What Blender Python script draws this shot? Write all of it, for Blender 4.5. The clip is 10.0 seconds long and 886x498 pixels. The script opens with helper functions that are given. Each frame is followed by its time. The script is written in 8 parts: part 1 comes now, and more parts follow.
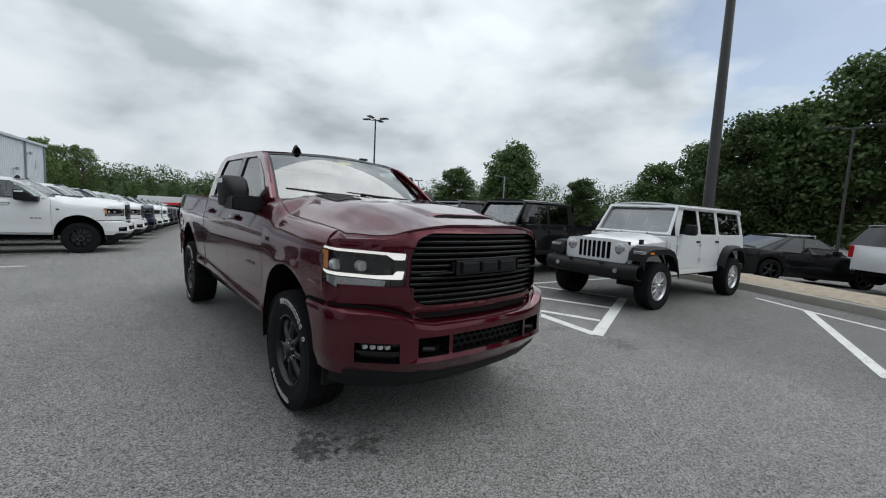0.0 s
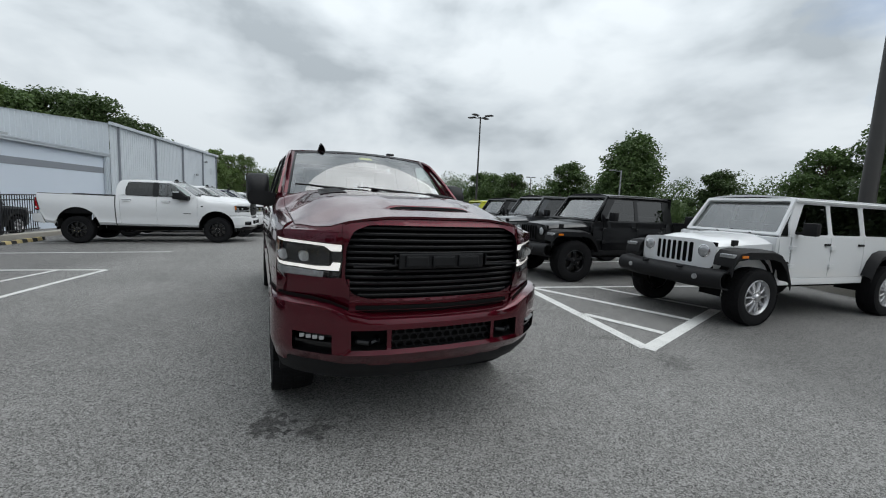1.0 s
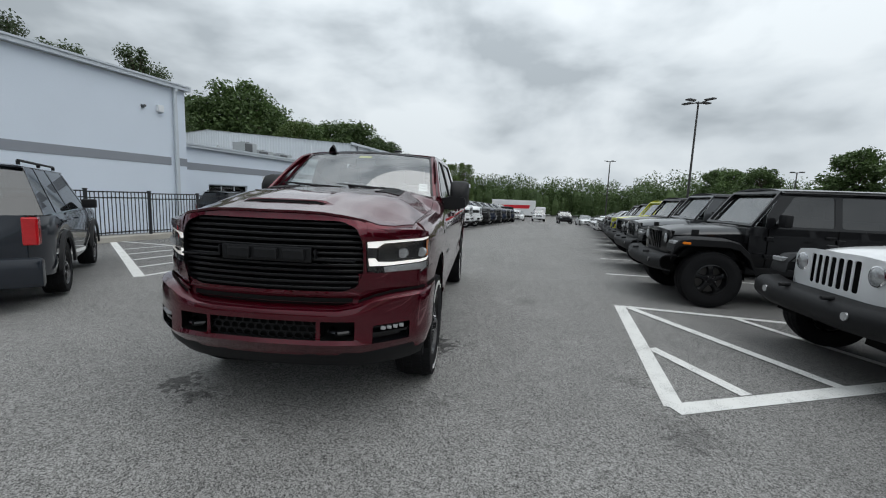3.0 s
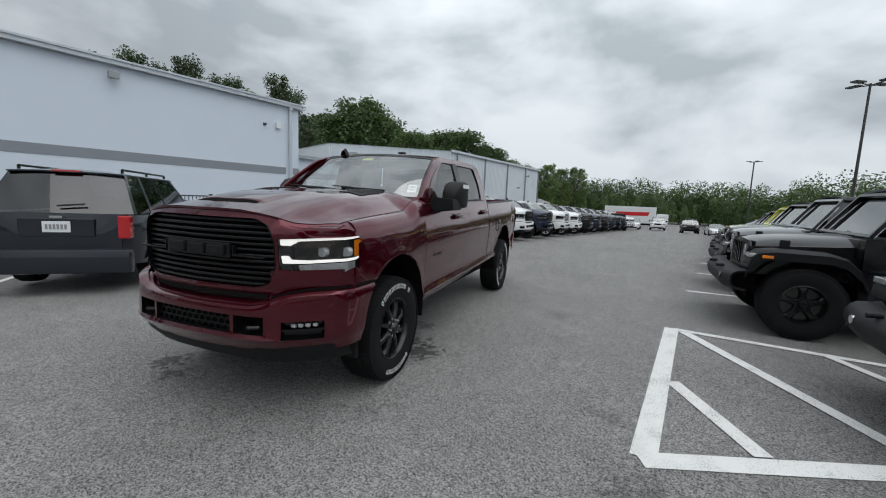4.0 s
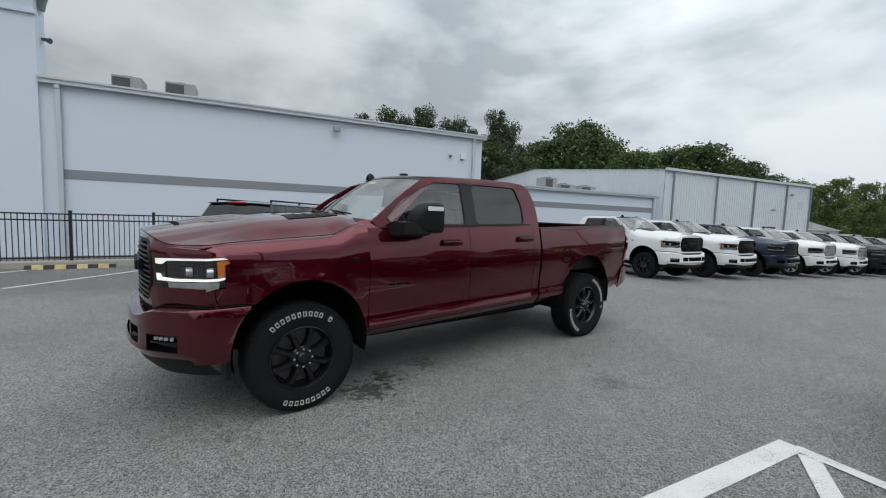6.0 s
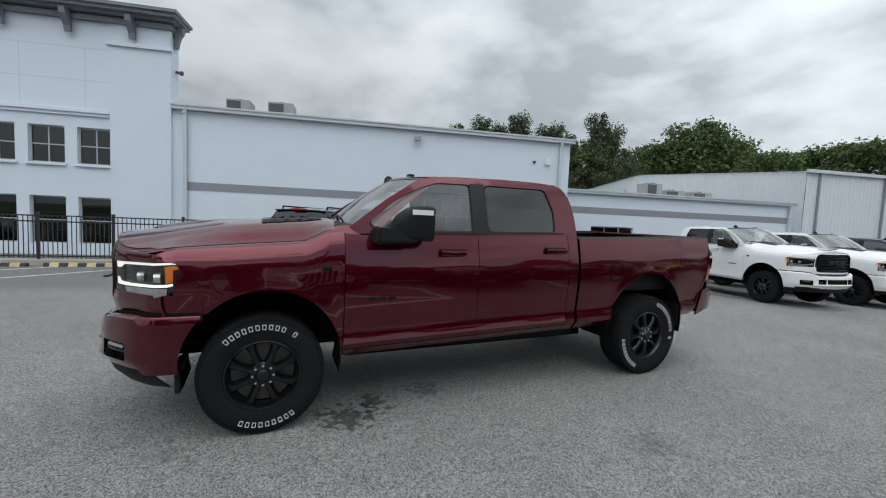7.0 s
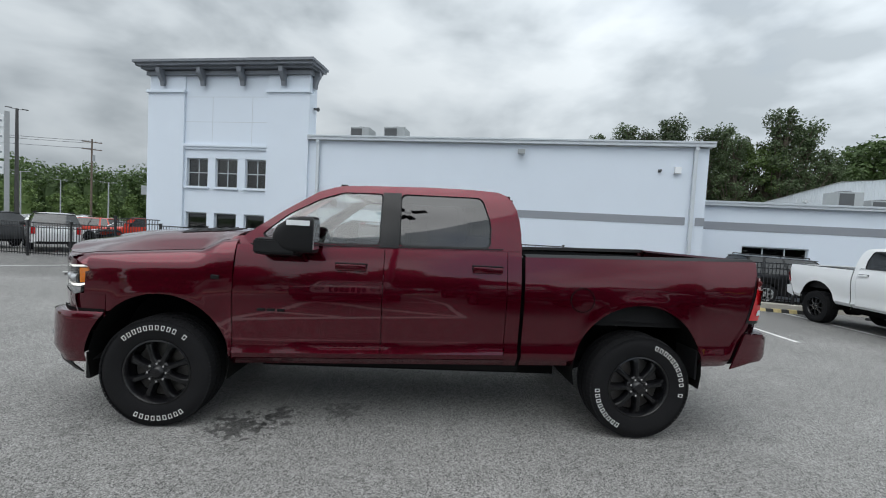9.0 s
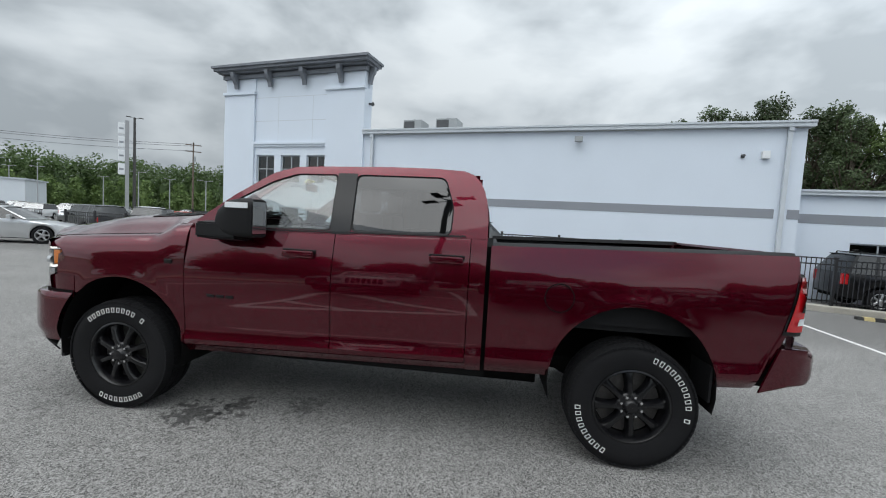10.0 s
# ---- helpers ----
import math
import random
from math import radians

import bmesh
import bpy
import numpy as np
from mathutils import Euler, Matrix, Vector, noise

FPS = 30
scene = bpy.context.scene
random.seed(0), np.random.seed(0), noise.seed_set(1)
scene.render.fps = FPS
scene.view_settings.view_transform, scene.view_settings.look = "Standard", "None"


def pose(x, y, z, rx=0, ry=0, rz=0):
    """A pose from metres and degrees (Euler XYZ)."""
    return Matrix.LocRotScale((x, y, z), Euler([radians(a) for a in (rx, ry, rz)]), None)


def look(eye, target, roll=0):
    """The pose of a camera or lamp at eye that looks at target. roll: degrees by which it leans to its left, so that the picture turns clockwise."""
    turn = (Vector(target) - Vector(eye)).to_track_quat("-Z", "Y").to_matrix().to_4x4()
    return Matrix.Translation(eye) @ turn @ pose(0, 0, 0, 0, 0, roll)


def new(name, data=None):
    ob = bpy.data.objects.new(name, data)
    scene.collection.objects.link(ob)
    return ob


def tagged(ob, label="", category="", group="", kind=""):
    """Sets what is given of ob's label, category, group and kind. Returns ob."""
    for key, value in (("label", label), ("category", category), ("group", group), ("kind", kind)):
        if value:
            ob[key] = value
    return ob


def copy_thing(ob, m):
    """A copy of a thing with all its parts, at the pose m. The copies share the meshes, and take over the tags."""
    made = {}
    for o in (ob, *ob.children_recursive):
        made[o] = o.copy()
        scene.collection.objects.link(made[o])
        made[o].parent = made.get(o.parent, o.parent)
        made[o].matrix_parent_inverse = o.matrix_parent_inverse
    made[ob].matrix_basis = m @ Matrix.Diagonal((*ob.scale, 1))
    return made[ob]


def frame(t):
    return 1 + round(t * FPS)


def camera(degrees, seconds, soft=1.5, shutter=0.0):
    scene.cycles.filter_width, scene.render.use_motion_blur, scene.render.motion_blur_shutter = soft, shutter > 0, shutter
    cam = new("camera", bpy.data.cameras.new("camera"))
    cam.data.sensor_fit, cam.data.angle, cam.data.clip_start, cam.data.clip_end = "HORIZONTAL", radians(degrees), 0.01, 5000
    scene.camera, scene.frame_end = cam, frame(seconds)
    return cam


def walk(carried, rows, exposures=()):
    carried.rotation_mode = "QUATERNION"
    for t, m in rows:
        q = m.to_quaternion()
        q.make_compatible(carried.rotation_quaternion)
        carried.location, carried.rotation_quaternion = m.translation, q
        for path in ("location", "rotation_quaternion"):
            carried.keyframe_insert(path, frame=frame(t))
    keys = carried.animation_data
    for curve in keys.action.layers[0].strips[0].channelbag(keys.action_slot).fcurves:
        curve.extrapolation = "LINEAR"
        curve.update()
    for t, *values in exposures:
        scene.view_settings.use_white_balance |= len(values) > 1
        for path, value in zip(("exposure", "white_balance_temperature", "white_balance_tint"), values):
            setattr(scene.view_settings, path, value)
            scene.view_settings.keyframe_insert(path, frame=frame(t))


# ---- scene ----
cam = camera(95.1, 10.0, soft=1.1)
PATH = [
    (0, (-2.804, 1.961, 1.44), (-1.3, 0.656, 1.252), 2.9),
    (0.5, (-3.043, 1.518, 1.436), (-1.375, 0.435, 1.229), 2.8),
    (1, (-3.253, 1.041, 1.45), (-1.449, 0.209, 1.224), 2.7),
    (1.5, (-3.354, 0.481, 1.458), (-1.454, -0.096, 1.218), 2.5),
    (2, (-3.428, -0.12, 1.459), (-1.471, -0.452, 1.213), 2.4),
    (2.5, (-3.391, -0.695, 1.455), (-1.408, -0.774, 1.201), 2.3),
    (2.7, (-3.36, -0.937, 1.46), (-1.376, -0.909, 1.207), 2.2),
    (3.8, (-3.049, -2.21, 1.506), (-1.159, -1.607, 1.25), 2.6),
    (4, (-2.877, -2.442, 1.472), (-1.025, -1.728, 1.226), 2.3),
    (4.5, (-2.564, -3.014, 1.523), (-0.826, -2.054, 1.287), 2.5),
    (5, (-2.102, -3.5, 1.531), (-0.513, -2.304, 1.32), 2.1),
    (5.5, (-1.58, -3.861, 1.55), (-0.166, -2.46, 1.361), 2.1),
    (6, (-1.041, -4.008, 1.545), (0.177, -2.43, 1.38), 2.1),
    (7.3, (0.297, -3.978, 1.55), (0.986, -2.105, 1.425), 2.7),
    (7.5, (0.49, -4.039, 1.569), (1.106, -2.14, 1.456), 2.8),
    (8, (0.951, -4.105, 1.587), (1.39, -2.156, 1.485), 2.9),
    (8.5, (1.465, -4.166, 1.602), (1.738, -2.187, 1.508), 2.9),
    (9, (1.963, -4.091, 1.605), (2.072, -2.096, 1.512), 3.1),
    (9.5, (2.391, -3.889, 1.592), (2.333, -1.893, 1.485), 3.2),
    (10, (2.79, -3.692, 1.572), (2.559, -1.71, 1.435), 3.3),
]
walk(cam, [(t, look(eye, target, roll)) for t, eye, target, roll in PATH], exposures=[(0, -0.12), (5, -0.12), (7.5, 0.08), (10, 0.30)])


# ---- world and light ----
world = bpy.data.worlds.new("world")
scene.world = world
world.use_nodes = True
wn, wl = world.node_tree.nodes, world.node_tree.links
wn.clear()


def wnode(kind, **kw):
    n = wn.new(kind)
    for k, v in kw.items():
        if k == "op":
            n.operation = v
        elif k == "ins":
            for i, val in v.items():
                n.inputs[i].default_value = val
    return n


sky = wn.new("ShaderNodeTexSky")
sky.sky_type, sky.sun_disc = "NISHITA", False
sky.sun_elevation, sky.sun_rotation = radians(52), radians(200)
tc = wn.new("ShaderNodeTexCoord")
sep = wn.new("ShaderNodeSeparateXYZ")
wl.new(tc.outputs["Generated"], sep.inputs[0])
zz = wnode("ShaderNodeMath", op="MAXIMUM", ins={1: 0.0})
wl.new(sep.outputs["Z"], zz.inputs[0])
comb = wnode("ShaderNodeVectorMath", op="MULTIPLY", ins={1: (1.0, 1.0, 2.1)})
wl.new(tc.outputs["Generated"], comb.inputs[0])
big = wn.new("ShaderNodeTexNoise")
big.inputs["Scale"].default_value, big.inputs["Detail"].default_value = 2.3, 5
big.inputs["Roughness"].default_value = 0.5
big.inputs["Distortion"].default_value = 0.35
wl.new(comb.outputs[0], big.inputs["Vector"])
ramp = wn.new("ShaderNodeValToRGB")
ramp.color_ramp.elements[0].position, ramp.color_ramp.elements[0].color = 0.34, (0.40, 0.450, 0.490, 1)
ramp.color_ramp.elements[1].position, ramp.color_ramp.elements[1].color = 0.64, (0.74, 0.80, 0.84, 1)
mid_e = ramp.color_ramp.elements.new(0.5)
mid_e.color = (0.61, 0.67, 0.715, 1)
lump = wn.new("ShaderNodeTexNoise")
lump.inputs["Scale"].default_value, lump.inputs["Detail"].default_value = 6.5, 5
lump.inputs["Roughness"].default_value = 0.45
wl.new(comb.outputs[0], lump.inputs["Vector"])
lumps = wnode("ShaderNodeMath", op="MULTIPLY_ADD", ins={1: 0.42, 2: -0.21})
wl.new(lump.outputs["Fac"], lumps.inputs[0])
cloud = wnode("ShaderNodeMath", op="ADD")
wl.new(big.outputs["Fac"], cloud.inputs[0]); wl.new(lumps.outputs[0], cloud.inputs[1])
wl.new(cloud.outputs[0], ramp.inputs[0])
# thin places where the blue shows
thin = wn.new("ShaderNodeTexNoise")
thin.inputs["Scale"].default_value, thin.inputs["Detail"].default_value = 0.9, 5
off = wnode("ShaderNodeVectorMath", op="ADD", ins={1: (7.3, 2.1, 0)})
wl.new(comb.outputs[0], off.inputs[0]); wl.new(off.outputs[0], thin.inputs["Vector"])
thr = wn.new("ShaderNodeValToRGB")
thr.color_ramp.elements[0].position, thr.color_ramp.elements[0].color = 0.64, (0, 0, 0, 1)
thr.color_ramp.elements[1].position, thr.color_ramp.elements[1].color = 0.78, (0.6, 0.6, 0.6, 1)
wl.new(thin.outputs["Fac"], thr.inputs[0])
bg_c = wn.new("ShaderNodeBackground")
bg_s = wn.new("ShaderNodeBackground")
wl.new(ramp.outputs[0], bg_c.inputs[0])
# an overcast sky is brightest overhead
up = wnode("ShaderNodeMath", op="MULTIPLY_ADD", ins={1: 0.9, 2: 0.98})
wl.new(zz.outputs[0], up.inputs[0])
# and duller away from the hidden sun
away = wnode("ShaderNodeVectorMath", op="DOT_PRODUCT", ins={1: (-0.42, 0.90, 0.0)})
wl.new(tc.outputs["Generated"], away.inputs[0])
awr = wnode("ShaderNodeMapRange", ins={1: 0.1, 2: 1.0, 3: 1.0, 4: 0.60})
wl.new(away.outputs["Value"], awr.inputs[0])
lum = wnode("ShaderNodeMath", op="MULTIPLY")
wl.new(up.outputs[0], lum.inputs[0]); wl.new(awr.outputs[0], lum.inputs[1]); wl.new(lum.outputs[0], bg_c.inputs[1])
wl.new(sky.outputs[0], bg_s.inputs[0])
bg_s.inputs[1].default_value = 0.11
mixw = wn.new("ShaderNodeMixShader")
# a break in the cloud above the trees
brk = wnode("ShaderNodeVectorMath", op="DOT_PRODUCT", ins={1: (0.17, -0.922, 0.345)})
wl.new(tc.outputs["Generated"], brk.inputs[0])
bk = wnode("ShaderNodeMapRange", ins={1: 0.955, 2: 0.995, 3: -0.25, 4: 0.30})
wl.new(brk.outputs["Value"], bk.inputs[0])
fluff = wn.new("ShaderNodeTexNoise")
fluff.inputs["Scale"].default_value, fluff.inputs["Detail"].default_value = 5.0, 5
wl.new(comb.outputs[0], fluff.inputs["Vector"])
gap = wnode("ShaderNodeMath", op="ADD")
wl.new(bk.outputs[0], gap.inputs[0]); wl.new(fluff.outputs["Fac"], gap.inputs[1])
gapr = wnode("ShaderNodeMapRange", ins={1: 0.52, 2: 0.80, 3: 0.0, 4: 0.75})
wl.new(gap.outputs[0], gapr.inputs[0])
both_gaps = wnode("ShaderNodeMath", op="MAXIMUM")
wl.new(thr.outputs[0], both_gaps.inputs[0]); wl.new(gapr.outputs[0], both_gaps.inputs[1])
wl.new(both_gaps.outputs[0], mixw.inputs[0]); wl.new(bg_c.outputs[0], mixw.inputs[1]); wl.new(bg_s.outputs[0], mixw.inputs[2])
wo = wn.new("ShaderNodeOutputWorld")
wl.new(mixw.outputs[0], wo.inputs[0])

sun = new("sun", bpy.data.lights.new("sun", "SUN"))
sun.data.energy, sun.data.angle, sun.data.color = 1.4, radians(75), (1, 0.99, 0.97)
sun.matrix_world = look((0, 0, 30), (0.28 * 20, 0.6 * 20, 0))

# ---- materials ----
def mat_new(name):
    m = bpy.data.materials.new(name)
    m.use_nodes = True
    nt = m.node_tree
    return m, nt.nodes, nt.links, nt.nodes["Principled BSDF"]


def plain(name, color, rough=0.5, metal=0.0, vary=0.12, scale=3.0, fine=60.0, bump=0.0, coat=0.0, spec=0.5):
    """A surface with variation at two scales, on object coordinates."""
    m, n, l, b = mat_new(name)
    tcn = n.new("ShaderNodeTexCoord")
    a, c = n.new("ShaderNodeTexNoise"), n.new("ShaderNodeTexNoise")
    a.inputs["Scale"].default_value, a.inputs["Detail"].default_value = scale, 5
    c.inputs["Scale"].default_value, c.inputs["Detail"].default_value = fine, 3
    l.new(tcn.outputs["Object"], a.inputs["Vector"]); l.new(tcn.outputs["Object"], c.inputs["Vector"])
    add = n.new("ShaderNodeMath"); add.operation = "ADD"
    l.new(a.outputs["Fac"], add.inputs[0]); l.new(c.outputs["Fac"], add.inputs[1])
    mr = n.new("ShaderNodeMapRange")
    mr.inputs["From Min"].default_value, mr.inputs["From Max"].default_value = 0.6, 1.4
    mr.inputs["To Min"].default_value, mr.inputs["To Max"].default_value = 1 - vary, 1 + vary
    l.new(add.outputs[0], mr.inputs["Value"])
    mul = n.new("ShaderNodeVectorMath"); mul.operation = "SCALE"
    mul.inputs[0].default_value = color
    l.new(mr.outputs[0], mul.inputs["Scale"])
    l.new(mul.outputs[0], b.inputs["Base Color"])
    b.inputs["Roughness"].default_value, b.inputs["Metallic"].default_value = rough, metal
    b.inputs["Specular IOR Level"].default_value = spec
    if coat:
        b.inputs["Coat Weight"].default_value, b.inputs["Coat Roughness"].default_value = coat, 0.03
    if bump:
        bp = n.new("ShaderNodeBump")
        bp.inputs["Strength"].default_value, bp.inputs["Distance"].default_value = bump, 0.01
        l.new(c.outputs["Fac"], bp.inputs["Height"]); l.new(bp.outputs[0], b.inputs["Normal"])
    return m


def car_paint(name, color, metal=0.0, rough=0.35, fleck=0.25, coat=1.0):
    """Clear-coated paint with fine flakes and a slight orange peel."""
    m, n, l, b = mat_new(name)
    tcn = n.new("ShaderNodeTexCoord")
    v = n.new("ShaderNodeTexVoronoi")
    v.inputs["Scale"].default_value = 900
    l.new(tcn.outputs["Object"], v.inputs["Vector"])
    mr = n.new("ShaderNodeMapRange")
    mr.inputs["To Min"].default_value, mr.inputs["To Max"].default_value = 1 - fleck, 1 + fleck
    l.new(v.outputs["Color"], mr.inputs["Value"])
    mul = n.new("ShaderNodeVectorMath"); mul.operation = "SCALE"
    mul.inputs[0].default_value = color
    l.new(mr.outputs[0], mul.inputs["Scale"]); l.new(mul.outputs[0], b.inputs["Base Color"])
    b.inputs["Metallic"].default_value, b.inputs["Roughness"].default_value = metal, rough
    b.inputs["Specular IOR Level"].default_value = 0.12
    b.inputs["Coat Weight"].default_value, b.inputs["Coat Roughness"].default_value = coat, 0.02
    nz = n.new("ShaderNodeTexNoise"); nz.inputs["Scale"].default_value = 35
    l.new(tcn.outputs["Object"], nz.inputs["Vector"])
    bp = n.new("ShaderNodeBump")
    bp.inputs["Strength"].default_value, bp.inputs["Distance"].default_value = 0.04, 0.002
    l.new(nz.outputs["Fac"], bp.inputs["Height"]); l.new(bp.outputs[0], b.inputs["Coat Normal"])
    return m


def glass_mat(name, tint, ior=1.5):
    """A thin pane: see-through with a tint, gloss by the Fresnel angle."""
    m, n, l, b = mat_new(name)
    n.remove(b)
    out = n["Material Output"]
    tr = n.new("ShaderNodeBsdfTransparent"); tr.inputs[0].default_value = (*tint, 1)
    gl = n.new("ShaderNodeBsdfGlossy"); gl.inputs["Roughness"].default_value = 0.01
    lw = n.new("ShaderNodeLayerWeight")
    pw = n.new("ShaderNodeMath"); pw.operation = "POWER"; pw.inputs[1].default_value = 4.5
    l.new(lw.outputs["Facing"], pw.inputs[0])
    fr = n.new("ShaderNodeMath"); fr.operation = "MULTIPLY_ADD"
    base = ((ior - 1) / (ior + 1)) ** 2 * 1.8
    fr.inputs[1].default_value, fr.inputs[2].default_value = 1 - base, base
    l.new(pw.outputs[0], fr.inputs[0])
    mx = n.new("ShaderNodeMixShader")
    l.new(fr.outputs[0], mx.inputs[0]); l.new(tr.outputs[0], mx.inputs[1]); l.new(gl.outputs[0], mx.inputs[2])
    l.new(mx.outputs[0], out.inputs[0])
    return m


def glow(name, color, strength):
    m, n, l, b = mat_new(name)
    b.inputs["Base Color"].default_value = (*color, 1)
    b.inputs["Emission Color"].default_value = (*color, 1)
    b.inputs["Emission Strength"].default_value = strength
    b.inputs["Roughness"].default_value = 0.25
    return m


def asphalt_mat():
    m, n, l, b = mat_new("asphalt")
    tcn = n.new("ShaderNodeTexCoord")
    sp_ = n.new("ShaderNodeSeparateXYZ"); l.new(tcn.outputs["Object"], sp_.inputs[0])

    def tex(kind, scale, detail=4):
        t = n.new(kind); t.inputs["Scale"].default_value = scale
        if kind == "ShaderNodeTexNoise":
            t.inputs["Detail"].default_value = detail
        l.new(tcn.outputs["Object"], t.inputs["Vector"])
        return t

    def maths(op, a, c=None, clamp=False):
        q = n.new("ShaderNodeMath"); q.operation = op; q.use_clamp = clamp
        for i, s in enumerate((a, c)):
            if s is None:
                continue
            if isinstance(s, (int, float)):
                q.inputs[i].default_value = s
            else:
                l.new(s, q.inputs[i])
        return q.outputs[0]

    grain = tex("ShaderNodeTexVoronoi", 210)
    grain2 = tex("ShaderNodeTexVoronoi", 115)
    fine = tex("ShaderNodeTexNoise", 330, 2)
    blot = tex("ShaderNodeTexNoise", 0.55, 6)
    blot2 = tex("ShaderNodeTexNoise", 4.5, 6)
    # pale stones in dark binder
    bw = n.new("ShaderNodeRGBToBW"); l.new(grain.outputs["Color"], bw.inputs[0])
    bw2 = n.new("ShaderNodeRGBToBW"); l.new(grain2.outputs["Color"], bw2.inputs[0])
    g = maths("ADD", maths("MULTIPLY", bw.outputs[0], 0.55), maths("MULTIPLY", bw2.outputs[0], 0.45))
    g = maths("ADD", g, maths("MULTIPLY", maths("SUBTRACT", fine.outputs["Fac"], 0.5), 0.8))
    mr = n.new("ShaderNodeMapRange"); mr.inputs["From Min"].default_value, mr.inputs["From Max"].default_value = 0.24, 0.78
    mr.inputs["To Min"].default_value, mr.inputs["To Max"].default_value = 0.02, 0.375
    l.new(g, mr.inputs["Value"])
    bl = n.new("ShaderNodeMapRange"); bl.inputs["From Min"].default_value, bl.inputs["From Max"].default_value = 0.3, 0.7
    bl.inputs["To Min"].default_value, bl.inputs["To Max"].default_value = 0.84, 1.14
    l.new(maths("ADD", maths("MULTIPLY", blot.outputs["Fac"], 0.65), maths("MULTIPLY", blot2.outputs["Fac"], 0.35)), bl.inputs["Value"])
    val = maths("MULTIPLY", mr.outputs[0], bl.outputs[0])
    # older, darker paving in the stalls on both sides of the aisle
    lotv = maths("ADD", sp_.outputs["Y"], maths("MULTIPLY", sp_.outputs["X"], 0.19))
    edge = maths("MULTIPLY", maths("SUBTRACT", blot2.outputs["Fac"], 0.5), 0.5)
    lv = maths("ADD", lotv, edge)
    left = maths("MULTIPLY", maths("SUBTRACT", lv, 5.0), 0.9, True)
    right = maths("MULTIPLY", maths("SUBTRACT", -3.1, lv), 0.9, True)
    dark = maths("SUBTRACT", 1.0, maths("MULTIPLY", maths("MAXIMUM", left, right), 0.26))
    val = maths("MULTIPLY", val, dark)
    # oil drips and damp spots
    speck = tex("ShaderNodeTexNoise", 16, 5)
    for sx, sy, sr, amt in ((0.62, -0.88, 0.36, 1.0), (0.86, -0.72, 0.25, 0.9), (-0.53, 0.94, 0.26, 0.9), (-0.70, 0.74, 0.22, 0.8), (-0.55, -1.0, 0.25, 0.35), (-0.70, -2.75, 0.30, 0.45), (2.6, -2.0, 0.3, 0.4), (1.35, -0.6, 0.25, 0.6), (0.1, -2.6, 0.22, 0.35)):
        vd = n.new("ShaderNodeVectorMath"); vd.operation = "DISTANCE"
        vd.inputs[1].default_value = (sx, sy, 0)
        l.new(tcn.outputs["Object"], vd.inputs[0])
        inside = maths("SUBTRACT", 1.0, maths("DIVIDE", vd.outputs["Value"], sr))
        spot = maths("MULTIPLY", maths("SUBTRACT", maths("ADD", maths("MULTIPLY", inside, 0.30), speck.outputs["Fac"]), 0.60), 9.0, True)
        spot = maths("MULTIPLY", spot, maths("MULTIPLY", inside, 3.0, True))
        val = maths("MULTIPLY", val, maths("SUBTRACT", 1.0, maths("MULTIPLY", spot, 0.72 * amt)))
    # green beyond the lots
    rx = maths("MULTIPLY", sp_.outputs["X"], sp_.outputs["X"]); ry = maths("MULTIPLY", sp_.outputs["Y"], sp_.outputs["Y"])
    far = maths("MULTIPLY", maths("SUBTRACT", maths("SQRT", maths("ADD", rx, ry)), 135), 0.05, True)
    cc = n.new("ShaderNodeCombineColor")
    for i, k in enumerate((1.02, 1.0, 0.965)):
        l.new(maths("MULTIPLY", val, k), cc.inputs[i])
    mixg = n.new("ShaderNodeMix"); mixg.data_type = "RGBA"
    mixg.inputs["B"].default_value = (0.05, 0.085, 0.025, 1)
    l.new(far, mixg.inputs["Factor"]); l.new(cc.outputs[0], mixg.inputs["A"])
    l.new(mixg.outputs["Result"], b.inputs["Base Color"])
    b.inputs["Roughness"].default_value = 0.82
    b.inputs["Specular IOR Level"].default_value = 0.35
    bp = n.new("ShaderNodeBump"); bp.inputs["Strength"].default_value, bp.inputs["Distance"].default_value = 0.6, 0.004
    l.new(g, bp.inputs["Height"]); l.new(bp.outputs[0], b.inputs["Normal"])
    return m


def leaf_mat(name, dark, light):
    m, n, l, b = mat_new(name)
    geo = n.new("ShaderNodeNewGeometry")
    oi = n.new("ShaderNodeObjectInfo")
    mx = n.new("ShaderNodeMix"); mx.data_type = "RGBA"
    mx.inputs["A"].default_value, mx.inputs["B"].default_value = (*dark, 1), (*light, 1)
    l.new(geo.outputs["Random Per Island"], mx.inputs["Factor"])
    hs = n.new("ShaderNodeHueSaturation")
    mr = n.new("ShaderNodeMapRange"); mr.inputs["To Min"].default_value, mr.inputs["To Max"].default_value = 0.75, 1.25
    l.new(oi.outputs["Random"], mr.inputs["Value"]); l.new(mr.outputs[0], hs.inputs["Value"])
    l.new(mx.outputs["Result"], hs.inputs["Color"]); l.new(hs.outputs[0], b.inputs["Base Color"])
    b.inputs["Roughness"].default_value = 0.6
    tl = n.new("ShaderNodeBsdfTranslucent")
    l.new(hs.outputs[0], tl.inputs[0])
    ad = n.new("ShaderNodeMixShader"); ad.inputs[0].default_value = 0.3
    l.new(b.outputs[0], ad.inputs[1]); l.new(tl.outputs[0], ad.inputs[2])
    l.new(ad.outputs[0], n["Material Output"].inputs[0])
    return m


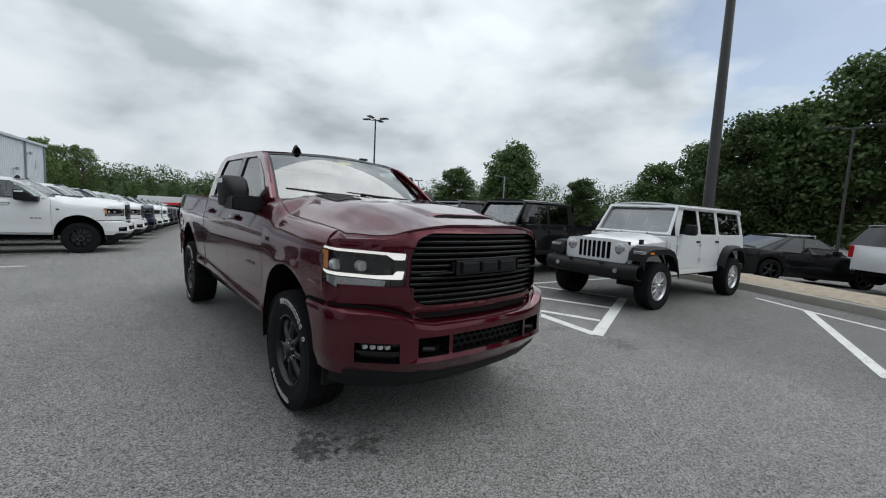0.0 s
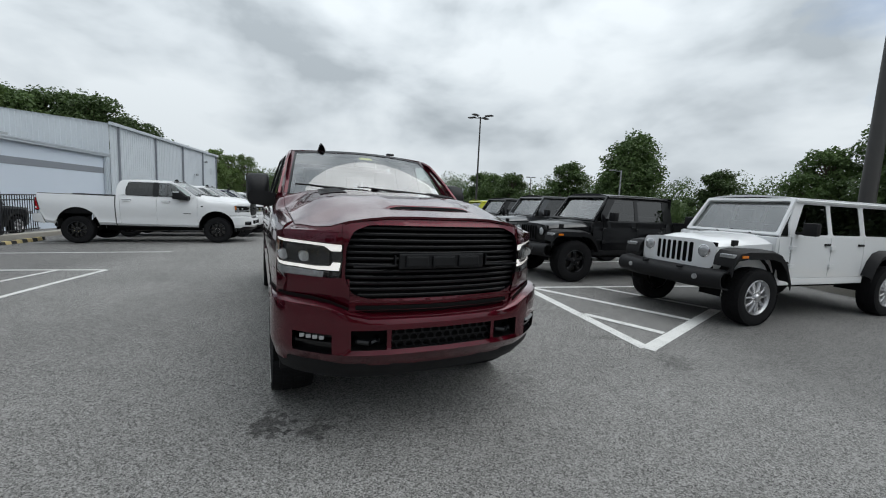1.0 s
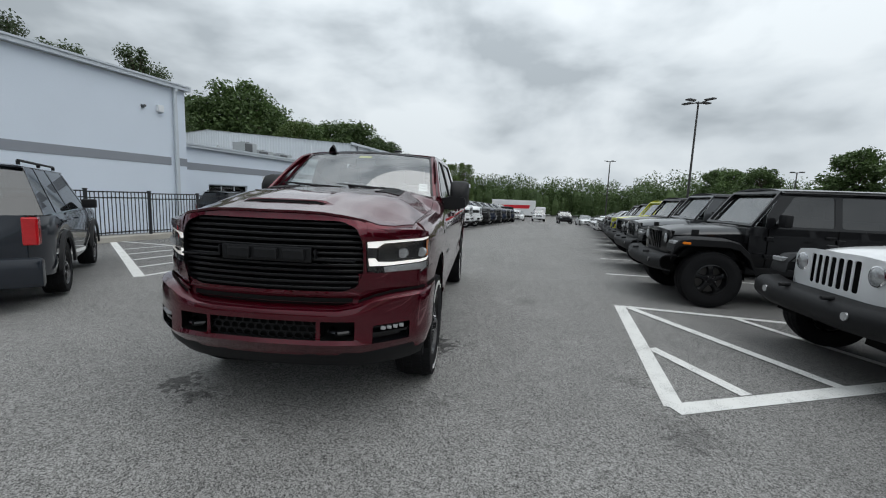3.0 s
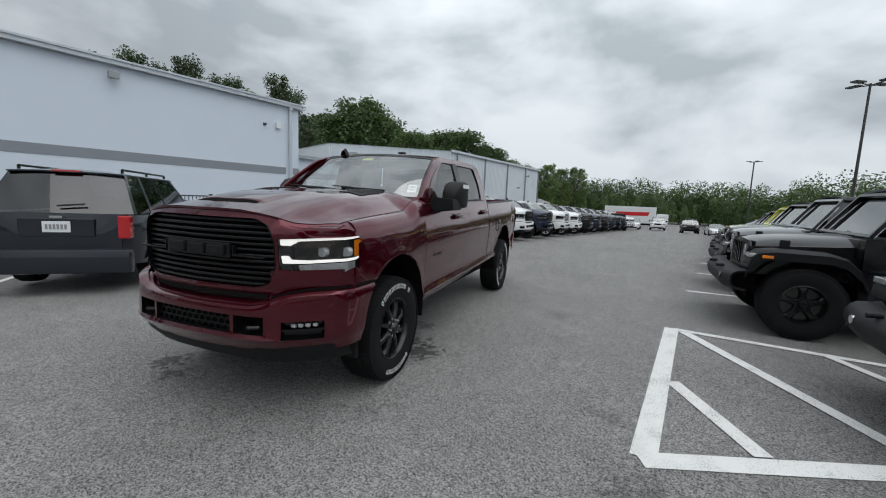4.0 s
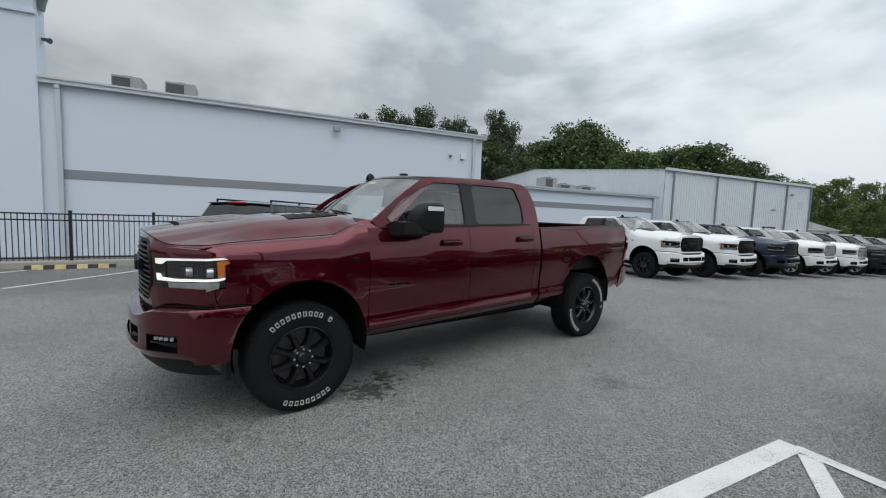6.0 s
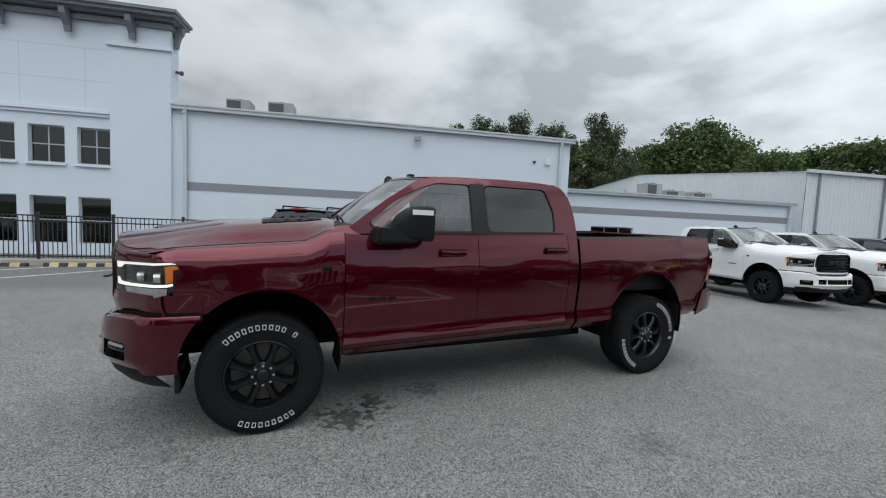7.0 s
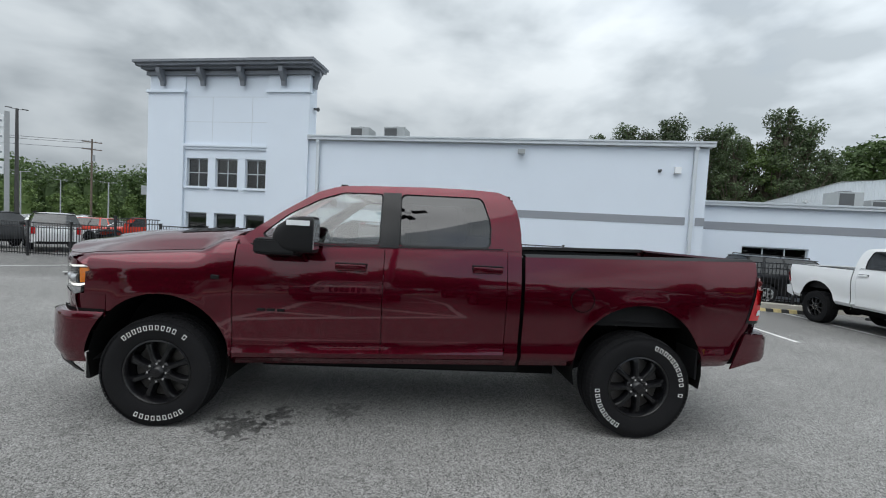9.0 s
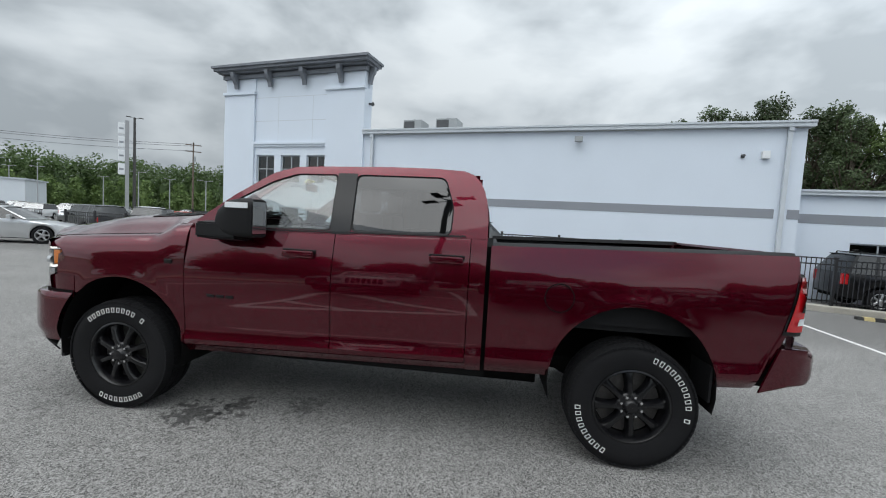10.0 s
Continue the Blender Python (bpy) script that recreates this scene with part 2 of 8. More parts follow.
M_ASPHALT = asphalt_mat()
def worn_line_mat():
    m, n, l, b = mat_new("worn_white_line_paint")
    tcn = n.new("ShaderNodeTexCoord")
    a, c = n.new("ShaderNodeTexNoise"), n.new("ShaderNodeTexNoise")
    a.inputs["Scale"].default_value, a.inputs["Detail"].default_value = 5.0, 5
    c.inputs["Scale"].default_value, c.inputs["Detail"].default_value = 130.0, 2
    for q in (a, c):
        l.new(tcn.outputs["Object"], q.inputs["Vector"])
    add = n.new("ShaderNodeMath"); add.operation = "MULTIPLY_ADD"; add.inputs[1].default_value = 0.45
    l.new(a.outputs["Fac"], add.inputs[0]); l.new(c.outputs["Fac"], add.inputs[2])
    rp = n.new("ShaderNodeValToRGB")
    rp.color_ramp.elements[0].position, rp.color_ramp.elements[0].color = 0.53, (0.22, 0.22, 0.215, 1)
    rp.color_ramp.elements[1].position, rp.color_ramp.elements[1].color = 0.66, (0.66, 0.66, 0.64, 1)
    l.new(add.outputs[0], rp.inputs[0]); l.new(rp.outputs[0], b.inputs["Base Color"])
    b.inputs["Roughness"].default_value = 0.75
    bp = n.new("ShaderNodeBump"); bp.inputs["Strength"].default_value, bp.inputs["Distance"].default_value = 0.5, 0.004
    l.new(c.outputs["Fac"], bp.inputs["Height"]); l.new(bp.outputs[0], b.inputs["Normal"])
    return m


M_LINE = worn_line_mat()
M_CONC = plain("concrete", (0.36, 0.34, 0.30), 0.85, vary=0.2, scale=2, fine=40, bump=0.3)
M_WALL = plain("white_stucco", (0.62, 0.68, 0.76), 0.75, vary=0.03, scale=0.6, fine=25, bump=0.12)
M_METALWALL = plain("white_metal_siding", (0.60, 0.64, 0.68), 0.5, vary=0.05, scale=0.5, fine=8)
M_STRIPE = plain("grey_band_paint", (0.235, 0.25, 0.28), 0.7, vary=0.04, scale=0.8)
M_CORNICE = plain("dark_grey_trim", (0.16, 0.175, 0.20), 0.6, vary=0.08)
M_TRIM = plain("light_grey_metal_trim", (0.50, 0.54, 0.58), 0.45, vary=0.05)
M_FENCE = plain("black_fence_enamel", (0.012, 0.012, 0.014), 0.4, vary=0.2)
M_ROOF = plain("roof_sheet", (0.45, 0.46, 0.46), 0.6, vary=0.1)
M_WINFRAME = plain("window_frame_grey", (0.42, 0.45, 0.48), 0.4, vary=0.05)
M_GLASS_B = glass_mat("building_glass", (0.30, 0.32, 0.33), 1.45)
M_DARKROOM = plain("dim_room", (0.10, 0.10, 0.10), 0.9, vary=0.3, scale=1.2)
M_AC = plain("ac_casing", (0.30, 0.32, 0.33), 0.6, vary=0.1)
M_ACDARK = plain("ac_grille", (0.07, 0.075, 0.08), 0.7, vary=0.2)
M_POLE = plain("bronze_pole", (0.045, 0.043, 0.042), 0.45, vary=0.15)
M_POLEGREY = plain("grey_steel_pole", (0.3, 0.31, 0.32), 0.5, vary=0.1)
M_BARK = plain("bark", (0.10, 0.08, 0.06), 0.9, vary=0.35, scale=4, fine=30, bump=0.6)
M_LEAF = leaf_mat("leaf_deep_green", (0.052, 0.092, 0.026), (0.095, 0.150, 0.046))
M_LEAF2 = leaf_mat("leaf_fresh_green", (0.055, 0.095, 0.022), (0.13, 0.19, 0.055))
M_LEAF3 = leaf_mat("leaf_pine", (0.045, 0.070, 0.030), (0.085, 0.120, 0.052))
M_STRAW = plain("pine_straw", (0.33, 0.275, 0.21), 0.9, vary=0.4, scale=6, fine=90, bump=0.8)
M_YELLOW = plain("worn_yellow_paint", (0.55, 0.45, 0.22), 0.7, vary=0.3, scale=8)
M_STOP = plain("recycled_rubber", (0.035, 0.035, 0.035), 0.75, vary=0.3)
M_WOODPOLE = plain("utility_pole_wood", (0.12, 0.09, 0.07), 0.9, vary=0.3)
M_SIGN = plain("sign_panel_white", (0.7, 0.72, 0.74), 0.5, vary=0.05)

# ---- helpers for building ----
def part(name, bm, material, parent=None, label="", smooth=False):
    """Link a bmesh as one mesh object under a thing or a part."""
    me = bpy.data.meshes.new(name)
    bm.to_mesh(me)
    bm.free()
    if material is not None:
        me.materials.append(material)
    if smooth:
        me.polygons.foreach_set("use_smooth", [True] * len(me.polygons))
        me.set_sharp_from_angle(angle=radians(40))
    ob = new(name, me)
    ob.parent = parent
    if label:
        tagged(ob, label)
    return ob


def thing(name, m, label, category, group="", kind=""):
    ob = new(name)
    ob.empty_display_size = 0.2
    ob.matrix_basis = m
    return tagged(ob, label, category, group, kind)


def box(bm, x0, x1, y0, y1, z0, z1, bevel=0.0):
    vs = [bm.verts.new(p) for p in ((x0, y0, z0), (x1, y0, z0), (x1, y1, z0), (x0, y1, z0), (x0, y0, z1), (x1, y0, z1), (x1, y1, z1), (x0, y1, z1))]
    fs = [bm.faces.new([vs[i] for i in f]) for f in ((0, 3, 2, 1), (4, 5, 6, 7), (0, 1, 5, 4), (1, 2, 6, 5), (2, 3, 7, 6), (3, 0, 4, 7))]
    if bevel:
        es = list({e for f in fs for e in f.edges})
        bmesh.ops.bevel(bm, geom=es, offset=bevel, segments=2, affect="EDGES", profile=0.6)
    return vs


def boxes(*specs, bevel=0.0):
    bm = bmesh.new()
    for s in specs:
        box(bm, *s, bevel=bevel)
    return bm


def rod(bm, a, b, r0, r1=None, n=10, caps=True):
    """A tapered round bar from a to b."""
    r1 = r0 if r1 is None else r1
    a, b = Vector(a), Vector(b)
    d = (b - a).normalized()
    u = d.orthogonal().normalized()
    v = d.cross(u)
    ra = [bm.verts.new(a + (u * math.cos(t) + v * math.sin(t)) * r0) for t in [2 * math.pi * i / n for i in range(n)]]
    rb = [bm.verts.new(b + (u * math.cos(t) + v * math.sin(t)) * r1) for t in [2 * math.pi * i / n for i in range(n)]]
    for i in range(n):
        bm.faces.new((ra[i], ra[(i + 1) % n], rb[(i + 1) % n], rb[i]))
    if caps:
        bm.faces.new(ra[::-1])
        bm.faces.new(rb)


def soft(v, k=1.5):
    return v if v / k > 30 else k * math.log(1 + math.exp(v / k))


def ground_z(x, y):
    """The lot falls gently beyond the aisle."""
    return 0.048 * math.tanh((x - 1.5) / 8) - 0.03 * soft(min(x, 90) - 5) - 0.02 * soft(min(y, 40) - 1) - 0.05 * soft(min(-y, 24) - 10.0, 0.6)


# ---- ground ----
def spread(near, step, far):
    a = list(np.arange(-near, near + 0.01, step))
    b, d = near, step
    while b < far:
        d *= 1.5
        b += d
        a += [b, -b]
    return sorted(a)


gx, gy = spread(60, 1.5, 3000), spread(60, 1.5, 3000)
verts = [(x, y, ground_z(x, y)) for x in gx for y in gy]
ny = len(gy)
faces = [(i * ny + j, (i + 1) * ny + j, (i + 1) * ny + j + 1, i * ny + j + 1) for i in range(len(gx) - 1) for j in range(ny - 1)]
gm = bpy.data.meshes.new("ground")
gm.from_pydata(verts, [], faces)
gm.materials.append(M_ASPHALT)
gm.polygons.foreach_set("use_smooth", [True] * len(gm.polygons))
tagged(new("ground", gm), "grey coarse asphalt of a car dealer's lot", "ground", kind="structure")


def line_strip(bm, pts, w, lift=0.006):
    """A painted stripe on the ground along pts."""
    for (x0, y0), (x1, y1) in zip(pts, pts[1:]):
        d = Vector((x1 - x0, y1 - y0)); L = d.length; d /= L
        p = Vector((-d.y, d.x)) * w / 2
        k = max(1, int(L / 0.4))
        prev = None
        for i in range(k + 1):
            c = Vector((x0, y0)) + d * L * i / k
            # slightly ragged edges
            j = 0.006 * math.sin(i * 2.3 + x0)
            a, b = c + p * (1 + j), c - p * (1 - j)
            row = [bm.verts.new((q.x, q.y, ground_z(q.x, q.y) + lift)) for q in (a, b)]
            if prev:
                bm.faces.new((prev[0], prev[1], row[1], row[0]))
            prev = row


def painted(label, strips):
    bm = bmesh.new()
    for k, (pts, w) in enumerate(strips):
        line_strip(bm, pts, w, 0.005 + 0.0008 * k)
    ob = part("road_marking", bm, M_LINE)
    return tagged(ob, label, "road marking", kind="structure")


# hatched triangle on the jeep side
painted("worn white hatched no-parking triangle painted on asphalt", [
    ([(-0.33, -2.79), (2.68, -3.36)], 0.15), ([(-0.36, -2.77), (0.58, -5.46)], 0.15),
    ([(2.65, -3.38), (1.88, -7.75)], 0.10), ([(0.94, -3.12), (-0.02, -3.48)], 0.12), ([(2.58, -3.47), (0.27, -4.43)], 0.12), ([(2.40, -4.75), (0.68, -5.42)], 0.10)])
# hatched triangle on the building side
painted("white hatched no-parking triangle with thin bars", [
    ([(2.88, 4.42), (7.46, 9.42)], 0.16), ([(2.88, 4.42), (6.07, 3.6)], 0.10), ([(6.07, 3.6), (7.65, 9.51)], 0.10),
    ([(3.57, 5.19), (6.31, 4.34)], 0.09), ([(4.31, 5.98), (6.54, 5.31)], 0.09), ([(5.02, 6.77), (6.77, 6.23)], 0.09), ([(5.77, 7.58), (7.04, 7.2)], 0.09)])
for k in range(18):
    x0 = 5.5 + 2.87 * k
    y0 = -4.0 - 0.235 * (x0 - 5.5)
    painted("thin white parking stall line", [([(x0, y0), (x0 - 0.30, y0 - 5.2)], 0.10)])
for k in range(16):
    x0 = 9.1 + 2.98 * k
    y0 = 3.05 - 0.215 * (x0 - 9.1)
    painted("thin white parking stall line", [([(x0, y0), (x0 + 0.75, y0 + 4.9)], 0.10)])
for pts in ([(-0.60, 5.31), (3.6, 9.5)], [(-3.0, 7.08), (0.5, 10.4)], [(-6.14, 7.62), (-3.0, 10.5)], [(-8.3, 8.1), (-5.3, 10.8)], [(-10.9, 8.7), (-8.1, 11.3)]):
    painted("thin white parking stall line", [(pts, 0.10)])
painted("white stall line beside a planted island", [([(-0.83, -8.27), (-1.71, -7.68), (-3.85, -6.4)], 0.10)])
painted("white stall line beside a planted island", [([(-1.71, -7.68), (-2.80, -4.08)], 0.13)])

# ---- kerbs, island, fence ----
FD = Vector((0.989, -0.148))
FO = Vector((-2.74, 10.93))


def fence_xy(s, v=0.0):
    return FO + FD * s + Vector((0.148, 0.989)) * v


def sweep(bm, pts, w, z0, z1, close=True):
    """A kerb of width w along plan points, standing on the ground."""
    prev = None
    for i, p in enumerate(pts):
        a = pts[max(i - 1, 0)]; b = pts[min(i + 1, len(pts) - 1)]
        d = (Vector(b) - Vector(a)).normalized(); q = Vector((-d.y, d.x)) * w / 2
        p = Vector(p)
        g = ground_z(p.x, p.y)
        ring = []
        for o, z in ((1, z0), (1, z1 - 0.02), (0.9, z1), (-0.9, z1), (-1, z1 - 0.02), (-1, z0)):
            c = p + q * o
            ring.append(bm.verts.new((c.x, c.y, g + z)))
        if prev:
            for k in range(5):
                bm.faces.new((prev[k], prev[k + 1], ring[k + 1], ring[k]))
        elif close:
            bm.faces.new(ring)
        prev = ring
    bm.faces.new(prev[::-1])


bm = bmesh.new()
sweep(bm, [tuple(fence_xy(s)) for s in np.arange(-5.1, 25, 1.0)], 0.30, -0.2, 0.17)
tagged(part("kerb", bm, M_CONC), "weathered concrete kerb under a black fence", "kerb", kind="structure")


def kerb_top(s):
    """Height of the kerb or low wall that the fence stands on."""
    return float(np.interp(s, [-8.32, -8.3, -6.5, -5.1, -5.0], [0.03, 0.62, 0.52, 0.36, 0.15]))


bm = bmesh.new()
for a, b in ((-8.3, -7.2), (-7.2, -6.2), (-6.2, -5.1)):
    p0, p1 = fence_xy(a, 0.0), fence_xy(b, 0.0)
    d = Vector((0.148, 0.989)) * 0.14
    lo = [(p0 - d), (p1 - d), (p1 + d), (p0 + d)]
    v0 = [bm.verts.new((c.x, c.y, -0.5)) for c in lo]
    v1 = [bm.verts.new((c.x, c.y, ground_z(c.x, c.y) + kerb_top(k_))) for c, k_ in zip(lo, (a, b, b, a))]
    bm.faces.new(v1); bm.faces.new(v0[::-1])
    for i in range(4):
        bm.faces.new((v0[i], v0[(i + 1) % 4], v1[(i + 1) % 4], v1[i]))
tagged(part("retaining_wall", bm, M_CONC), "low dark concrete retaining wall under the fence", "wall", kind="structure")


def fence_run(s0, s1, step=1.95, group="fence panels along the kerb"):
    """Black picket fence panels: posts, two rails, thin pickets."""
    n = max(1, int(round((s1 - s0) / step)))
    for k in range(n):
        a, b = s0 + (s1 - s0) * k / n, s0 + (s1 - s0) * (k + 1) / n
        pa, pb = fence_xy(a), fence_xy(b)
        za = ground_z(*pa) + min(kerb_top(a), kerb_top(b)) - 0.01
        f = thing("fence_panel", pose(pa.x, pa.y, za, 0, 0, math.degrees(math.atan2(pb.y - pa.y, pb.x - pa.x))), "black metal picket fence panel standing on a concrete kerb", "fence", group)
        L = (pb - pa).length
        part("post", boxes((-0.033, 0.033, -0.033, 0.033, 0, 1.36), (-0.042, 0.042, -0.042, 0.042, 1.36, 1.39)), M_FENCE, f)
        for z in (0.12, 1.13, 1.30):
            part("rail", boxes((0.033, L - 0.033, -0.018, 0.018, z - 0.018, z + 0.018)), M_FENCE, f)
        m = int(L / 0.115)
        me = None
        for i in range(1, m):
            x = L * i / m
            if me is None:
                o = part("picket", boxes((-0.009, 0.009, -0.009, 0.009, 0.05, 1.315)), M_FENCE, f)
                me = o.data
            else:
                o = new("picket", me); o.parent = f
            o.location.x = x


fence_run(-14.4, 18.9, 1.85)
fence_run(-19.4, -15.9, 1.85)

# planted island behind the white jeep
bm = bmesh.new()
isl = [(3.44, -10.46), (1.45, -10.1), (-0.51, -9.37), (-2.73, -8.25), (-5.9, -6.55), (-10.6, -4.2)]
sweep(bm, isl, 0.16, -0.1, 0.16)
tagged(part("kerb", bm, M_CONC), "dark weathered concrete kerb of a planted island", "kerb", kind="structure")
bm = bmesh.new()
prev = None
for i in range(len(isl) - 1):
    for k in range(8):
        f = k / 8
        x = isl[i][0] * (1 - f) + isl[i + 1][0] * f; y = isl[i][1] * (1 - f) + isl[i + 1][1] * f
        row = []
        for j in range(6):
            v = 0.07 + j * 0.34
            z = 0.13 + 0.10 * math.sin(math.pi * min(1, v / 1.75)) + 0.015 * noise.noise(Vector((x * 3, v * 5, 0)))
            row.append(bm.verts.new((x - 0.35 * v, y - 0.93 * v, z)))
        if prev:
            for j in range(5):
                bm.faces.new((prev[j], prev[j + 1], row[j + 1], row[j]))
        prev = row
tagged(part("mulch_bed", bm, M_STRAW, smooth=True), "tan pine straw mulch in a kerbed island", "mulch", kind="stuff")


def wheel_stop(x, y, deg):
    w = thing("wheel_stop", pose(x, y, ground_z(x, y), 0, 0, deg), "black rubber wheel stop with worn yellow blocks", "wheel stop", "wheel stops along the kerb")
    bm = bmesh.new()
    L = 0.91
    for x0, x1 in ((-L, L),):
        v = [bm.verts.new(p) for p in ((x0, -0.075, 0), (x0, -0.05, 0.10), (x0, 0.05, 0.10), (x0, 0.075, 0), (x1, -0.075, 0), (x1, -0.05, 0.10), (x1, 0.05, 0.10), (x1, 0.075, 0))]
        for f in ((0, 1, 2, 3), (7, 6, 5, 4), (0, 4, 5, 1), (1, 5, 6, 2), (2, 6, 7, 3)):
            bm.faces.new([v[i] for i in f])
    part("body", bm, M_STOP, w)
    for k in range(4):
        c = -0.66 + 0.44 * k
        bm = bmesh.new()
        v = [bm.verts.new(p) for p in ((c - 0.11, -0.079, 0.0), (c - 0.11, -0.053, 0.104), (c - 0.11, 0.053, 0.104), (c - 0.11, 0.079, 0.0), (c + 0.11, -0.079, 0), (c + 0.11, -0.053, 0.104), (c + 0.11, 0.053, 0.104), (c + 0.11, 0.079, 0))]
        for f in ((0, 1, 2, 3), (7, 6, 5, 4), (0, 4, 5, 1), (1, 5, 6, 2), (2, 6, 7, 3)):
            bm.faces.new([v[i] for i in f])
        part("yellow_block", bm, M_YELLOW, w)


for x, y in ((9.67, 8.1), (12.95, 7.45), (-2.3, 10.35), (-4.77, 10.75), (-6.95, 11.05), (16.1, 6.95)):
    wheel_stop(x, y, -8.5)

# ---- buildings ----
BASE = pose(-3.30, 14.70, 0.03, 0, 0, -12.2) @ Matrix.Diagonal((0.924, 0.924, 0.924, 1))


def wall_open(u0, u1, z0, z1, v0, v1, openings=()):
    """A wall from v0 (outside) to v1 with rectangular openings (u0, u1, z0, z1) through it."""
    bm = bmesh.new()
    us = sorted({u0, u1, *[o[0] for o in openings], *[o[1] for o in openings]})
    zs = sorted({z0, z1, *[o[2] for o in openings], *[o[3] for o in openings]})
    cache = {}

    def vert(u, v, z):
        key = (round(u, 4), round(v, 4), round(z, 4))
        if key not in cache:
            cache[key] = bm.verts.new((u, v, z))
        return cache[key]

    def solid(i, j):
        if not (0 <= i < len(us) - 1 and 0 <= j < len(zs) - 1):
            return False
        cu, cz = (us[i] + us[i + 1]) / 2, (zs[j] + zs[j + 1]) / 2
        return not any(o[0] < cu < o[1] and o[2] < cz < o[3] for o in openings)

    for i in range(len(us) - 1):
        for j in range(len(zs) - 1):
            if not solid(i, j):
                continue
            a, b, c, d = us[i], us[i + 1], zs[j], zs[j + 1]
            bm.faces.new([vert(*p) for p in ((a, v0, c), (b, v0, c), (b, v0, d), (a, v0, d))])
            bm.faces.new([vert(*p) for p in ((a, v1, d), (b, v1, d), (b, v1, c), (a, v1, c))])
            if not solid(i - 1, j):
                bm.faces.new([vert(*p) for p in ((a, v1, c), (a, v0, c), (a, v0, d), (a, v1, d))])
            if not solid(i + 1, j):
                bm.faces.new([vert(*p) for p in ((b, v0, c), (b, v1, c), (b, v1, d), (b, v0, d))])
            if not solid(i, j - 1):
                bm.faces.new([vert(*p) for p in ((a, v0, c), (a, v1, c), (b, v1, c), (b, v0, c))])
            if not solid(i, j + 1):
                bm.faces.new([vert(*p) for p in ((a, v0, d), (b, v0, d), (b, v1, d), (a, v1, d))])
    return bm


def window(parent, u0, u1, z0, z1, v, cols=2, rows=2, sill=True):
    w = new("window"); w.parent = parent
    t = 0.05
    bm = boxes((u0, u0 + t, v, v + 0.07, z0, z1), (u1 - t, u1, v, v + 0.07, z0, z1), (u0 + t, u1 - t, v, v + 0.07, z0, z0 + t), (u0 + t, u1 - t, v, v + 0.07, z1 - t, z1))
    for i in range(1, cols):
        c = u0 + (u1 - u0) * i / cols
        box(bm, c - 0.02, c + 0.02, v + 0.005, v + 0.06, z0 + t, z1 - t)
    for j in range(1, rows):
        c = z0 + (z1 - z0) * j / rows
        box(bm, u0 + t, u1 - t, v + 0.008, v + 0.058, c - 0.02, c + 0.02)
    part("window_frame", bm, M_WINFRAME, w)
    for i in range(cols):
        for j in range(rows):
            a, b = u0 + (u1 - u0) * i / cols, u0 + (u1 - u0) * (i + 1) / cols
            c, d = z0 + (z1 - z0) * j / rows, z0 + (z1 - z0) * (j + 1) / rows
            o = part("pane", boxes((a + 0.02, b - 0.02, v + 0.03, v + 0.036, c + 0.02, d - 0.02)), M_GLASS_B, w)
            o.visible_shadow = False
    if sill:
        part("window_sill", boxes((u0 - 0.08, u1 + 0.08, v - 0.22, v, z0 - 0.10, z0), bevel=0.012), M_WALL, w)
    return w


main = thing("showroom_building", BASE, "long pale grey-white stucco building with a dark grey band", "building")
part("wall", wall_open(0.0, 17.95, -0.8, 5.72, 0, 0.25), M_WALL, main, "pale stucco wall")
part("wall", boxes((17.7, 17.95, 0.25, 20, -0.8, 5.72)), M_WALL, main)
part("wall", boxes((0.3, 17.7, 19.75, 20, -0.8, 5.72)), M_WALL, main)
part("band", boxes((0.55, 17.2, -0.012, 0, 2.46, 2.80)), M_STRIPE, main, "flat grey painted band")
part("band", boxes((17.6, 17.96, -0.013, 0, 2.46, 2.80)), M_STRIPE, main)
part("roof", boxes((-8.6, 18.05, 0.7, 20.1, 5.66, 5.72), (0.0, 18.05, -0.05, 20.1, 5.72, 5.80)), M_ROOF, main)
part("gutter", boxes((0.0, 18.1, -0.22, -0.05, 5.74, 5.93), (0.0, 18.1, -0.26, -0.22, 5.88, 5.95)), M_TRIM, main, "pale metal gutter")
for u in (0.52, 17.4):
    bm = boxes((u - 0.07, u + 0.07, -0.16, -0.04, -0.5, 5.6), bevel=0.015)
    box(bm, u - 0.07, u + 0.07, -0.2, -0.04, 5.6, 5.75)
    part("downspout", bm, M_TRIM, main)


def wall_light(parent, u, z, v=0.0):
    g = new("flood_light"); g.parent = parent
    bm = boxes((u - 0.05, u + 0.05, v - 0.06, v, z - 0.06, z + 0.06))
    rod(bm, (u, v - 0.05, z), (u, v - 0.2, z - 0.02), 0.02, n=8)
    part("bracket", bm, M_AC, g)
    bm = boxes((u - 0.16, u + 0.16, v - 0.34, v - 0.18, z - 0.1, z + 0.12), bevel=0.02)
    part("lamp_head", bm, M_AC, g)


wall_light(main, 10.2, 5.35)


def wall_camera(parent, u, z, v=0.0):
    g = new("security_camera"); g.parent = parent
    bm = boxes((u - 0.06, u + 0.06, v - 0.04, v, z - 0.06, z + 0.06))
    rod(bm, (u, v - 0.02, z), (u, v - 0.16, z + 0.01), 0.05, n=10)
    part("dome", bm, M_ACDARK, g)


wall_camera(main, 16.05, 4.72)
part("junction_box", boxes((16.62, 16.87, -0.14, 0, 4.62, 4.9), bevel=0.015), M_SIGN, main, "small white wall box")


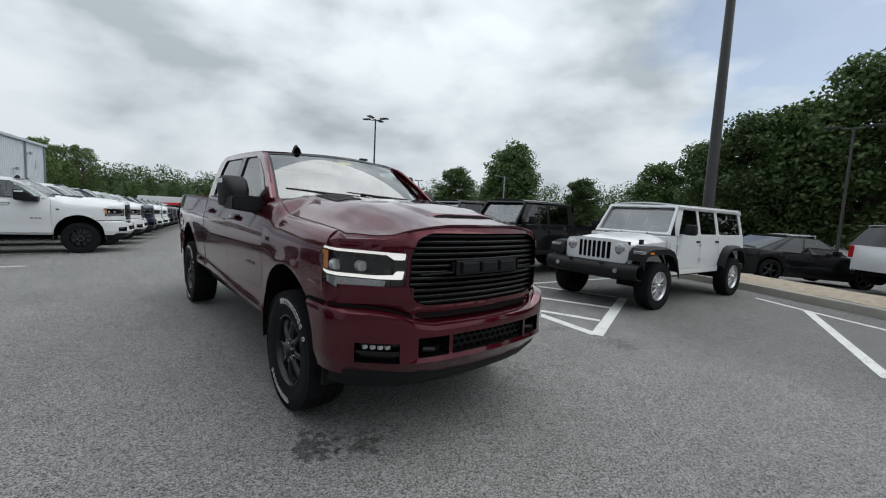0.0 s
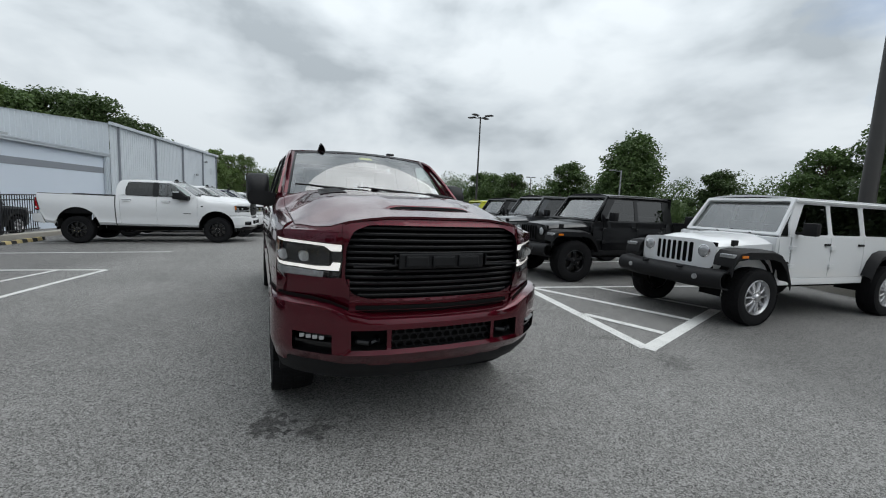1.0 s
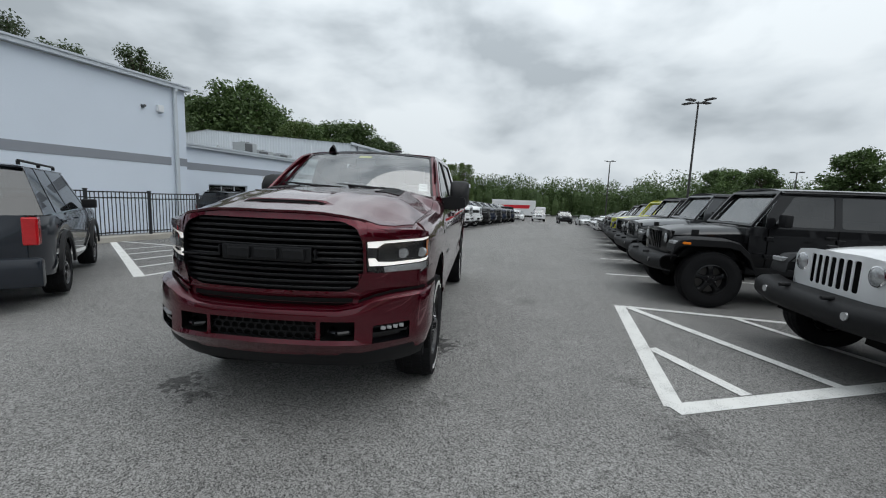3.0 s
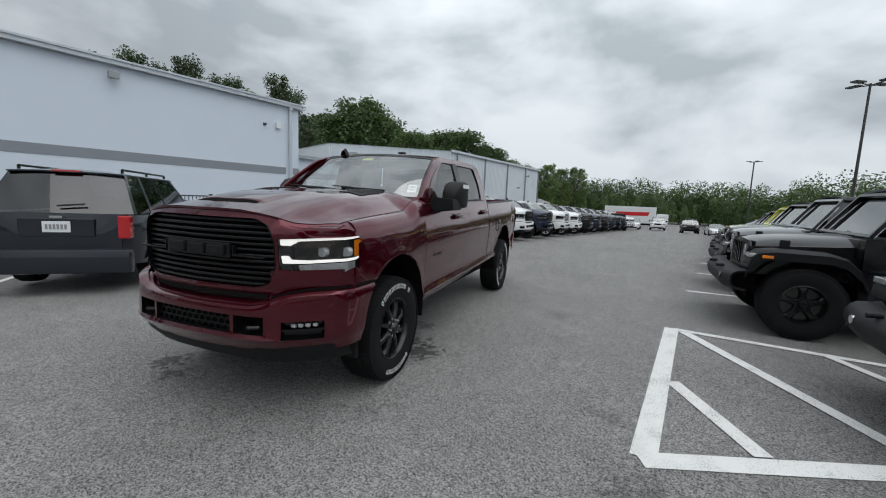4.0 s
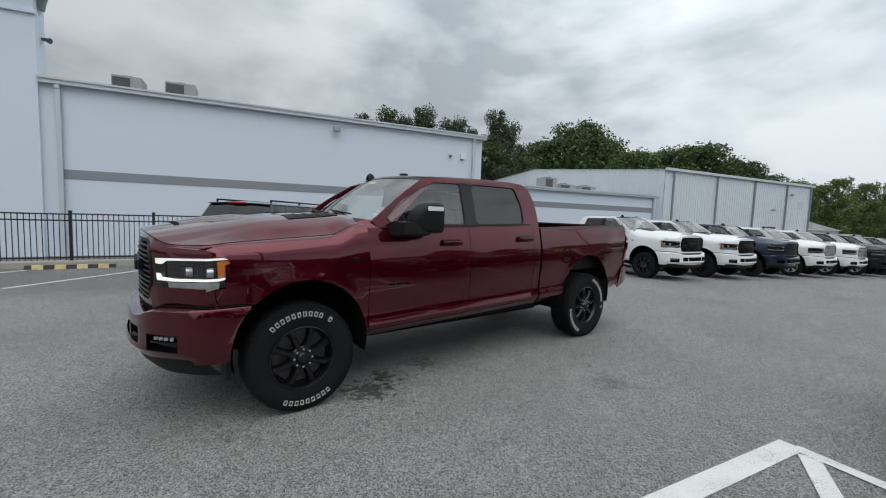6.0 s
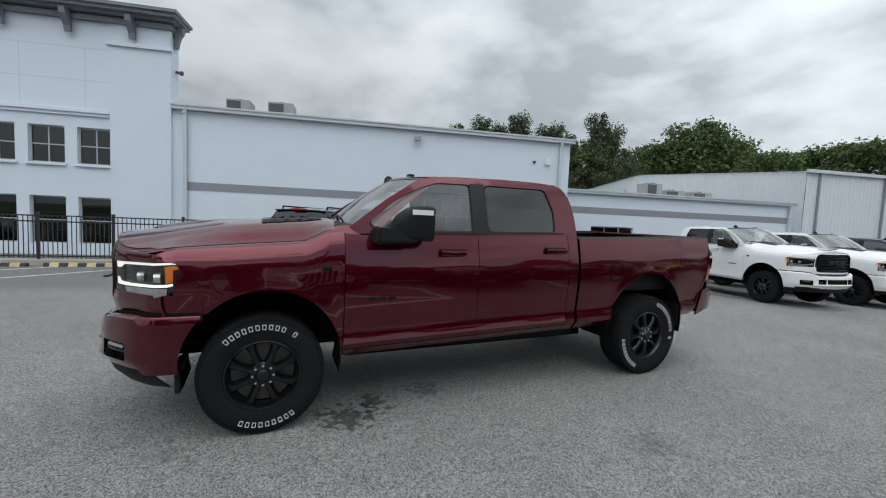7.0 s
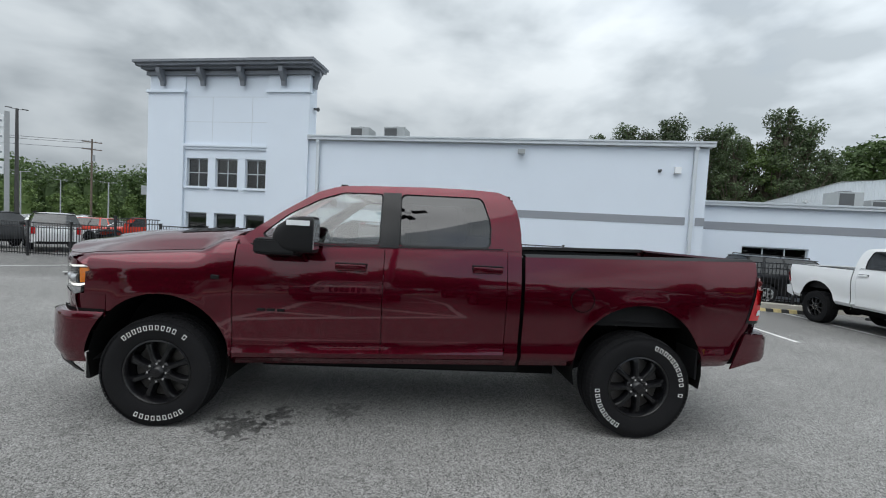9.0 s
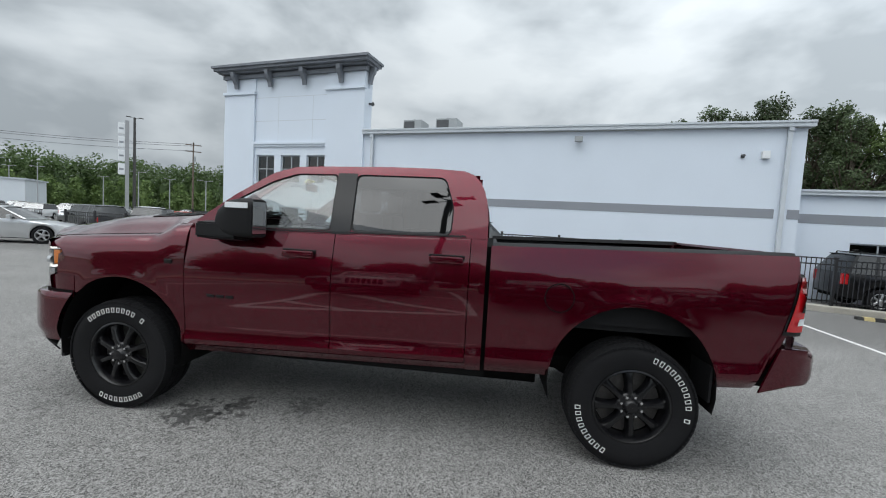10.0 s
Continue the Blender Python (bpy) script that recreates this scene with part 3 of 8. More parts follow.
def ac_unit(u, v, w, d, z0, h):
    m = BASE @ pose(u, v, z0)
    a = thing("rooftop_ac_unit", m, "grey rooftop air conditioner with dark coil sides", "air conditioner", "rooftop units")
    part("casing", boxes((0, w, 0, d, 0.08, h), bevel=0.02), M_AC, a)
    part("coil", boxes((w * 0.05, w * 0.62, -0.02, 0, 0.14, h - 0.08)), M_ACDARK, a, "dark coil grille")
    bm = bmesh.new(); rod(bm, (w * 0.5, d * 0.5, h), (w * 0.5, d * 0.5, h + 0.06), 0.3, n=20)
    part("fan_ring", bm, M_ACDARK, a)
    part("base_rail", boxes((0, w, 0.05, 0.12, 0, 0.08), (0, w, d - 0.12, d - 0.05, 0, 0.08)), M_AC, a)


ac_unit(1.9, 0.45, 0.95, 1.0, 5.80, 0.72)
ac_unit(3.6, 0.45, 1.05, 1.0, 5.80, 0.75)

tower = thing("entrance_tower", BASE, "tall pale stucco tower with a dark bracketed cornice", "building")
ups = [(-6.72, -5.51, 3.26, 4.72), (-5.08, -3.84, 3.26, 4.72), (-3.41, -2.19, 3.26, 4.72)]
los = [(a, b, 0.05, 1.95) for a, b, _, _ in ups]
part("wall", wall_open(-6.85, -2.2, -0.8, 8.9, 0.0, 0.3, ups + los), M_WALL, tower, "recessed centre wall with window openings")
for w_ in ((-8.95, -6.85, -0.12, 0.3, -0.8, 8.05), (-8.9, -6.85, -0.06, 0.3, 8.05, 8.9), (-2.2, 0.0, -0.12, 0.3, -0.8, 8.05), (-2.2, -0.05, -0.06, 0.3, 8.05, 8.9), (-0.3, -0.003, 0.3, 0.62, 5.8, 8.9),
           (-8.95, -8.65, 0.3, 0.62, 5.7, 8.9), (-8.95, -8.65, 0.3, 9, -0.8, 5.66), (-8.65, 0.3, 8.7, 9, -0.8, 5.65), (-8.65, -0.3, 0.4, 0.62, 5.8, 8.9)):
    part("wall", boxes(w_), M_WALL, tower)
for a, b in ((-9.0, -6.78), (-2.27, 0.05)):
    part("ledge", boxes((a, b, -0.22, 0.0, 7.97, 8.12), bevel=0.02), M_WALL, tower)
part("ledge", boxes((-6.85, -2.2, -0.14, 0.0, 5.28, 5.42), (-6.85, -2.2, -0.08, 0.0, 5.16, 5.28), bevel=0.015), M_WALL, tower)
for z in (6.55, 7.80):
    part("control_joint", boxes((-6.85, -2.2, -0.004, 0.0, z - 0.012, z + 0.012)), M_TRIM, tower)
for u in (-5.3, -3.1):
    part("control_joint", boxes((u - 0.01, u + 0.01, -0.004, 0, 5.42, 7.788)), M_TRIM, tower)
part("roof", boxes((-9.0, 0.06, -0.1, 0.66, 9.02, 9.09)), M_CORNICE, tower)
bm = boxes((-9.01, 0.05, -0.2, 0.70, 8.84, 9.02))
box(bm, -9.15, 0.20, -0.40, 0.78, 9.09, 9.19)
box(bm, -9.30, 0.34, -0.60, 0.86, 9.19, 9.32)
box(bm, -9.38, 0.42, -0.70, 0.92, 9.32, 9.44)
part("cornice", bm, M_CORNICE, tower, "dark grey stepped cornice")
for u in (-8.05, -5.75, -3.55, -1.35):
    bm = bmesh.new()
    prof = [(-0.12, 8.3), (-0.22, 8.28), (-0.26, 8.5), (-0.42, 8.72), (-0.52, 8.86), (-0.55, 9.09), (-0.12, 9.09)]
    a = [bm.verts.new((u - 0.11, y, z)) for y, z in prof]; b = [bm.verts.new((u + 0.11, y, z)) for y, z in prof]
    bm.faces.new(a); bm.faces.new(b[::-1])
    for i in range(len(prof)):
        bm.faces.new((a[i], b[i], b[(i + 1) % len(prof)], a[(i + 1) % len(prof)]))
    part("corbel", bm, M_CORNICE, tower, "curved dark bracket")
for vv in (0.3,):
    bm = bmesh.new()
    prof = [(0.0, 8.3), (0.1, 8.28), (0.14, 8.5), (0.20, 8.72), (0.30, 8.86), (0.32, 9.09), (0.0, 9.09)]
    a = [bm.verts.new((x, vv - 0.11, z)) for x, z in prof]; b = [bm.verts.new((x, vv + 0.11, z)) for x, z in prof]
    bm.faces.new(a); bm.faces.new(b[::-1])
    for i in range(len(prof)):
        bm.faces.new((a[i], b[i], b[(i + 1) % len(prof)], a[(i + 1) % len(prof)]))
    part("corbel", bm, M_CORNICE, tower)
for o in ups:
    window(tower, *o, 0.12)
for o in los:
    window(tower, *o, 0.12, cols=1, rows=2, sill=False)
part("floor_slab", boxes((-8.6, -0.35, 0.3, 8.7, 2.5, 2.7), (-8.6, -0.35, 0.3, 8.7, 0.0, 0.04)), M_DARKROOM, tower)
part("partition", boxes((-8.6, -0.35, 4.0, 4.1, 0.04, 2.5), (-8.6, -0.35, 4.0, 4.1, 2.7, 5.6)), M_DARKROOM, tower)
bm = boxes((0.02, 0.16, 0.25, 0.4, 7.28, 7.36))
rod(bm, (0.12, 0.32, 7.32), (0.26, 0.25, 7.28), 0.05, 0.10, n=12)
part("horn_speaker", bm, M_ACDARK, tower, "small dark horn loudspeaker")

low = thing("service_wing", BASE, "low pale stucco wing with a dark grey band", "building")
lw = [(20.0, 22.6, 1.15, 1.72)]
part("wall", wall_open(17.95, 33.3, -1.0, 3.45, 1.0, 1.25, lw), M_WALL, low)
part("wall", boxes((33.05, 33.3, 1.25, 18, -1.2, 3.45)), M_WALL, low)
part("band", boxes((17.97, 33.0, 0.988, 1.0, 2.38, 2.73)), M_STRIPE, low, "flat grey painted band")
part("roof", boxes((17.96, 33.4, 0.95, 18, 3.45, 3.52)), M_ROOF, low)
part("gutter", boxes((17.96, 33.45, 0.80, 0.95, 3.44, 3.60), (17.96, 33.45, 0.76, 0.80, 3.56, 3.64)), M_TRIM, low)
part("downspout", boxes((33.0, 33.12, 0.84, 0.97, -0.9, 3.44)), M_TRIM, low)
part("downspout", boxes((18.15, 18.25, 0.86, 0.98, -0.8, 1.9)), M_TRIM, low)
window(low, 20.0, 22.6, 1.15, 1.72, 1.08, cols=3, rows=1)
part("partition", boxes((18.6, 33.0, 4.5, 4.6, -0.8, 3.4)), M_DARKROOM, low)
for u, v, w_, d, h in ((25.6, 4.0, 1.1, 1.0, 1.1), (27.4, 4.5, 1.5, 1.0, 0.8), (29.5, 4.5, 1.5, 1.0, 0.78)):
    ac_unit(u, v, w_, d, 3.52, h)
bm = bmesh.new(); rod(bm, (20.6, 5, 3.4), (20.6, 5, 3.75), 0.09, n=10); rod(bm, (20.6, 5, 3.75), (20.6, 5, 3.85), 0.22, 0.12, n=12)
part("roof_vent", bm, M_AC, low)
bm = bmesh.new(); rod(bm, (25.6, 6.2, 3.4), (25.6, 6.2, 4.25), 0.05, n=8); rod(bm, (25.6, 6.2, 4.25), (25.6, 6.2, 4.4), 0.14, 0.06, n=10)
part("roof_vent", bm, M_AC, low)


def ribbed(bm, p0, p1, z0, ztop, pitch=0.3, depth=0.025):
    """Ribbed metal sheet between two plan points; ztop(f) gives the top edge."""
    p0, p1 = Vector(p0), Vector(p1)
    d = p1 - p0; L = d.length; d /= L
    nrm = Vector((d.y, -d.x))
    n = int(L / pitch)
    prev = None
    for i in range(n):
        for f, o in ((0.0, 0), (0.42, 0), (0.5, 1), (0.8, 1), (0.88, 0)):
            s = (i + f) / n
            p = p0 + d * L * s + nrm * depth * o
            a, b = bm.verts.new((p.x, p.y, z0)), bm.verts.new((p.x, p.y, ztop(s)))
            if prev:
                bm.faces.new((prev[0], a, b, prev[1]))
            prev = (a, b)


metal = thing("metal_workshop", BASE, "white ribbed metal workshop building with a shallow gable roof", "building")
MU0, MU1, MV0, MV1 = 35.0, 56.6, 1.6, 33.0
bm = bmesh.new(); ribbed(bm, (MU0, MV1), (MU0, MV0), -1.5, lambda s: 5.75 + 1.3 * (1 - abs(2 * s - 1)))
part("wall", bm, M_METALWALL, metal, "ribbed white gable wall")
bm = bmesh.new(); ribbed(bm, (MU0, MV0), (MU1, MV0), -1.8, lambda s: 5.7)
part("wall", bm, M_METALWALL, metal)
part("wall", boxes((MU1 - 0.1, MU1, MV0 + 0.05, MV1, -2, 5.7), (MU0 + 0.1, MU1, MV1 - 0.1, MV1, -2, 5.7)), M_METALWALL, metal)
bm = bmesh.new()
vm = (MV0 + MV1) / 2
for a, b, za, zb in ((MV0 - 0.1, vm, 5.72, 7.1), (vm, MV1 + 0.1, 7.1, 5.72)):
    v = [bm.verts.new(p) for p in ((MU0 - 0.1, a, za), (MU1 + 0.1, a, za), (MU1 + 0.1, b, zb), (MU0 - 0.1, b, zb))]
    bm.faces.new(v)
bmesh.ops.solidify(bm, geom=bm.faces[:], thickness=0.06)
part("roof", bm, M_ROOF, metal)
part("gutter", boxes((MU0 - 0.12, MU1 + 0.12, MV0 - 0.2, MV0 - 0.03, 5.65, 5.85)), M_TRIM, metal)
for u in (35.9, 41.3, 46.7, 51.9, 56.2):
    part("downspout", boxes((u - 0.05, u + 0.05, MV0 - 0.16, MV0 - 0.04, -1.5, 5.7)), M_STRIPE, metal)
wall_light(metal, 49.6, 3.2, MV0 - 0.03)
wall_light(metal, 52.4, 4.7, MV0 - 0.03)
part("vent_louvre", boxes((54.2, 54.9, MV0 - 0.05, MV0 - 0.03, 3.5, 4.2)), M_TRIM, metal)
part("vehicle_door", boxes((48.4, 50.6, MV0 - 0.045, MV0 - 0.03, -1.5, 1.7)), M_ACDARK, metal)

shed = thing("store_shed", BASE @ pose(60, 5, 0), "white metal store shed with a grey pitched roof", "building")
part("wall", boxes((0, 12, 0, 9, -2.5, 1.5)), M_METALWALL, shed)
bm = bmesh.new()
for a, b, za, zb in ((-0.3, 4.5, 1.5, 3.0), (4.5, 9.3, 3.0, 1.5)):
    bm.faces.new([bm.verts.new(p) for p in ((-0.3, a, za), (12.3, a, za), (12.3, b, zb), (-0.3, b, zb))])
bmesh.ops.solidify(bm, geom=bm.faces[:], thickness=0.08)
part("roof", bm, M_ROOF, shed)
part("vehicle_door", boxes((1, 3.5, -0.03, 0, -2.3, 0.8), (5, 7.5, -0.03, 0, -2.3, 0.8)), M_TRIM, shed)
shed2 = thing("store_shed", BASE @ pose(78, 8, 0), "small pale metal shed with a dark panel as the shade of an open bay", "building")
part("wall", boxes((0, 8, 0, 7, -2.8, 0.9)), M_METALWALL, shed2)
part("roof", boxes((-0.2, 8.2, -0.3, 7.2, 0.9, 1.05)), M_ROOF, shed2)
# flat dark panel on the solid wall, for the shade inside an open bay
part("open_bay", boxes((3.5, 6.5, -0.02, 0, -2.6, 0.4)), M_ACDARK, shed2)

# ---- trees ----
def leaf_quads(verts, faces, rng, centre, radii, count, size):
    """Small tilted leaf pieces in a clump, denser towards its skin."""
    unit = lambda a: a / (np.linalg.norm(a, axis=1, keepdims=True) + 1e-9)
    d = unit(rng.normal(size=(count, 3)))
    r = rng.uniform(0.2, 1.0, (count, 1)) ** 0.5
    c = centre + d * radii * r * rng.uniform(0.85, 1.12, (count, 1))
    n = unit(d * 0.6 + rng.normal(size=(count, 3)) * 0.6 + np.array([0, 0, 0.5]))
    u = unit(np.cross(n, rng.normal(size=(count, 3))))
    v = np.cross(n, u)
    s = size * rng.uniform(0.6, 1.35, (count, 1)); t = s * rng.uniform(0.5, 0.8, (count, 1))
    q = np.stack([c - u * s, c - v * t + n * s * 0.15, c + u * s, c + v * t + n * s * 0.15], 1).reshape(-1, 3)
    k = len(verts)
    verts += q.tolist()
    faces += [(k + 4 * i, k + 4 * i + 1, k + 4 * i + 2, k + 4 * i + 3) for i in range(count)]


def make_tree(seed, height, spread_r, trunk_frac, leaves, size, clumps, leafmat, label, shape="round"):
    rng = np.random.default_rng(seed)
    t = thing("tree", pose(0, 0, 0), label, "tree", "trees round the lot")
    bm = bmesh.new()
    r0 = height * 0.016 + 0.06
    pts = [np.array([0.0, 0.0, -0.3])]
    for k in range(1, 7):
        pts.append(np.array([rng.normal() * 0.012 * height, rng.normal() * 0.012 * height, height * 0.86 * k / 6]))
    for k in range(6):
        rod(bm, pts[k], pts[k + 1], r0 * (1 - k / 6.5), r0 * (1 - (k + 1) / 6.5), n=8, caps=False)
    verts, faces = [], []
    for c in range(clumps):
        f = (c + rng.uniform(0, 1)) / clumps
        z = height * (trunk_frac + (0.97 - trunk_frac) * f)
        g = (z / height - trunk_frac) / (1 - trunk_frac)
        if shape == "pine":
            rr = spread_r * (1.0 - 0.75 * g ** 1.5) * rng.uniform(0.15, 1.15)
        else:
            rr = spread_r * math.sqrt(max(0.03, math.sin(math.pi * min(0.98, 0.16 + 0.8 * g)))) * rng.uniform(0.35, 0.95)
        a = rng.uniform(0, 2 * math.pi)
        p = np.array([math.cos(a) * rr * 0.8, math.sin(a) * rr * 0.8, z])
        base = pts[min(5, max(1, int(6 * (z - height * 0.12) / (height * 0.86))))]
        rod(bm, base, p, r0 * 0.28, r0 * 0.06, n=5, caps=False)
        rad = spread_r * (rng.uniform(0.12, 0.30) if shape == "pine" else rng.uniform(0.17, 0.31))
        flat = 0.75 if shape == "pine" else rng.uniform(0.6, 0.85)
        leaf_quads(verts, faces, rng, p, np.array([rad, rad, rad * flat]), leaves // clumps, size)
    part("trunk", bm, M_BARK, t, "brown bark trunk with limbs", smooth=True)
    me = bpy.data.meshes.new("crown"); me.from_pydata(verts, [], faces); me.materials.append(leafmat)
    o = new("crown", me); o.parent = t
    return t


T_BIG = make_tree(3, 11.5, 4.6, 0.10, 23000, 0.15, 150, M_LEAF, "broad deep-green leafy tree with an uneven crown")
T_MID = make_tree(5, 9.5, 3.6, 0.08, 15000, 0.14, 110, M_LEAF, "deep-green leafy tree with gaps in its crown")
T_OAK = make_tree(8, 13.0, 5.2, 0.15, 17000, 0.165, 130, M_LEAF, "tall dark leafy tree behind the buildings")
T_FRESH = make_tree(11, 12.0, 3.6, 0.2, 9500, 0.13, 80, M_LEAF2, "fresh light-green leafy tree")
T_PINE = make_tree(14, 16.5, 3.6, 0.28, 9000, 0.12, 150, M_LEAF3, "tall thin tree with open feathery branches", "pine")


def plant(src, spots):
    first = True
    for x, y, s, deg in spots:
        m = pose(x, y, ground_z(x, y), 0, 0, deg) @ Matrix.Diagonal((s, s, s, 1))
        if first and src.get("used") is None:
            src.matrix_basis = m; src["used"] = 1
        else:
            c = copy_thing(src, pose(x, y, ground_z(x, y), 0, 0, deg)); c.scale = (s, s, s)
        first = False


# row beyond the jeeps
plant(T_BIG, [(29.6, -36.6, 0.96, 0), (5.9, -39.1, 0.98, 70), (3.2, -40, 1.02, 140), (-0.7, -38, 1.2, 200), (9.6, -40, 0.84, 20), (-7, -38, 1.1, 95), (-15, -35, 1.1, 44), (-21, -34, 1.1, 10), (-29, -30, 1.0, 60)])
plant(T_MID, [(22.8, -41, 0.74, 0), (13.9, -39.9, 0.84, 66), (47.3, -32.9, 0.85, 120), (54, -34, 0.9, 190), (39, -36, 0.95, 33), (62, -36, 1.0, 15), (35.5, -42, 1.0, 75)])
# behind the buildings: bearing, distance, size, turn from the truck's nose
def fan(src, spots):
    plant(src, [(d * math.cos(radians(a)), -3.9 + d * math.sin(radians(a)), s, deg) for a, d, s, deg in spots])


fan(T_OAK, [(35, 70, 1.50, 0), (31.6, 73, 1.34, 50), (38.6, 70, 1.30, 100), (26.8, 69, 1.12, 150), (23.2, 71, 1.18, 20), (20.4, 70, 1.18, 80), (17.2, 69, 0.98, 200), (14.6, 73, 0.86, 130), (12.0, 76, 0.80, 250), (46.5, 66, 0.98, 12), (51.5, 64, 0.95, 70), (41.8, 66, 1.0, 33), (33, 82, 1.5, 222)])
fan(T_FRESH, [(29.0, 64, 1.15, 30), (8.6, 78, 0.92, 0), (10.6, 82, 0.9, 77), (6.6, 88, 0.95, 10), (48.6, 56, 1.2, 160), (25.2, 66, 1.0, 60), (4.6, 92, 1.0, 90)])
fan(T_PINE, [(64.8, 53, 0.93, 0), (61.6, 52, 0.98, 80), (59.6, 53, 0.95, 160), (56.4, 52, 1.02, 240), (58.0, 55, 0.96, 20), (53.0, 56, 0.99, 66), (51.4, 57, 1.02, 120), (46.4, 56, 1.08, 10), (44.3, 58, 1.02, 200), (42.6, 60, 0.86, 300), (50, 54, 0.9, 90)])


def woods(name, arcs, seed, label, mat, leaf=1.0):
    """Far woodland as one sheet of many small leaf clumps with an uneven top."""
    rng = np.random.default_rng(seed)
    verts, faces = [], []
    for cx, cy, a0, a1, dist, depth, h, n in arcs:
        for i in range(n):
            a = radians(a0 + (a1 - a0) * (i + rng.uniform(0, 1)) / n)
            d = dist + rng.uniform(0, depth)
            x, y = cx + math.cos(a) * d, cy + math.sin(a) * d
            gz = ground_z(x, y)
            hh = h * rng.uniform(0.75, 1.12) + (d - dist) * 0.06
            w = hh * rng.uniform(0.26, 0.38)
            # the dense heart of the crown
            k0 = len(verts)
            for ring_, zf in ((0.36, 0.05), (0.42, 0.35), (0.34, 0.55), (0.12, 0.64)):
                for q in range(6):
                    b_ = 2 * math.pi * q / 6 + ring_
                    rr = w * ring_ * rng.uniform(0.85, 1.15)
                    verts.append([x + rr * math.cos(b_), y + rr * math.sin(b_), gz + hh * zf * rng.uniform(0.95, 1.05)])
            faces += [(k0 + 6 * r_ + q, k0 + 6 * r_ + (q + 1) % 6, k0 + 6 * r_ + 6 + (q + 1) % 6, k0 + 6 * r_ + 6 + q) for r_ in range(3) for q in range(6)]
            for c in range(6):
                f = (c + 0.5) / 6
                rr = w * (1.0 - 0.5 * f)
                p = np.array([x + rng.normal() * rr * 0.35, y + rng.normal() * rr * 0.35, gz + hh * (0.12 + 0.8 * f)])
                leaf_quads(verts, faces, rng, p, np.array([rr, rr, hh * 0.15]), 96, leaf * (0.0012 * dist + 0.10))
    me = bpy.data.meshes.new(name); me.from_pydata(verts, [], faces); me.materials.append(mat)
    return tagged(new(name, me), label, "woods", kind="stuff")


woods("far_woods", [(0, 0, -22, 28, 120, 30, 11.0, 150), (0, 0, -52, -22, 95, 25, 11.0, 90), (0, 0, -120, -52, 60, 14, 8.0, 70)], 21, "dense green woodland edge beyond the lot", M_LEAF)
woods("far_woods", [(0, 0, 105, 178, 150, 40, 16.0, 210)], 22, "dark green wooded ridge beyond the far lots", M_LEAF, 1.5)
woods("far_woods", [(0, 0, 2, 30, 112, 12, 8.5, 30), (0, 0, 120, 175, 140, 10, 8.5, 45)], 23, "fresh green trees at the edge of the woods", M_LEAF2, 1.25)


# ---- lamp posts and poles ----
def lot_lamp(x, y, h, r, heads, deg, label, mat=None, base=True):
    mat = mat or M_POLE
    p = thing("street_lamp", pose(x, y, ground_z(x, y), 0, 0, deg), label, "street lamp", "lot lamps")
    bm = bmesh.new(); rod(bm, (0, 0, 0), (0, 0, h), r, r * 0.62, n=14)
    part("pole", bm, mat, p, smooth=True)
    if base:
        bm = bmesh.new(); rod(bm, (0, 0, 0), (0, 0, 0.7), r * 2.0, n=18)
        part("base", bm, M_CONC, p)
    for k in range(heads):
        a = 2 * math.pi * k / heads
        c, s = math.cos(a), math.sin(a)
        arm = bmesh.new(); rod(arm, (0, 0, h - 0.1), (c * 0.55, s * 0.55, h - 0.04), 0.03, n=6)
        q = part("arm", arm, mat, p)
        bm = boxes((0.45, 1.05, -0.17, 0.17, -0.03, 0.05), bevel=0.015)
        o = part("lamp_head", bm, mat, p)
        o.matrix_basis = pose(0, 0, h, 0, 0, math.degrees(a))


lot_lamp(0.92, -10.75, 9.2, 0.155, 4, 20, "tall dark bronze parking lot lamp on a concrete base")
lot_lamp(25.0, -14.65, 8.95, 0.085, 4, 30, "tall dark bronze parking lot lamp with four heads")
lot_lamp(72, -23.2, 11.5, 0.13, 4, 10, "distant dark parking lot lamp")
lot_lamp(62, -47, 9.5, 0.12, 4, 10, "distant dark parking lot lamp")
lot_lamp(25, -30, 6.5, 0.09, 1, 40, "slim grey lamp post before the trees", M_POLEGREY)
lot_lamp(-0.5, -25, 7.0, 0.08, 2, 10, "slim dark lamp post among trees")

# ---- vehicle materials ----
P_RED = car_paint("red_pearl_paint", (0.088, 0.0010, 0.0095), metal=0.75, rough=0.24)
P_WHITE = car_paint("white_paint", (0.72, 0.73, 0.74), rough=0.4, fleck=0.02)
P_BLACK = car_paint("black_paint", (0.006, 0.006, 0.007), rough=0.3, fleck=0.1, coat=0.6)
P_BLUE = car_paint("dark_blue_paint", (0.012, 0.018, 0.04), metal=0.3, fleck=0.2)
P_GREY = car_paint("grey_metal_paint", (0.06, 0.063, 0.068), metal=0.6, fleck=0.2)
P_SILVER = car_paint("silver_paint", (0.60, 0.61, 0.62), metal=0.7, fleck=0.1)
P_SLATE = car_paint("slate_paint", (0.014, 0.018, 0.026), metal=0.3, fleck=0.15)
P_LIME = car_paint("lime_yellow_paint", (0.56, 0.58, 0.02), rough=0.4, fleck=0.03)
P_ORANGE = car_paint("orange_red_paint", (0.55, 0.035, 0.012), rough=0.4, fleck=0.05)
M_BLKPL = plain("black_textured_plastic", (0.009, 0.009, 0.010), 0.55, vary=0.15, fine=200, bump=0.15, spec=0.22)
M_BLKGLOSS = plain("gloss_black_trim", (0.005, 0.005, 0.006), 0.15, vary=0.05, spec=0.4)
M_GRILLE = plain("satin_black_grille", (0.005, 0.005, 0.006), 0.35, vary=0.05, spec=0.3)
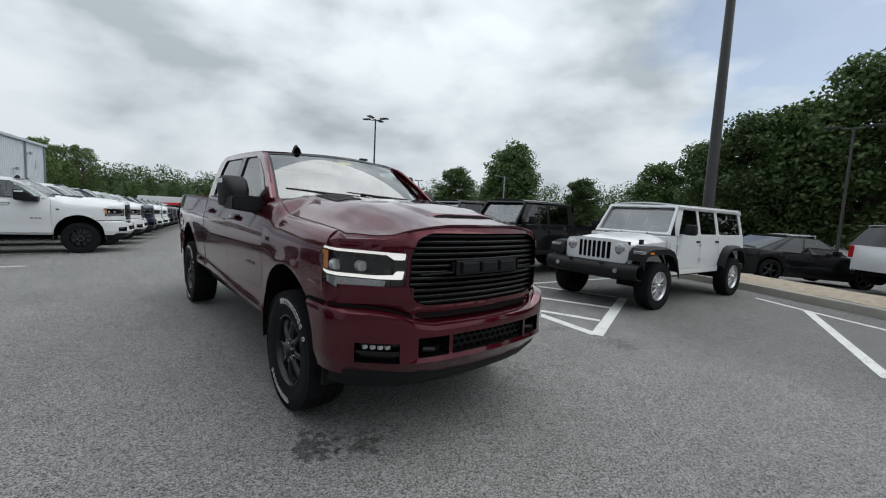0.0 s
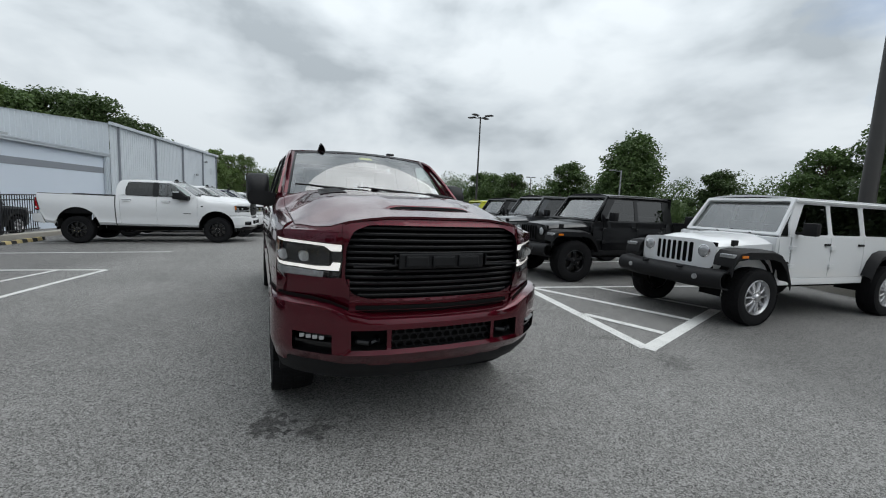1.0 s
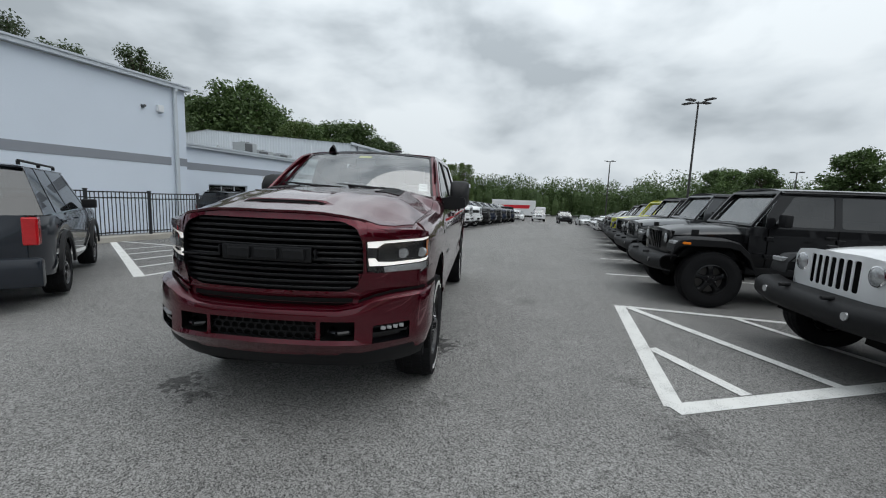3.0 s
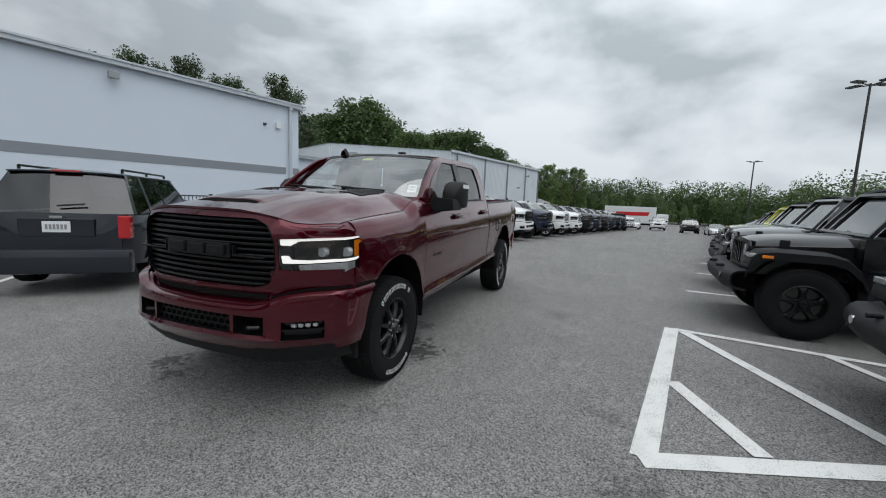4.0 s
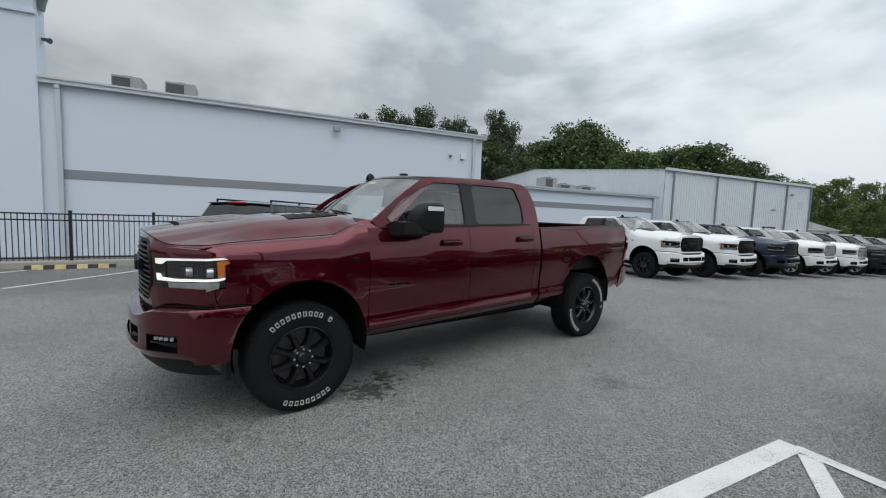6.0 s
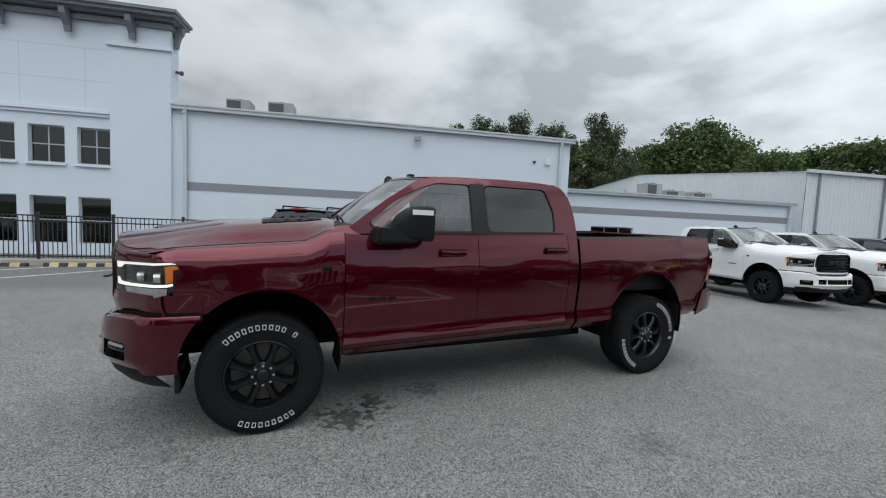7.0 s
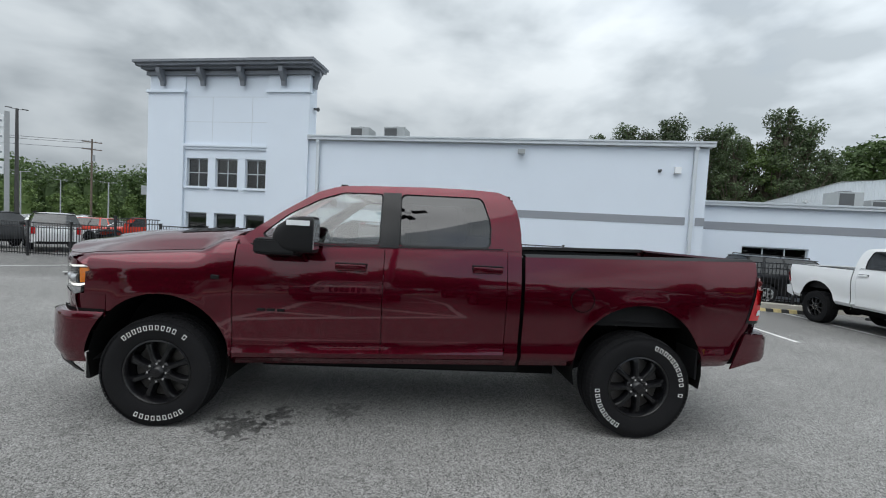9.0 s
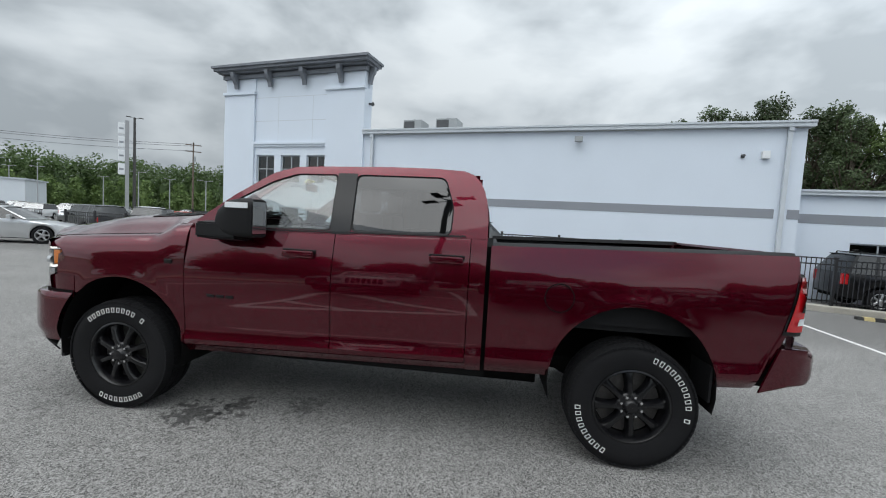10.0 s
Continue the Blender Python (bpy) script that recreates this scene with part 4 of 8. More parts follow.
M_DARK = plain("underbody_black", (0.008, 0.008, 0.008), 0.85, vary=0.2, spec=0.05)
M_TYRE = plain("tyre_rubber", (0.011, 0.011, 0.012), 0.75, vary=0.25, fine=150, bump=0.2, spec=0.12)
M_RIMBLK = plain("gloss_black_alloy", (0.005, 0.005, 0.006), 0.25, vary=0.05, spec=0.45)
M_RIMSIL = plain("machined_silver_alloy", (0.55, 0.55, 0.56), 0.28, 0.9, vary=0.05)
M_CHROME = plain("bright_chrome", (0.75, 0.75, 0.76), 0.08, 1.0, vary=0.02)
M_STEEL = plain("raw_steel", (0.25, 0.24, 0.23), 0.4, 0.8, vary=0.2)
M_DISC = plain("shaded_iron_disc", (0.11, 0.105, 0.10), 0.45, 0.6, vary=0.25)
M_WHITEMARK = plain("raised_white_marking", (0.72, 0.72, 0.70), 0.6, vary=0.1)
M_LED = glow("led_running_light", (1.0, 0.98, 0.94), 0.65)
M_AMBER = plain("amber_lens", (0.75, 0.20, 0.01), 0.15, vary=0.1, scale=20, coat=0.8)
M_REDLENS = plain("red_lens", (0.42, 0.006, 0.010), 0.12, vary=0.15, scale=20, coat=0.8)
M_CLEARLENS = plain("clear_lens_reflector", (0.45, 0.46, 0.47), 0.12, 0.5, vary=0.3, scale=25)
M_LAMPDARK = plain("dark_lamp_inside", (0.012, 0.012, 0.014), 0.2, 0.0, vary=0.3, scale=20)
M_SEAT = plain("black_leather_seat", (0.025, 0.024, 0.023), 0.55, vary=0.2)
M_DASH = plain("dashboard_black", (0.02, 0.02, 0.02), 0.6, vary=0.2)
M_HEADLINER = plain("pale_headliner", (0.35, 0.34, 0.32), 0.9, vary=0.05)
M_STICKER = plain("paper_sticker", (0.72, 0.73, 0.74), 0.6, vary=0.08, scale=30)
M_STICKERY = plain("yellow_sticker", (0.72, 0.68, 0.12), 0.6, vary=0.05)
M_PRINT = plain("print_grey", (0.25, 0.25, 0.27), 0.7, vary=0.1)
G_WIND = glass_mat("windscreen_glass", (0.72, 0.80, 0.78), 2.5)
G_CLEAR = glass_mat("door_glass", (0.78, 0.84, 0.82), 1.85)
G_DARK = glass_mat("privacy_glass", (0.05, 0.055, 0.06), 1.62)
G_LAMP = glass_mat("lamp_cover", (0.9, 0.9, 0.9), 1.45)


# ---- shaping helpers for vehicles ----
def interp(x, xs, ys):
    return float(np.interp(x, xs, ys))


def smoothstep(a, b, x):
    t = min(1, max(0, (x - a) / (b - a)))
    return t * t * (3 - 2 * t)


def sheet(rows, close=False):
    """A quad surface through rows of points."""
    bm = bmesh.new()
    vr = [[bm.verts.new(p) for p in r] for r in rows]
    for a, b in zip(vr, vr[1:]):
        n = len(a)
        for i in range(n if close else n - 1):
            j = (i + 1) % n
            try:
                bm.faces.new((a[i], a[j], b[j], b[i]))
            except ValueError:
                pass
    bmesh.ops.remove_doubles(bm, verts=bm.verts[:], dist=0.0004)
    return bm


def thick(bm, t):
    """Give a sheet thickness, evenly along its normals."""
    bmesh.ops.recalc_face_normals(bm, faces=bm.faces[:])
    bmesh.ops.solidify(bm, geom=bm.faces[:], thickness=t)
    return bm


def flip_y(bm):
    bmesh.ops.scale(bm, vec=(1, -1, 1), verts=bm.verts[:])
    bmesh.ops.reverse_faces(bm, faces=bm.faces[:])
    return bm


def rounded(pts, r, n=4):
    """A polygon with its corners rounded by r."""
    out = []
    k = len(pts)
    for i in range(k):
        p, a, b = Vector(pts[i]), Vector(pts[i - 1]), Vector(pts[(i + 1) % k])
        ra = min(r, (a - p).length * 0.45); rb = min(r, (b - p).length * 0.45)
        s, e = p + (a - p).normalized() * ra, p + (b - p).normalized() * rb
        for j in range(n + 1):
            t = j / n
            out.append(tuple((1 - t) ** 2 * s + 2 * t * (1 - t) * p + t * t * e))
    return out


def poly_sheet(outer, holes, maxlen, fn):
    """A flat outline with holes, cut finely and bent by fn(u, v) to a place."""
    bm = bmesh.new()
    edges = []
    for loop in [outer, *holes]:
        vs = [bm.verts.new((p[0], p[1], 0)) for p in loop]
        edges += [bm.edges.new((vs[i], vs[(i + 1) % len(vs)])) for i in range(len(vs))]
    bmesh.ops.triangle_fill(bm, use_beauty=True, use_dissolve=False, edges=edges)
    for _ in range(7):
        es = [e for e in bm.edges if e.calc_length() > maxlen]
        if not es:
            break
        bmesh.ops.subdivide_edges(bm, edges=es, cuts=1)
        bmesh.ops.triangulate(bm, faces=[f for f in bm.faces if len(f.verts) > 3])
    for v in bm.verts:
        v.co = Vector(fn(v.co.x, v.co.y))
    return bm


def lathe(prof, n=40):
    """Spin (radius, y) points round the y axis."""
    return sheet([[(r * math.cos(2 * math.pi * k / n), y, r * math.sin(2 * math.pi * k / n)) for k in range(n)] for r, y in prof], close=True)


def keep_mesh(name, bm, mat, smooth=True):
    me = bpy.data.meshes.new(name)
    bm.to_mesh(me); bm.free()
    me.materials.append(mat)
    if smooth:
        me.polygons.foreach_set("use_smooth", [True] * len(me.polygons))
        me.set_sharp_from_angle(angle=radians(35))
    return me


# ---- wheels: the outer face looks to -y ----
WHEELS = {}


def wheel_kit(style, R, rim, w, spokes, rim_mat, tread, marking=False, lean=False):
    hw = w / 2
    kit = []
    prof = [(rim - 0.005, -hw * 0.72), (rim + 0.012, -hw * 0.90), (rim + 0.03, -hw * 0.93), ((R + rim) / 2, -hw * 1.0), (R - 0.035, -hw * 0.97), (R - 0.010, -hw * 0.86), (R - 0.006, -hw * 0.6),
            (R - 0.006, 0), (R - 0.008, hw * 0.6), (R - 0.014, hw * 0.86), (R - 0.035, hw * 0.97), ((R + rim) / 2, hw), (rim + 0.03, hw * 0.93), (rim - 0.005, hw * 0.72)]
    kit.append(("tyre", keep_mesh("tyre", lathe(prof[1::2] if lean else prof, 24 if lean else 56), M_TYRE), "", None))
    bm = bmesh.new()
    nb = tread
    for k in range(nb):
        a = 2 * math.pi * k / nb
        for y0, y1, sh, rr in ((-hw * 0.99, -hw * 0.55, 0.0, 0.012), (-hw * 0.48, -hw * 0.06, 0.4, 0.0), (hw * 0.06, hw * 0.48, 0.0, 0.0), (hw * 0.55, hw * 0.99, 0.5, 0.012)):
            a0 = a + sh * 2 * math.pi / nb; da = 2 * math.pi / nb * 0.86
            vs = []
            for r, sc in ((R - 0.025, 1), (R, 0.9)):
                for aa, yy in ((a0, y0), (a0 + da, y0), (a0 + da, y1), (a0, y1)):
                    rad = r - (rr if abs(yy) > hw * 0.9 and r > R - 0.01 else 0)
                    vs.append(bm.verts.new((rad * math.cos(aa), yy, rad * math.sin(aa))))
            for f in ((4, 5, 6, 7), (0, 1, 5, 4), (1, 2, 6, 5), (2, 3, 7, 6), (3, 0, 4, 7)):
                bm.faces.new([vs[i] for i in f])
    kit.append(("tread", keep_mesh("tread", bm, M_TYRE, False), "blocky tread", "tyre"))
    # rim: barrel, lip, spokes, hub
    yl = -hw * 0.80
    bm = lathe([(rim + 0.004, yl + 0.02), (rim + 0.006, yl - 0.012), (rim - 0.006, yl - 0.016), (rim - 0.016, yl), (rim - 0.028, yl + 0.05), (rim - 0.03, hw * 0.7)], 20 if lean else 48)
    kit.append(("rim", keep_mesh("rim", bm, rim_mat), "", None))
    yf = -hw * 0.80
    hub_r = 0.36 * rim
    for k in range(spokes):
        a = 2 * math.pi * (k + 0.5) / spokes
        c, s = math.cos(a), math.sin(a)
        rows = []
        for f, wd, dep in ((0.0, 0.115 * rim * 8 / spokes, 0.006), (0.25, 0.085 * rim * 8 / spokes, 0.0), (0.6, 0.088 * rim * 8 / spokes, 0.006), (0.86, 0.12 * rim * 8 / spokes, 0.014), (1.0, 0.20 * rim * 8 / spokes, 0.022)):
            r = hub_r * 0.8 + (rim - 0.012 - hub_r * 0.8) * f
            ring = []
            for o, yy in ((-1.15, yf + dep + 0.06), (-1, yf + dep + 0.012), (-0.62, yf + dep - 0.002), (0, yf + dep - 0.006), (0.62, yf + dep - 0.002), (1, yf + dep + 0.012), (1.15, yf + dep + 0.06)):
                ring.append((r * c - o * wd * s, yy, r * s + o * wd * c))
            rows.append(ring)
        kit.append(("spoke", keep_mesh("spoke", sheet(rows, close=True), rim_mat), "", "rim"))
    kit.append(("hub", keep_mesh("hub", lathe([(hub_r, yf + 0.05), (hub_r, yf + 0.012), (hub_r * 0.9, yf + 0.002), (hub_r * 0.62, yf + 0.0), (hub_r * 0.56, yf - 0.012), (hub_r * 0.40, yf - 0.03), (0.001, yf - 0.033)], 12 if lean else 32), rim_mat), "", "rim"))
    lugs = 8 if spokes == 8 else 5
    for k in range(lugs):
        a = 2 * math.pi * k / lugs
        bm = bmesh.new()
        rod(bm, (hub_r * 0.78 * math.cos(a), yf + 0.01, hub_r * 0.78 * math.sin(a)), (hub_r * 0.78 * math.cos(a), yf - 0.016, hub_r * 0.78 * math.sin(a)), 0.011, 0.009, n=6)
        kit.append(("lug_nut", keep_mesh("lug_nut", bm, M_CHROME, False), "bright lug nut", "rim"))
    kit.append(("brake_disc", keep_mesh("brake_disc", lathe([(rim * 0.86, yf + 0.12), (rim * 0.86, yf + 0.09), (0.02, yf + 0.085)], 32), M_DISC if rim_mat is M_RIMBLK else M_STEEL), "brake disc", None))
    kit.append(("wheel_back", keep_mesh("wheel_back", lathe([(rim - 0.02, yf + 0.15), (0.01, yf + 0.15)], 28), M_DARK), "", None))
    if marking:
        bms = []
        rm = (R + rim) / 2 + 0.014
        for a0, n in ((2.30, 12), (-1.98, 9)):
            step = 0.124
            for k in range(n):
                if n == 12 and k == 10:
                    continue
                a = a0 - k * step if n == 12 else a0 + k * step
                bms.append(("b", a))
        for _, a in bms:
            out = bmesh.new()
            for r0, r1, w0, w1 in ((rm - 0.018, rm + 0.018, -0.036, -0.025), (rm - 0.018, rm + 0.018, 0.025, 0.036), (rm + 0.0135, rm + 0.018, -0.025, 0.025), (rm - 0.018, rm - 0.0135, -0.025, 0.025)):
                vs = [out.verts.new((r * math.cos(a + t), yy, r * math.sin(a + t))) for yy in (-hw * 0.985, -hw * 1.012) for r, t in ((r0, w0), (r1, w0), (r1, w1), (r0, w1))]
                for f in ((4, 5, 6, 7), (0, 1, 5, 4), (1, 2, 6, 5), (2, 3, 7, 6), (3, 0, 4, 7)):
                    out.faces.new([vs[i] for i in f])
            bmesh.ops.recalc_face_normals(out, faces=out.faces[:])
            kit.append(("sidewall_mark", keep_mesh("sidewall_mark", out, M_WHITEMARK, False), "raised white block outline", "tyre"))
    if lean:
        # far wheels: a tyre and one cast rim
        cast = bmesh.new()
        for name, me, _, _ in kit:
            if name in ("rim", "spoke", "hub"):
                cast.from_mesh(me)
        kit = [kit[0], ("rim", keep_mesh("rim", cast, rim_mat), "", None), [q for q in kit if q[0] == "wheel_back"][0]]
    WHEELS[style] = kit


wheel_kit("ram", 0.425, 0.247, 0.275, 8, M_RIMBLK, 74, True)
wheel_kit("ram_plain", 0.415, 0.245, 0.275, 8, M_RIMBLK, 30)
wheel_kit("ram_silver", 0.415, 0.25, 0.275, 6, M_RIMSIL, 24)
wheel_kit("jeep_black", 0.42, 0.225, 0.28, 5, M_RIMBLK, 34)
wheel_kit("jeep_silver", 0.395, 0.235, 0.235, 10, M_RIMSIL, 48)
wheel_kit("ram_plain_far", 0.415, 0.245, 0.275, 8, M_RIMBLK, 4, lean=True)
wheel_kit("ram_silver_far", 0.415, 0.25, 0.275, 6, M_RIMSIL, 4, lean=True)
wheel_kit("road_far", 0.345, 0.225, 0.225, 5, M_RIMSIL, 4, lean=True)
wheel_kit("road_black_far", 0.355, 0.24, 0.235, 5, M_RIMBLK, 4, lean=True)
wheel_kit("jeep_black_far", 0.42, 0.225, 0.28, 5, M_RIMBLK, 4, lean=True)
wheel_kit("road", 0.345, 0.225, 0.225, 5, M_RIMSIL, 18)
wheel_kit("road_black", 0.355, 0.24, 0.235, 5, M_RIMBLK, 18)


def wheel(style, parent, x, y, z, turn=0):
    """A wheel whose outer face looks away from the vehicle's middle."""
    w = new("wheel"); w.parent = parent
    w.matrix_basis = pose(x, y, z, 0, 0, 180 if y > 0 else 0) @ pose(0, 0, 0, 0, turn, 0)
    made = {}
    for name, me, label, under in WHEELS[style]:
        o = new(name, me)
        o.parent = made.get(under, w)
        if label:
            tagged(o, label)
        made.setdefault(name, o)
    return w

# ---- pickup truck: front looks to -x, ground at z 0, front axle at x 0 ----
def arch_z(x, z, arches):
    for cx, cz, R in arches:
        if abs(x - cx) < R:
            z = max(z, cz + math.sqrt(R * R - (x - cx) ** 2))
    return z


def xs_with_arch(x0, x1, step, arches, m=24):
    xs = set(np.linspace(x0, x1, max(2, int((x1 - x0) / step))))
    for cx, cz, R in arches:
        for k in range(m + 1):
            v = cx - R * math.cos(math.pi * k / m)
            if x0 < v < x1:
                xs.add(v)
        for e in (cx - R - 0.0015, cx + R + 0.0015):
            if x0 < e < x1:
                xs.add(e)
    out = []
    for v in sorted(xs):
        if not out or v - out[-1] > 0.0012:
            out.append(v)
    return out


RAM_ARCH = [(0.02, 0.52, 0.517), (3.765, 0.563, 0.537)]


def eased(zs, ws, spread_=0.014, n=420):
    """A section line through points with its corners eased."""
    z = np.linspace(zs[0] - 0.1, zs[-1] + 0.1, n)
    w = np.interp(z, zs, ws)
    k = np.exp(-0.5 * (np.arange(-40, 41) * (z[1] - z[0]) / spread_) ** 2)
    return z, np.convolve(np.pad(w, 40, mode="edge"), k / k.sum(), mode="valid")


RAM_SECTION = eased([0.46, 0.52, 0.565, 0.600, 0.618, 0.665, 0.75, 0.90, 1.05, 1.15, 1.20, 1.25, 1.31, 1.37, 1.42, 1.47],
                    [0.86, 0.890, 0.936, 0.954, 0.950, 0.928, 0.936, 0.952, 0.960, 0.955, 0.948, 0.938, 0.925, 0.911, 0.897, 0.88])


def ram_w(x, z):
    """Half-width of the body side."""
    z = z - 0.025 * (x - 0.6)
    w = float(np.interp(z, *RAM_SECTION))
    w -= 0.035 * smoothstep(-0.2, -0.75, x)
    w -= 0.02 * smoothstep(4.2, 4.7, x)
    for cx, cz, R in RAM_ARCH:
        r = math.hypot(x - cx, z + 0.025 * (x - 0.6) - cz)
        w += 0.007 * math.exp(-((r - R) / 0.06) ** 2)
    return w


def fx(ay):
    """Plan line of the front."""
    return interp(ay, [0, 0.24, 0.42, 0.56, 0.64, 0.70, 0.78, 0.85, 0.90, 0.935, 0.95, 0.955], [-1.02, -1.005, -0.98, -0.945, -0.90, -0.85, -0.775, -0.705, -0.655, -0.60, -0.53, -0.45])


def lip_z(ay):
    return interp(ay, [0, 0.30, 0.36, 0.46, 0.56, 0.63, 0.69, 0.80, 0.90], [1.396, 1.386, 1.378, 1.362, 1.342, 1.302, 1.290, 1.287, 1.283])


def ram_hood_z(x, y):
    ay = abs(y)
    h = interp(x, [-1.05, -0.95, -0.8, -0.55, -0.3, -0.05, 0.2, 0.42, 0.66], [1.375, 1.392, 1.418, 1.462, 1.500, 1.520, 1.538, 1.548, 1.54])
    f = interp(x, [-1.05, -0.75, -0.54, 0.0, 0.28, 0.43, 0.60], [1.275, 1.287, 1.316, 1.352, 1.372, 1.455, 1.48])
    front = interp(ay, [0, 0.2, 0.33, 0.45, 0.57, 0.66, 0.75, 0.85], [1, 0.99, 0.93, 0.78, 0.55, 0.22, 0.08, 0])
    back = interp(ay, [0, 0.3, 0.5, 0.62, 0.72, 0.80, 0.85], [1, 1, 0.95, 0.80, 0.52, 0.18, 0])
    k = smoothstep(-0.95, -0.1, x)
    z = f + (h - f) * (front * (1 - k) + back * k)
    # the scoop's hump
    sc = smoothstep(0.31, 0.25, ay) * smoothstep(-0.745, -0.735, x) * smoothstep(0.05, -0.6, x)
    return z + 0.017 * sc


def build_ram(paint, label, style="ram", hero=True, grille_mat=None, group=""):
    t = thing("pickup_truck", pose(0, 0, 0), label, "pickup truck", group)
    gm_ = grille_mat or M_GRILLE
    rk = lambda x: 0.025 * (x - 0.6)
    nz_, na = (22, 24) if hero else (11, 12)

    def both(name, fn, mat, lab="", th=0.012, smooth=True, parent=None):
        for s in (1, -1):
            bm = fn()
            if th:
                thick(bm, th)
            if s > 0:
                pass
            else:
                flip_y(bm)
            bmesh.ops.recalc_face_normals(bm, faces=bm.faces[:])
            part(name, bm, mat, parent or t, lab, smooth)

    # front fender (built on -y)
    def fender():
        rows = []
        for x in xs_with_arch(-0.535, 0.549, 0.05 if hero else 0.12, RAM_ARCH[:1], na):
            zb = arch_z(x, 0.52 if x > 0 else 0.888, RAM_ARCH[:1])
            zt = 1.14
            col = [(x, -ram_w(x, zb + (zt - zb) * k / 9), zb + (zt - zb) * k / 9) for k in range(10)]
            w1 = ram_w(x, zt); ze = ram_hood_z(x, 0.835) - 0.004
            for k in range(1, 9):
                a = math.pi / 2 * k / 8
                col.append((x, -(0.838 + (w1 - 0.838) * math.cos(a) ** 0.95), zt + (ze - zt) * math.sin(a) ** 1.0))
            rows.append(col)
        return sheet(rows)
    both("front_fender", fender, paint)

    def panel(x0, x1, zb, zt, arches=(), nz=None):
        nz = nz or nz_
        rows = []
        for x in xs_with_arch(x0, x1, 0.06 if hero else 0.15, arches, na):
            b = max(arch_z(x, zb + rk(x), arches), zb + rk(x) + (max(0.0, x - 4.545) * 2.7 if arches else 0.0)); e = zt + rk(x)
            rows.append([(x, -ram_w(x, z), z) for z in [b + (e - b) * k / nz for k in range(nz + 1)]])
        return sheet(rows)
    both("front_door", lambda: panel(0.555, 1.683, 0.565, 1.438), paint)
    both("rear_door", lambda: panel(1.689, 2.657, 0.565, 1.438), paint)
    both("cab_corner", lambda: panel(2.663, 2.772, 0.50, 1.438), paint)
    both("rocker_panel", lambda: panel(0.55, 2.66, 0.505, 0.558, nz=4), paint)
    both("bedside", lambda: panel(2.802, 4.735, 0.505, 1.385, RAM_ARCH[1:]), paint)
    # arch liners and wheel wells
    for cx, cz, R in RAM_ARCH:
        for s in (1, -1):
            rows = []
            for k in range(19):
                a = math.pi * (-0.08 + 1.16 * k / 18)
                rows.append([(cx + (R + o) * math.cos(a), -s * y, cz + (R + o) * math.sin(a)) for y, o in ((0.945, 0.0), (0.89, 0.004), (0.55, 0.01))])
            part("wheel_well", sheet(rows), M_DARK, t, "black inner wheel arch", True)
    # floor, frame, drive line
    part("chassis", boxes((-0.75, 4.55, -0.52, 0.52, 0.50, 0.60)), M_DARK, t, "black frame")
    part("floor_pan", boxes((0.62, 2.8, -0.86, 0.86, 0.502, 0.562)), M_DARK, t)
    for s in (1, -1):
        part("frame_rail", boxes((0.65, 3.2, min(s * 0.42, s * 0.55), max(s * 0.42, s * 0.55), 0.38, 0.5)), M_DARK, t)
    bm = bmesh.new()
    rod(bm, (0.0, -0.78, 0.42), (0.0, 0.78, 0.42), 0.055, n=10); rod(bm, (3.79, -0.78, 0.42), (3.79, 0.78, 0.42), 0.06, n=10)
    rod(bm, (3.79, -0.12, 0.42), (3.79, 0.12, 0.42), 0.17, n=14); rod(bm, (0.0, 0.1, 0.42), (0.0, 0.35, 0.42), 0.15, n=14)
    rod(bm, (0.3, 0, 0.5), (3.79, 0, 0.45), 0.045, n=8)
    part("axles", bm, M_DARK, t)
    bm = bmesh.new(); rod(bm, (1.6, 0.35, 0.44), (2.5, 0.35, 0.44), 0.11, n=14); rod(bm, (2.5, 0.35, 0.44), (4.4, 0.62, 0.52), 0.04, n=10)
    part("exhaust", bm, M_STEEL, t)
    # engine bay wall, so that nothing shows through the grille
    part("bulkhead", boxes((-0.86, -0.84, -0.66, 0.66, 0.62, 1.24), (-0.84, 0.6, -0.52, 0.52, 0.62, 1.20)), M_DARK, t)

    # hood
    rows = []
    xs = sorted({*np.linspace(0.0, 1.0, 34 if hero else 16), *np.linspace(0.155, 0.19, 6 if hero else 3)})
    for v in xs:
        row = []
        for y in np.linspace(-0.835, 0.835, 57 if hero else 27):
            ay = abs(y)
            x0 = fx(ay) + 0.03 + 0.06 * smoothstep(0.70, 0.83, ay)
            x1 = 0.545 - 0.06 * (ay / 0.83) ** 2 if ay < 0.8 else 0.50
            x = x0 + (x1 - x0) * v
            row.append((x, y, ram_hood_z(x, y)))
        rows.append(row)
    part("hood", thick(sheet(rows), 0.014), paint, t, "sculpted hood with a raised centre", True)
    # scoop slot
    rows = []
    for y in np.linspace(-0.275, 0.275, 21):
        e = 1 - (abs(y) / 0.277) ** 6
        zb = ram_hood_z(-0.76, y)
        rows.append([(-0.775, y, ram_hood_z(-0.775, y) + 0.003), (-0.757, y, zb + 0.004), (-0.744, y, zb + 0.006 + 0.010 * e)])
    part("scoop_opening", thick(sheet(rows), 0.004), M_DARK, t, "dark hood scoop slot")
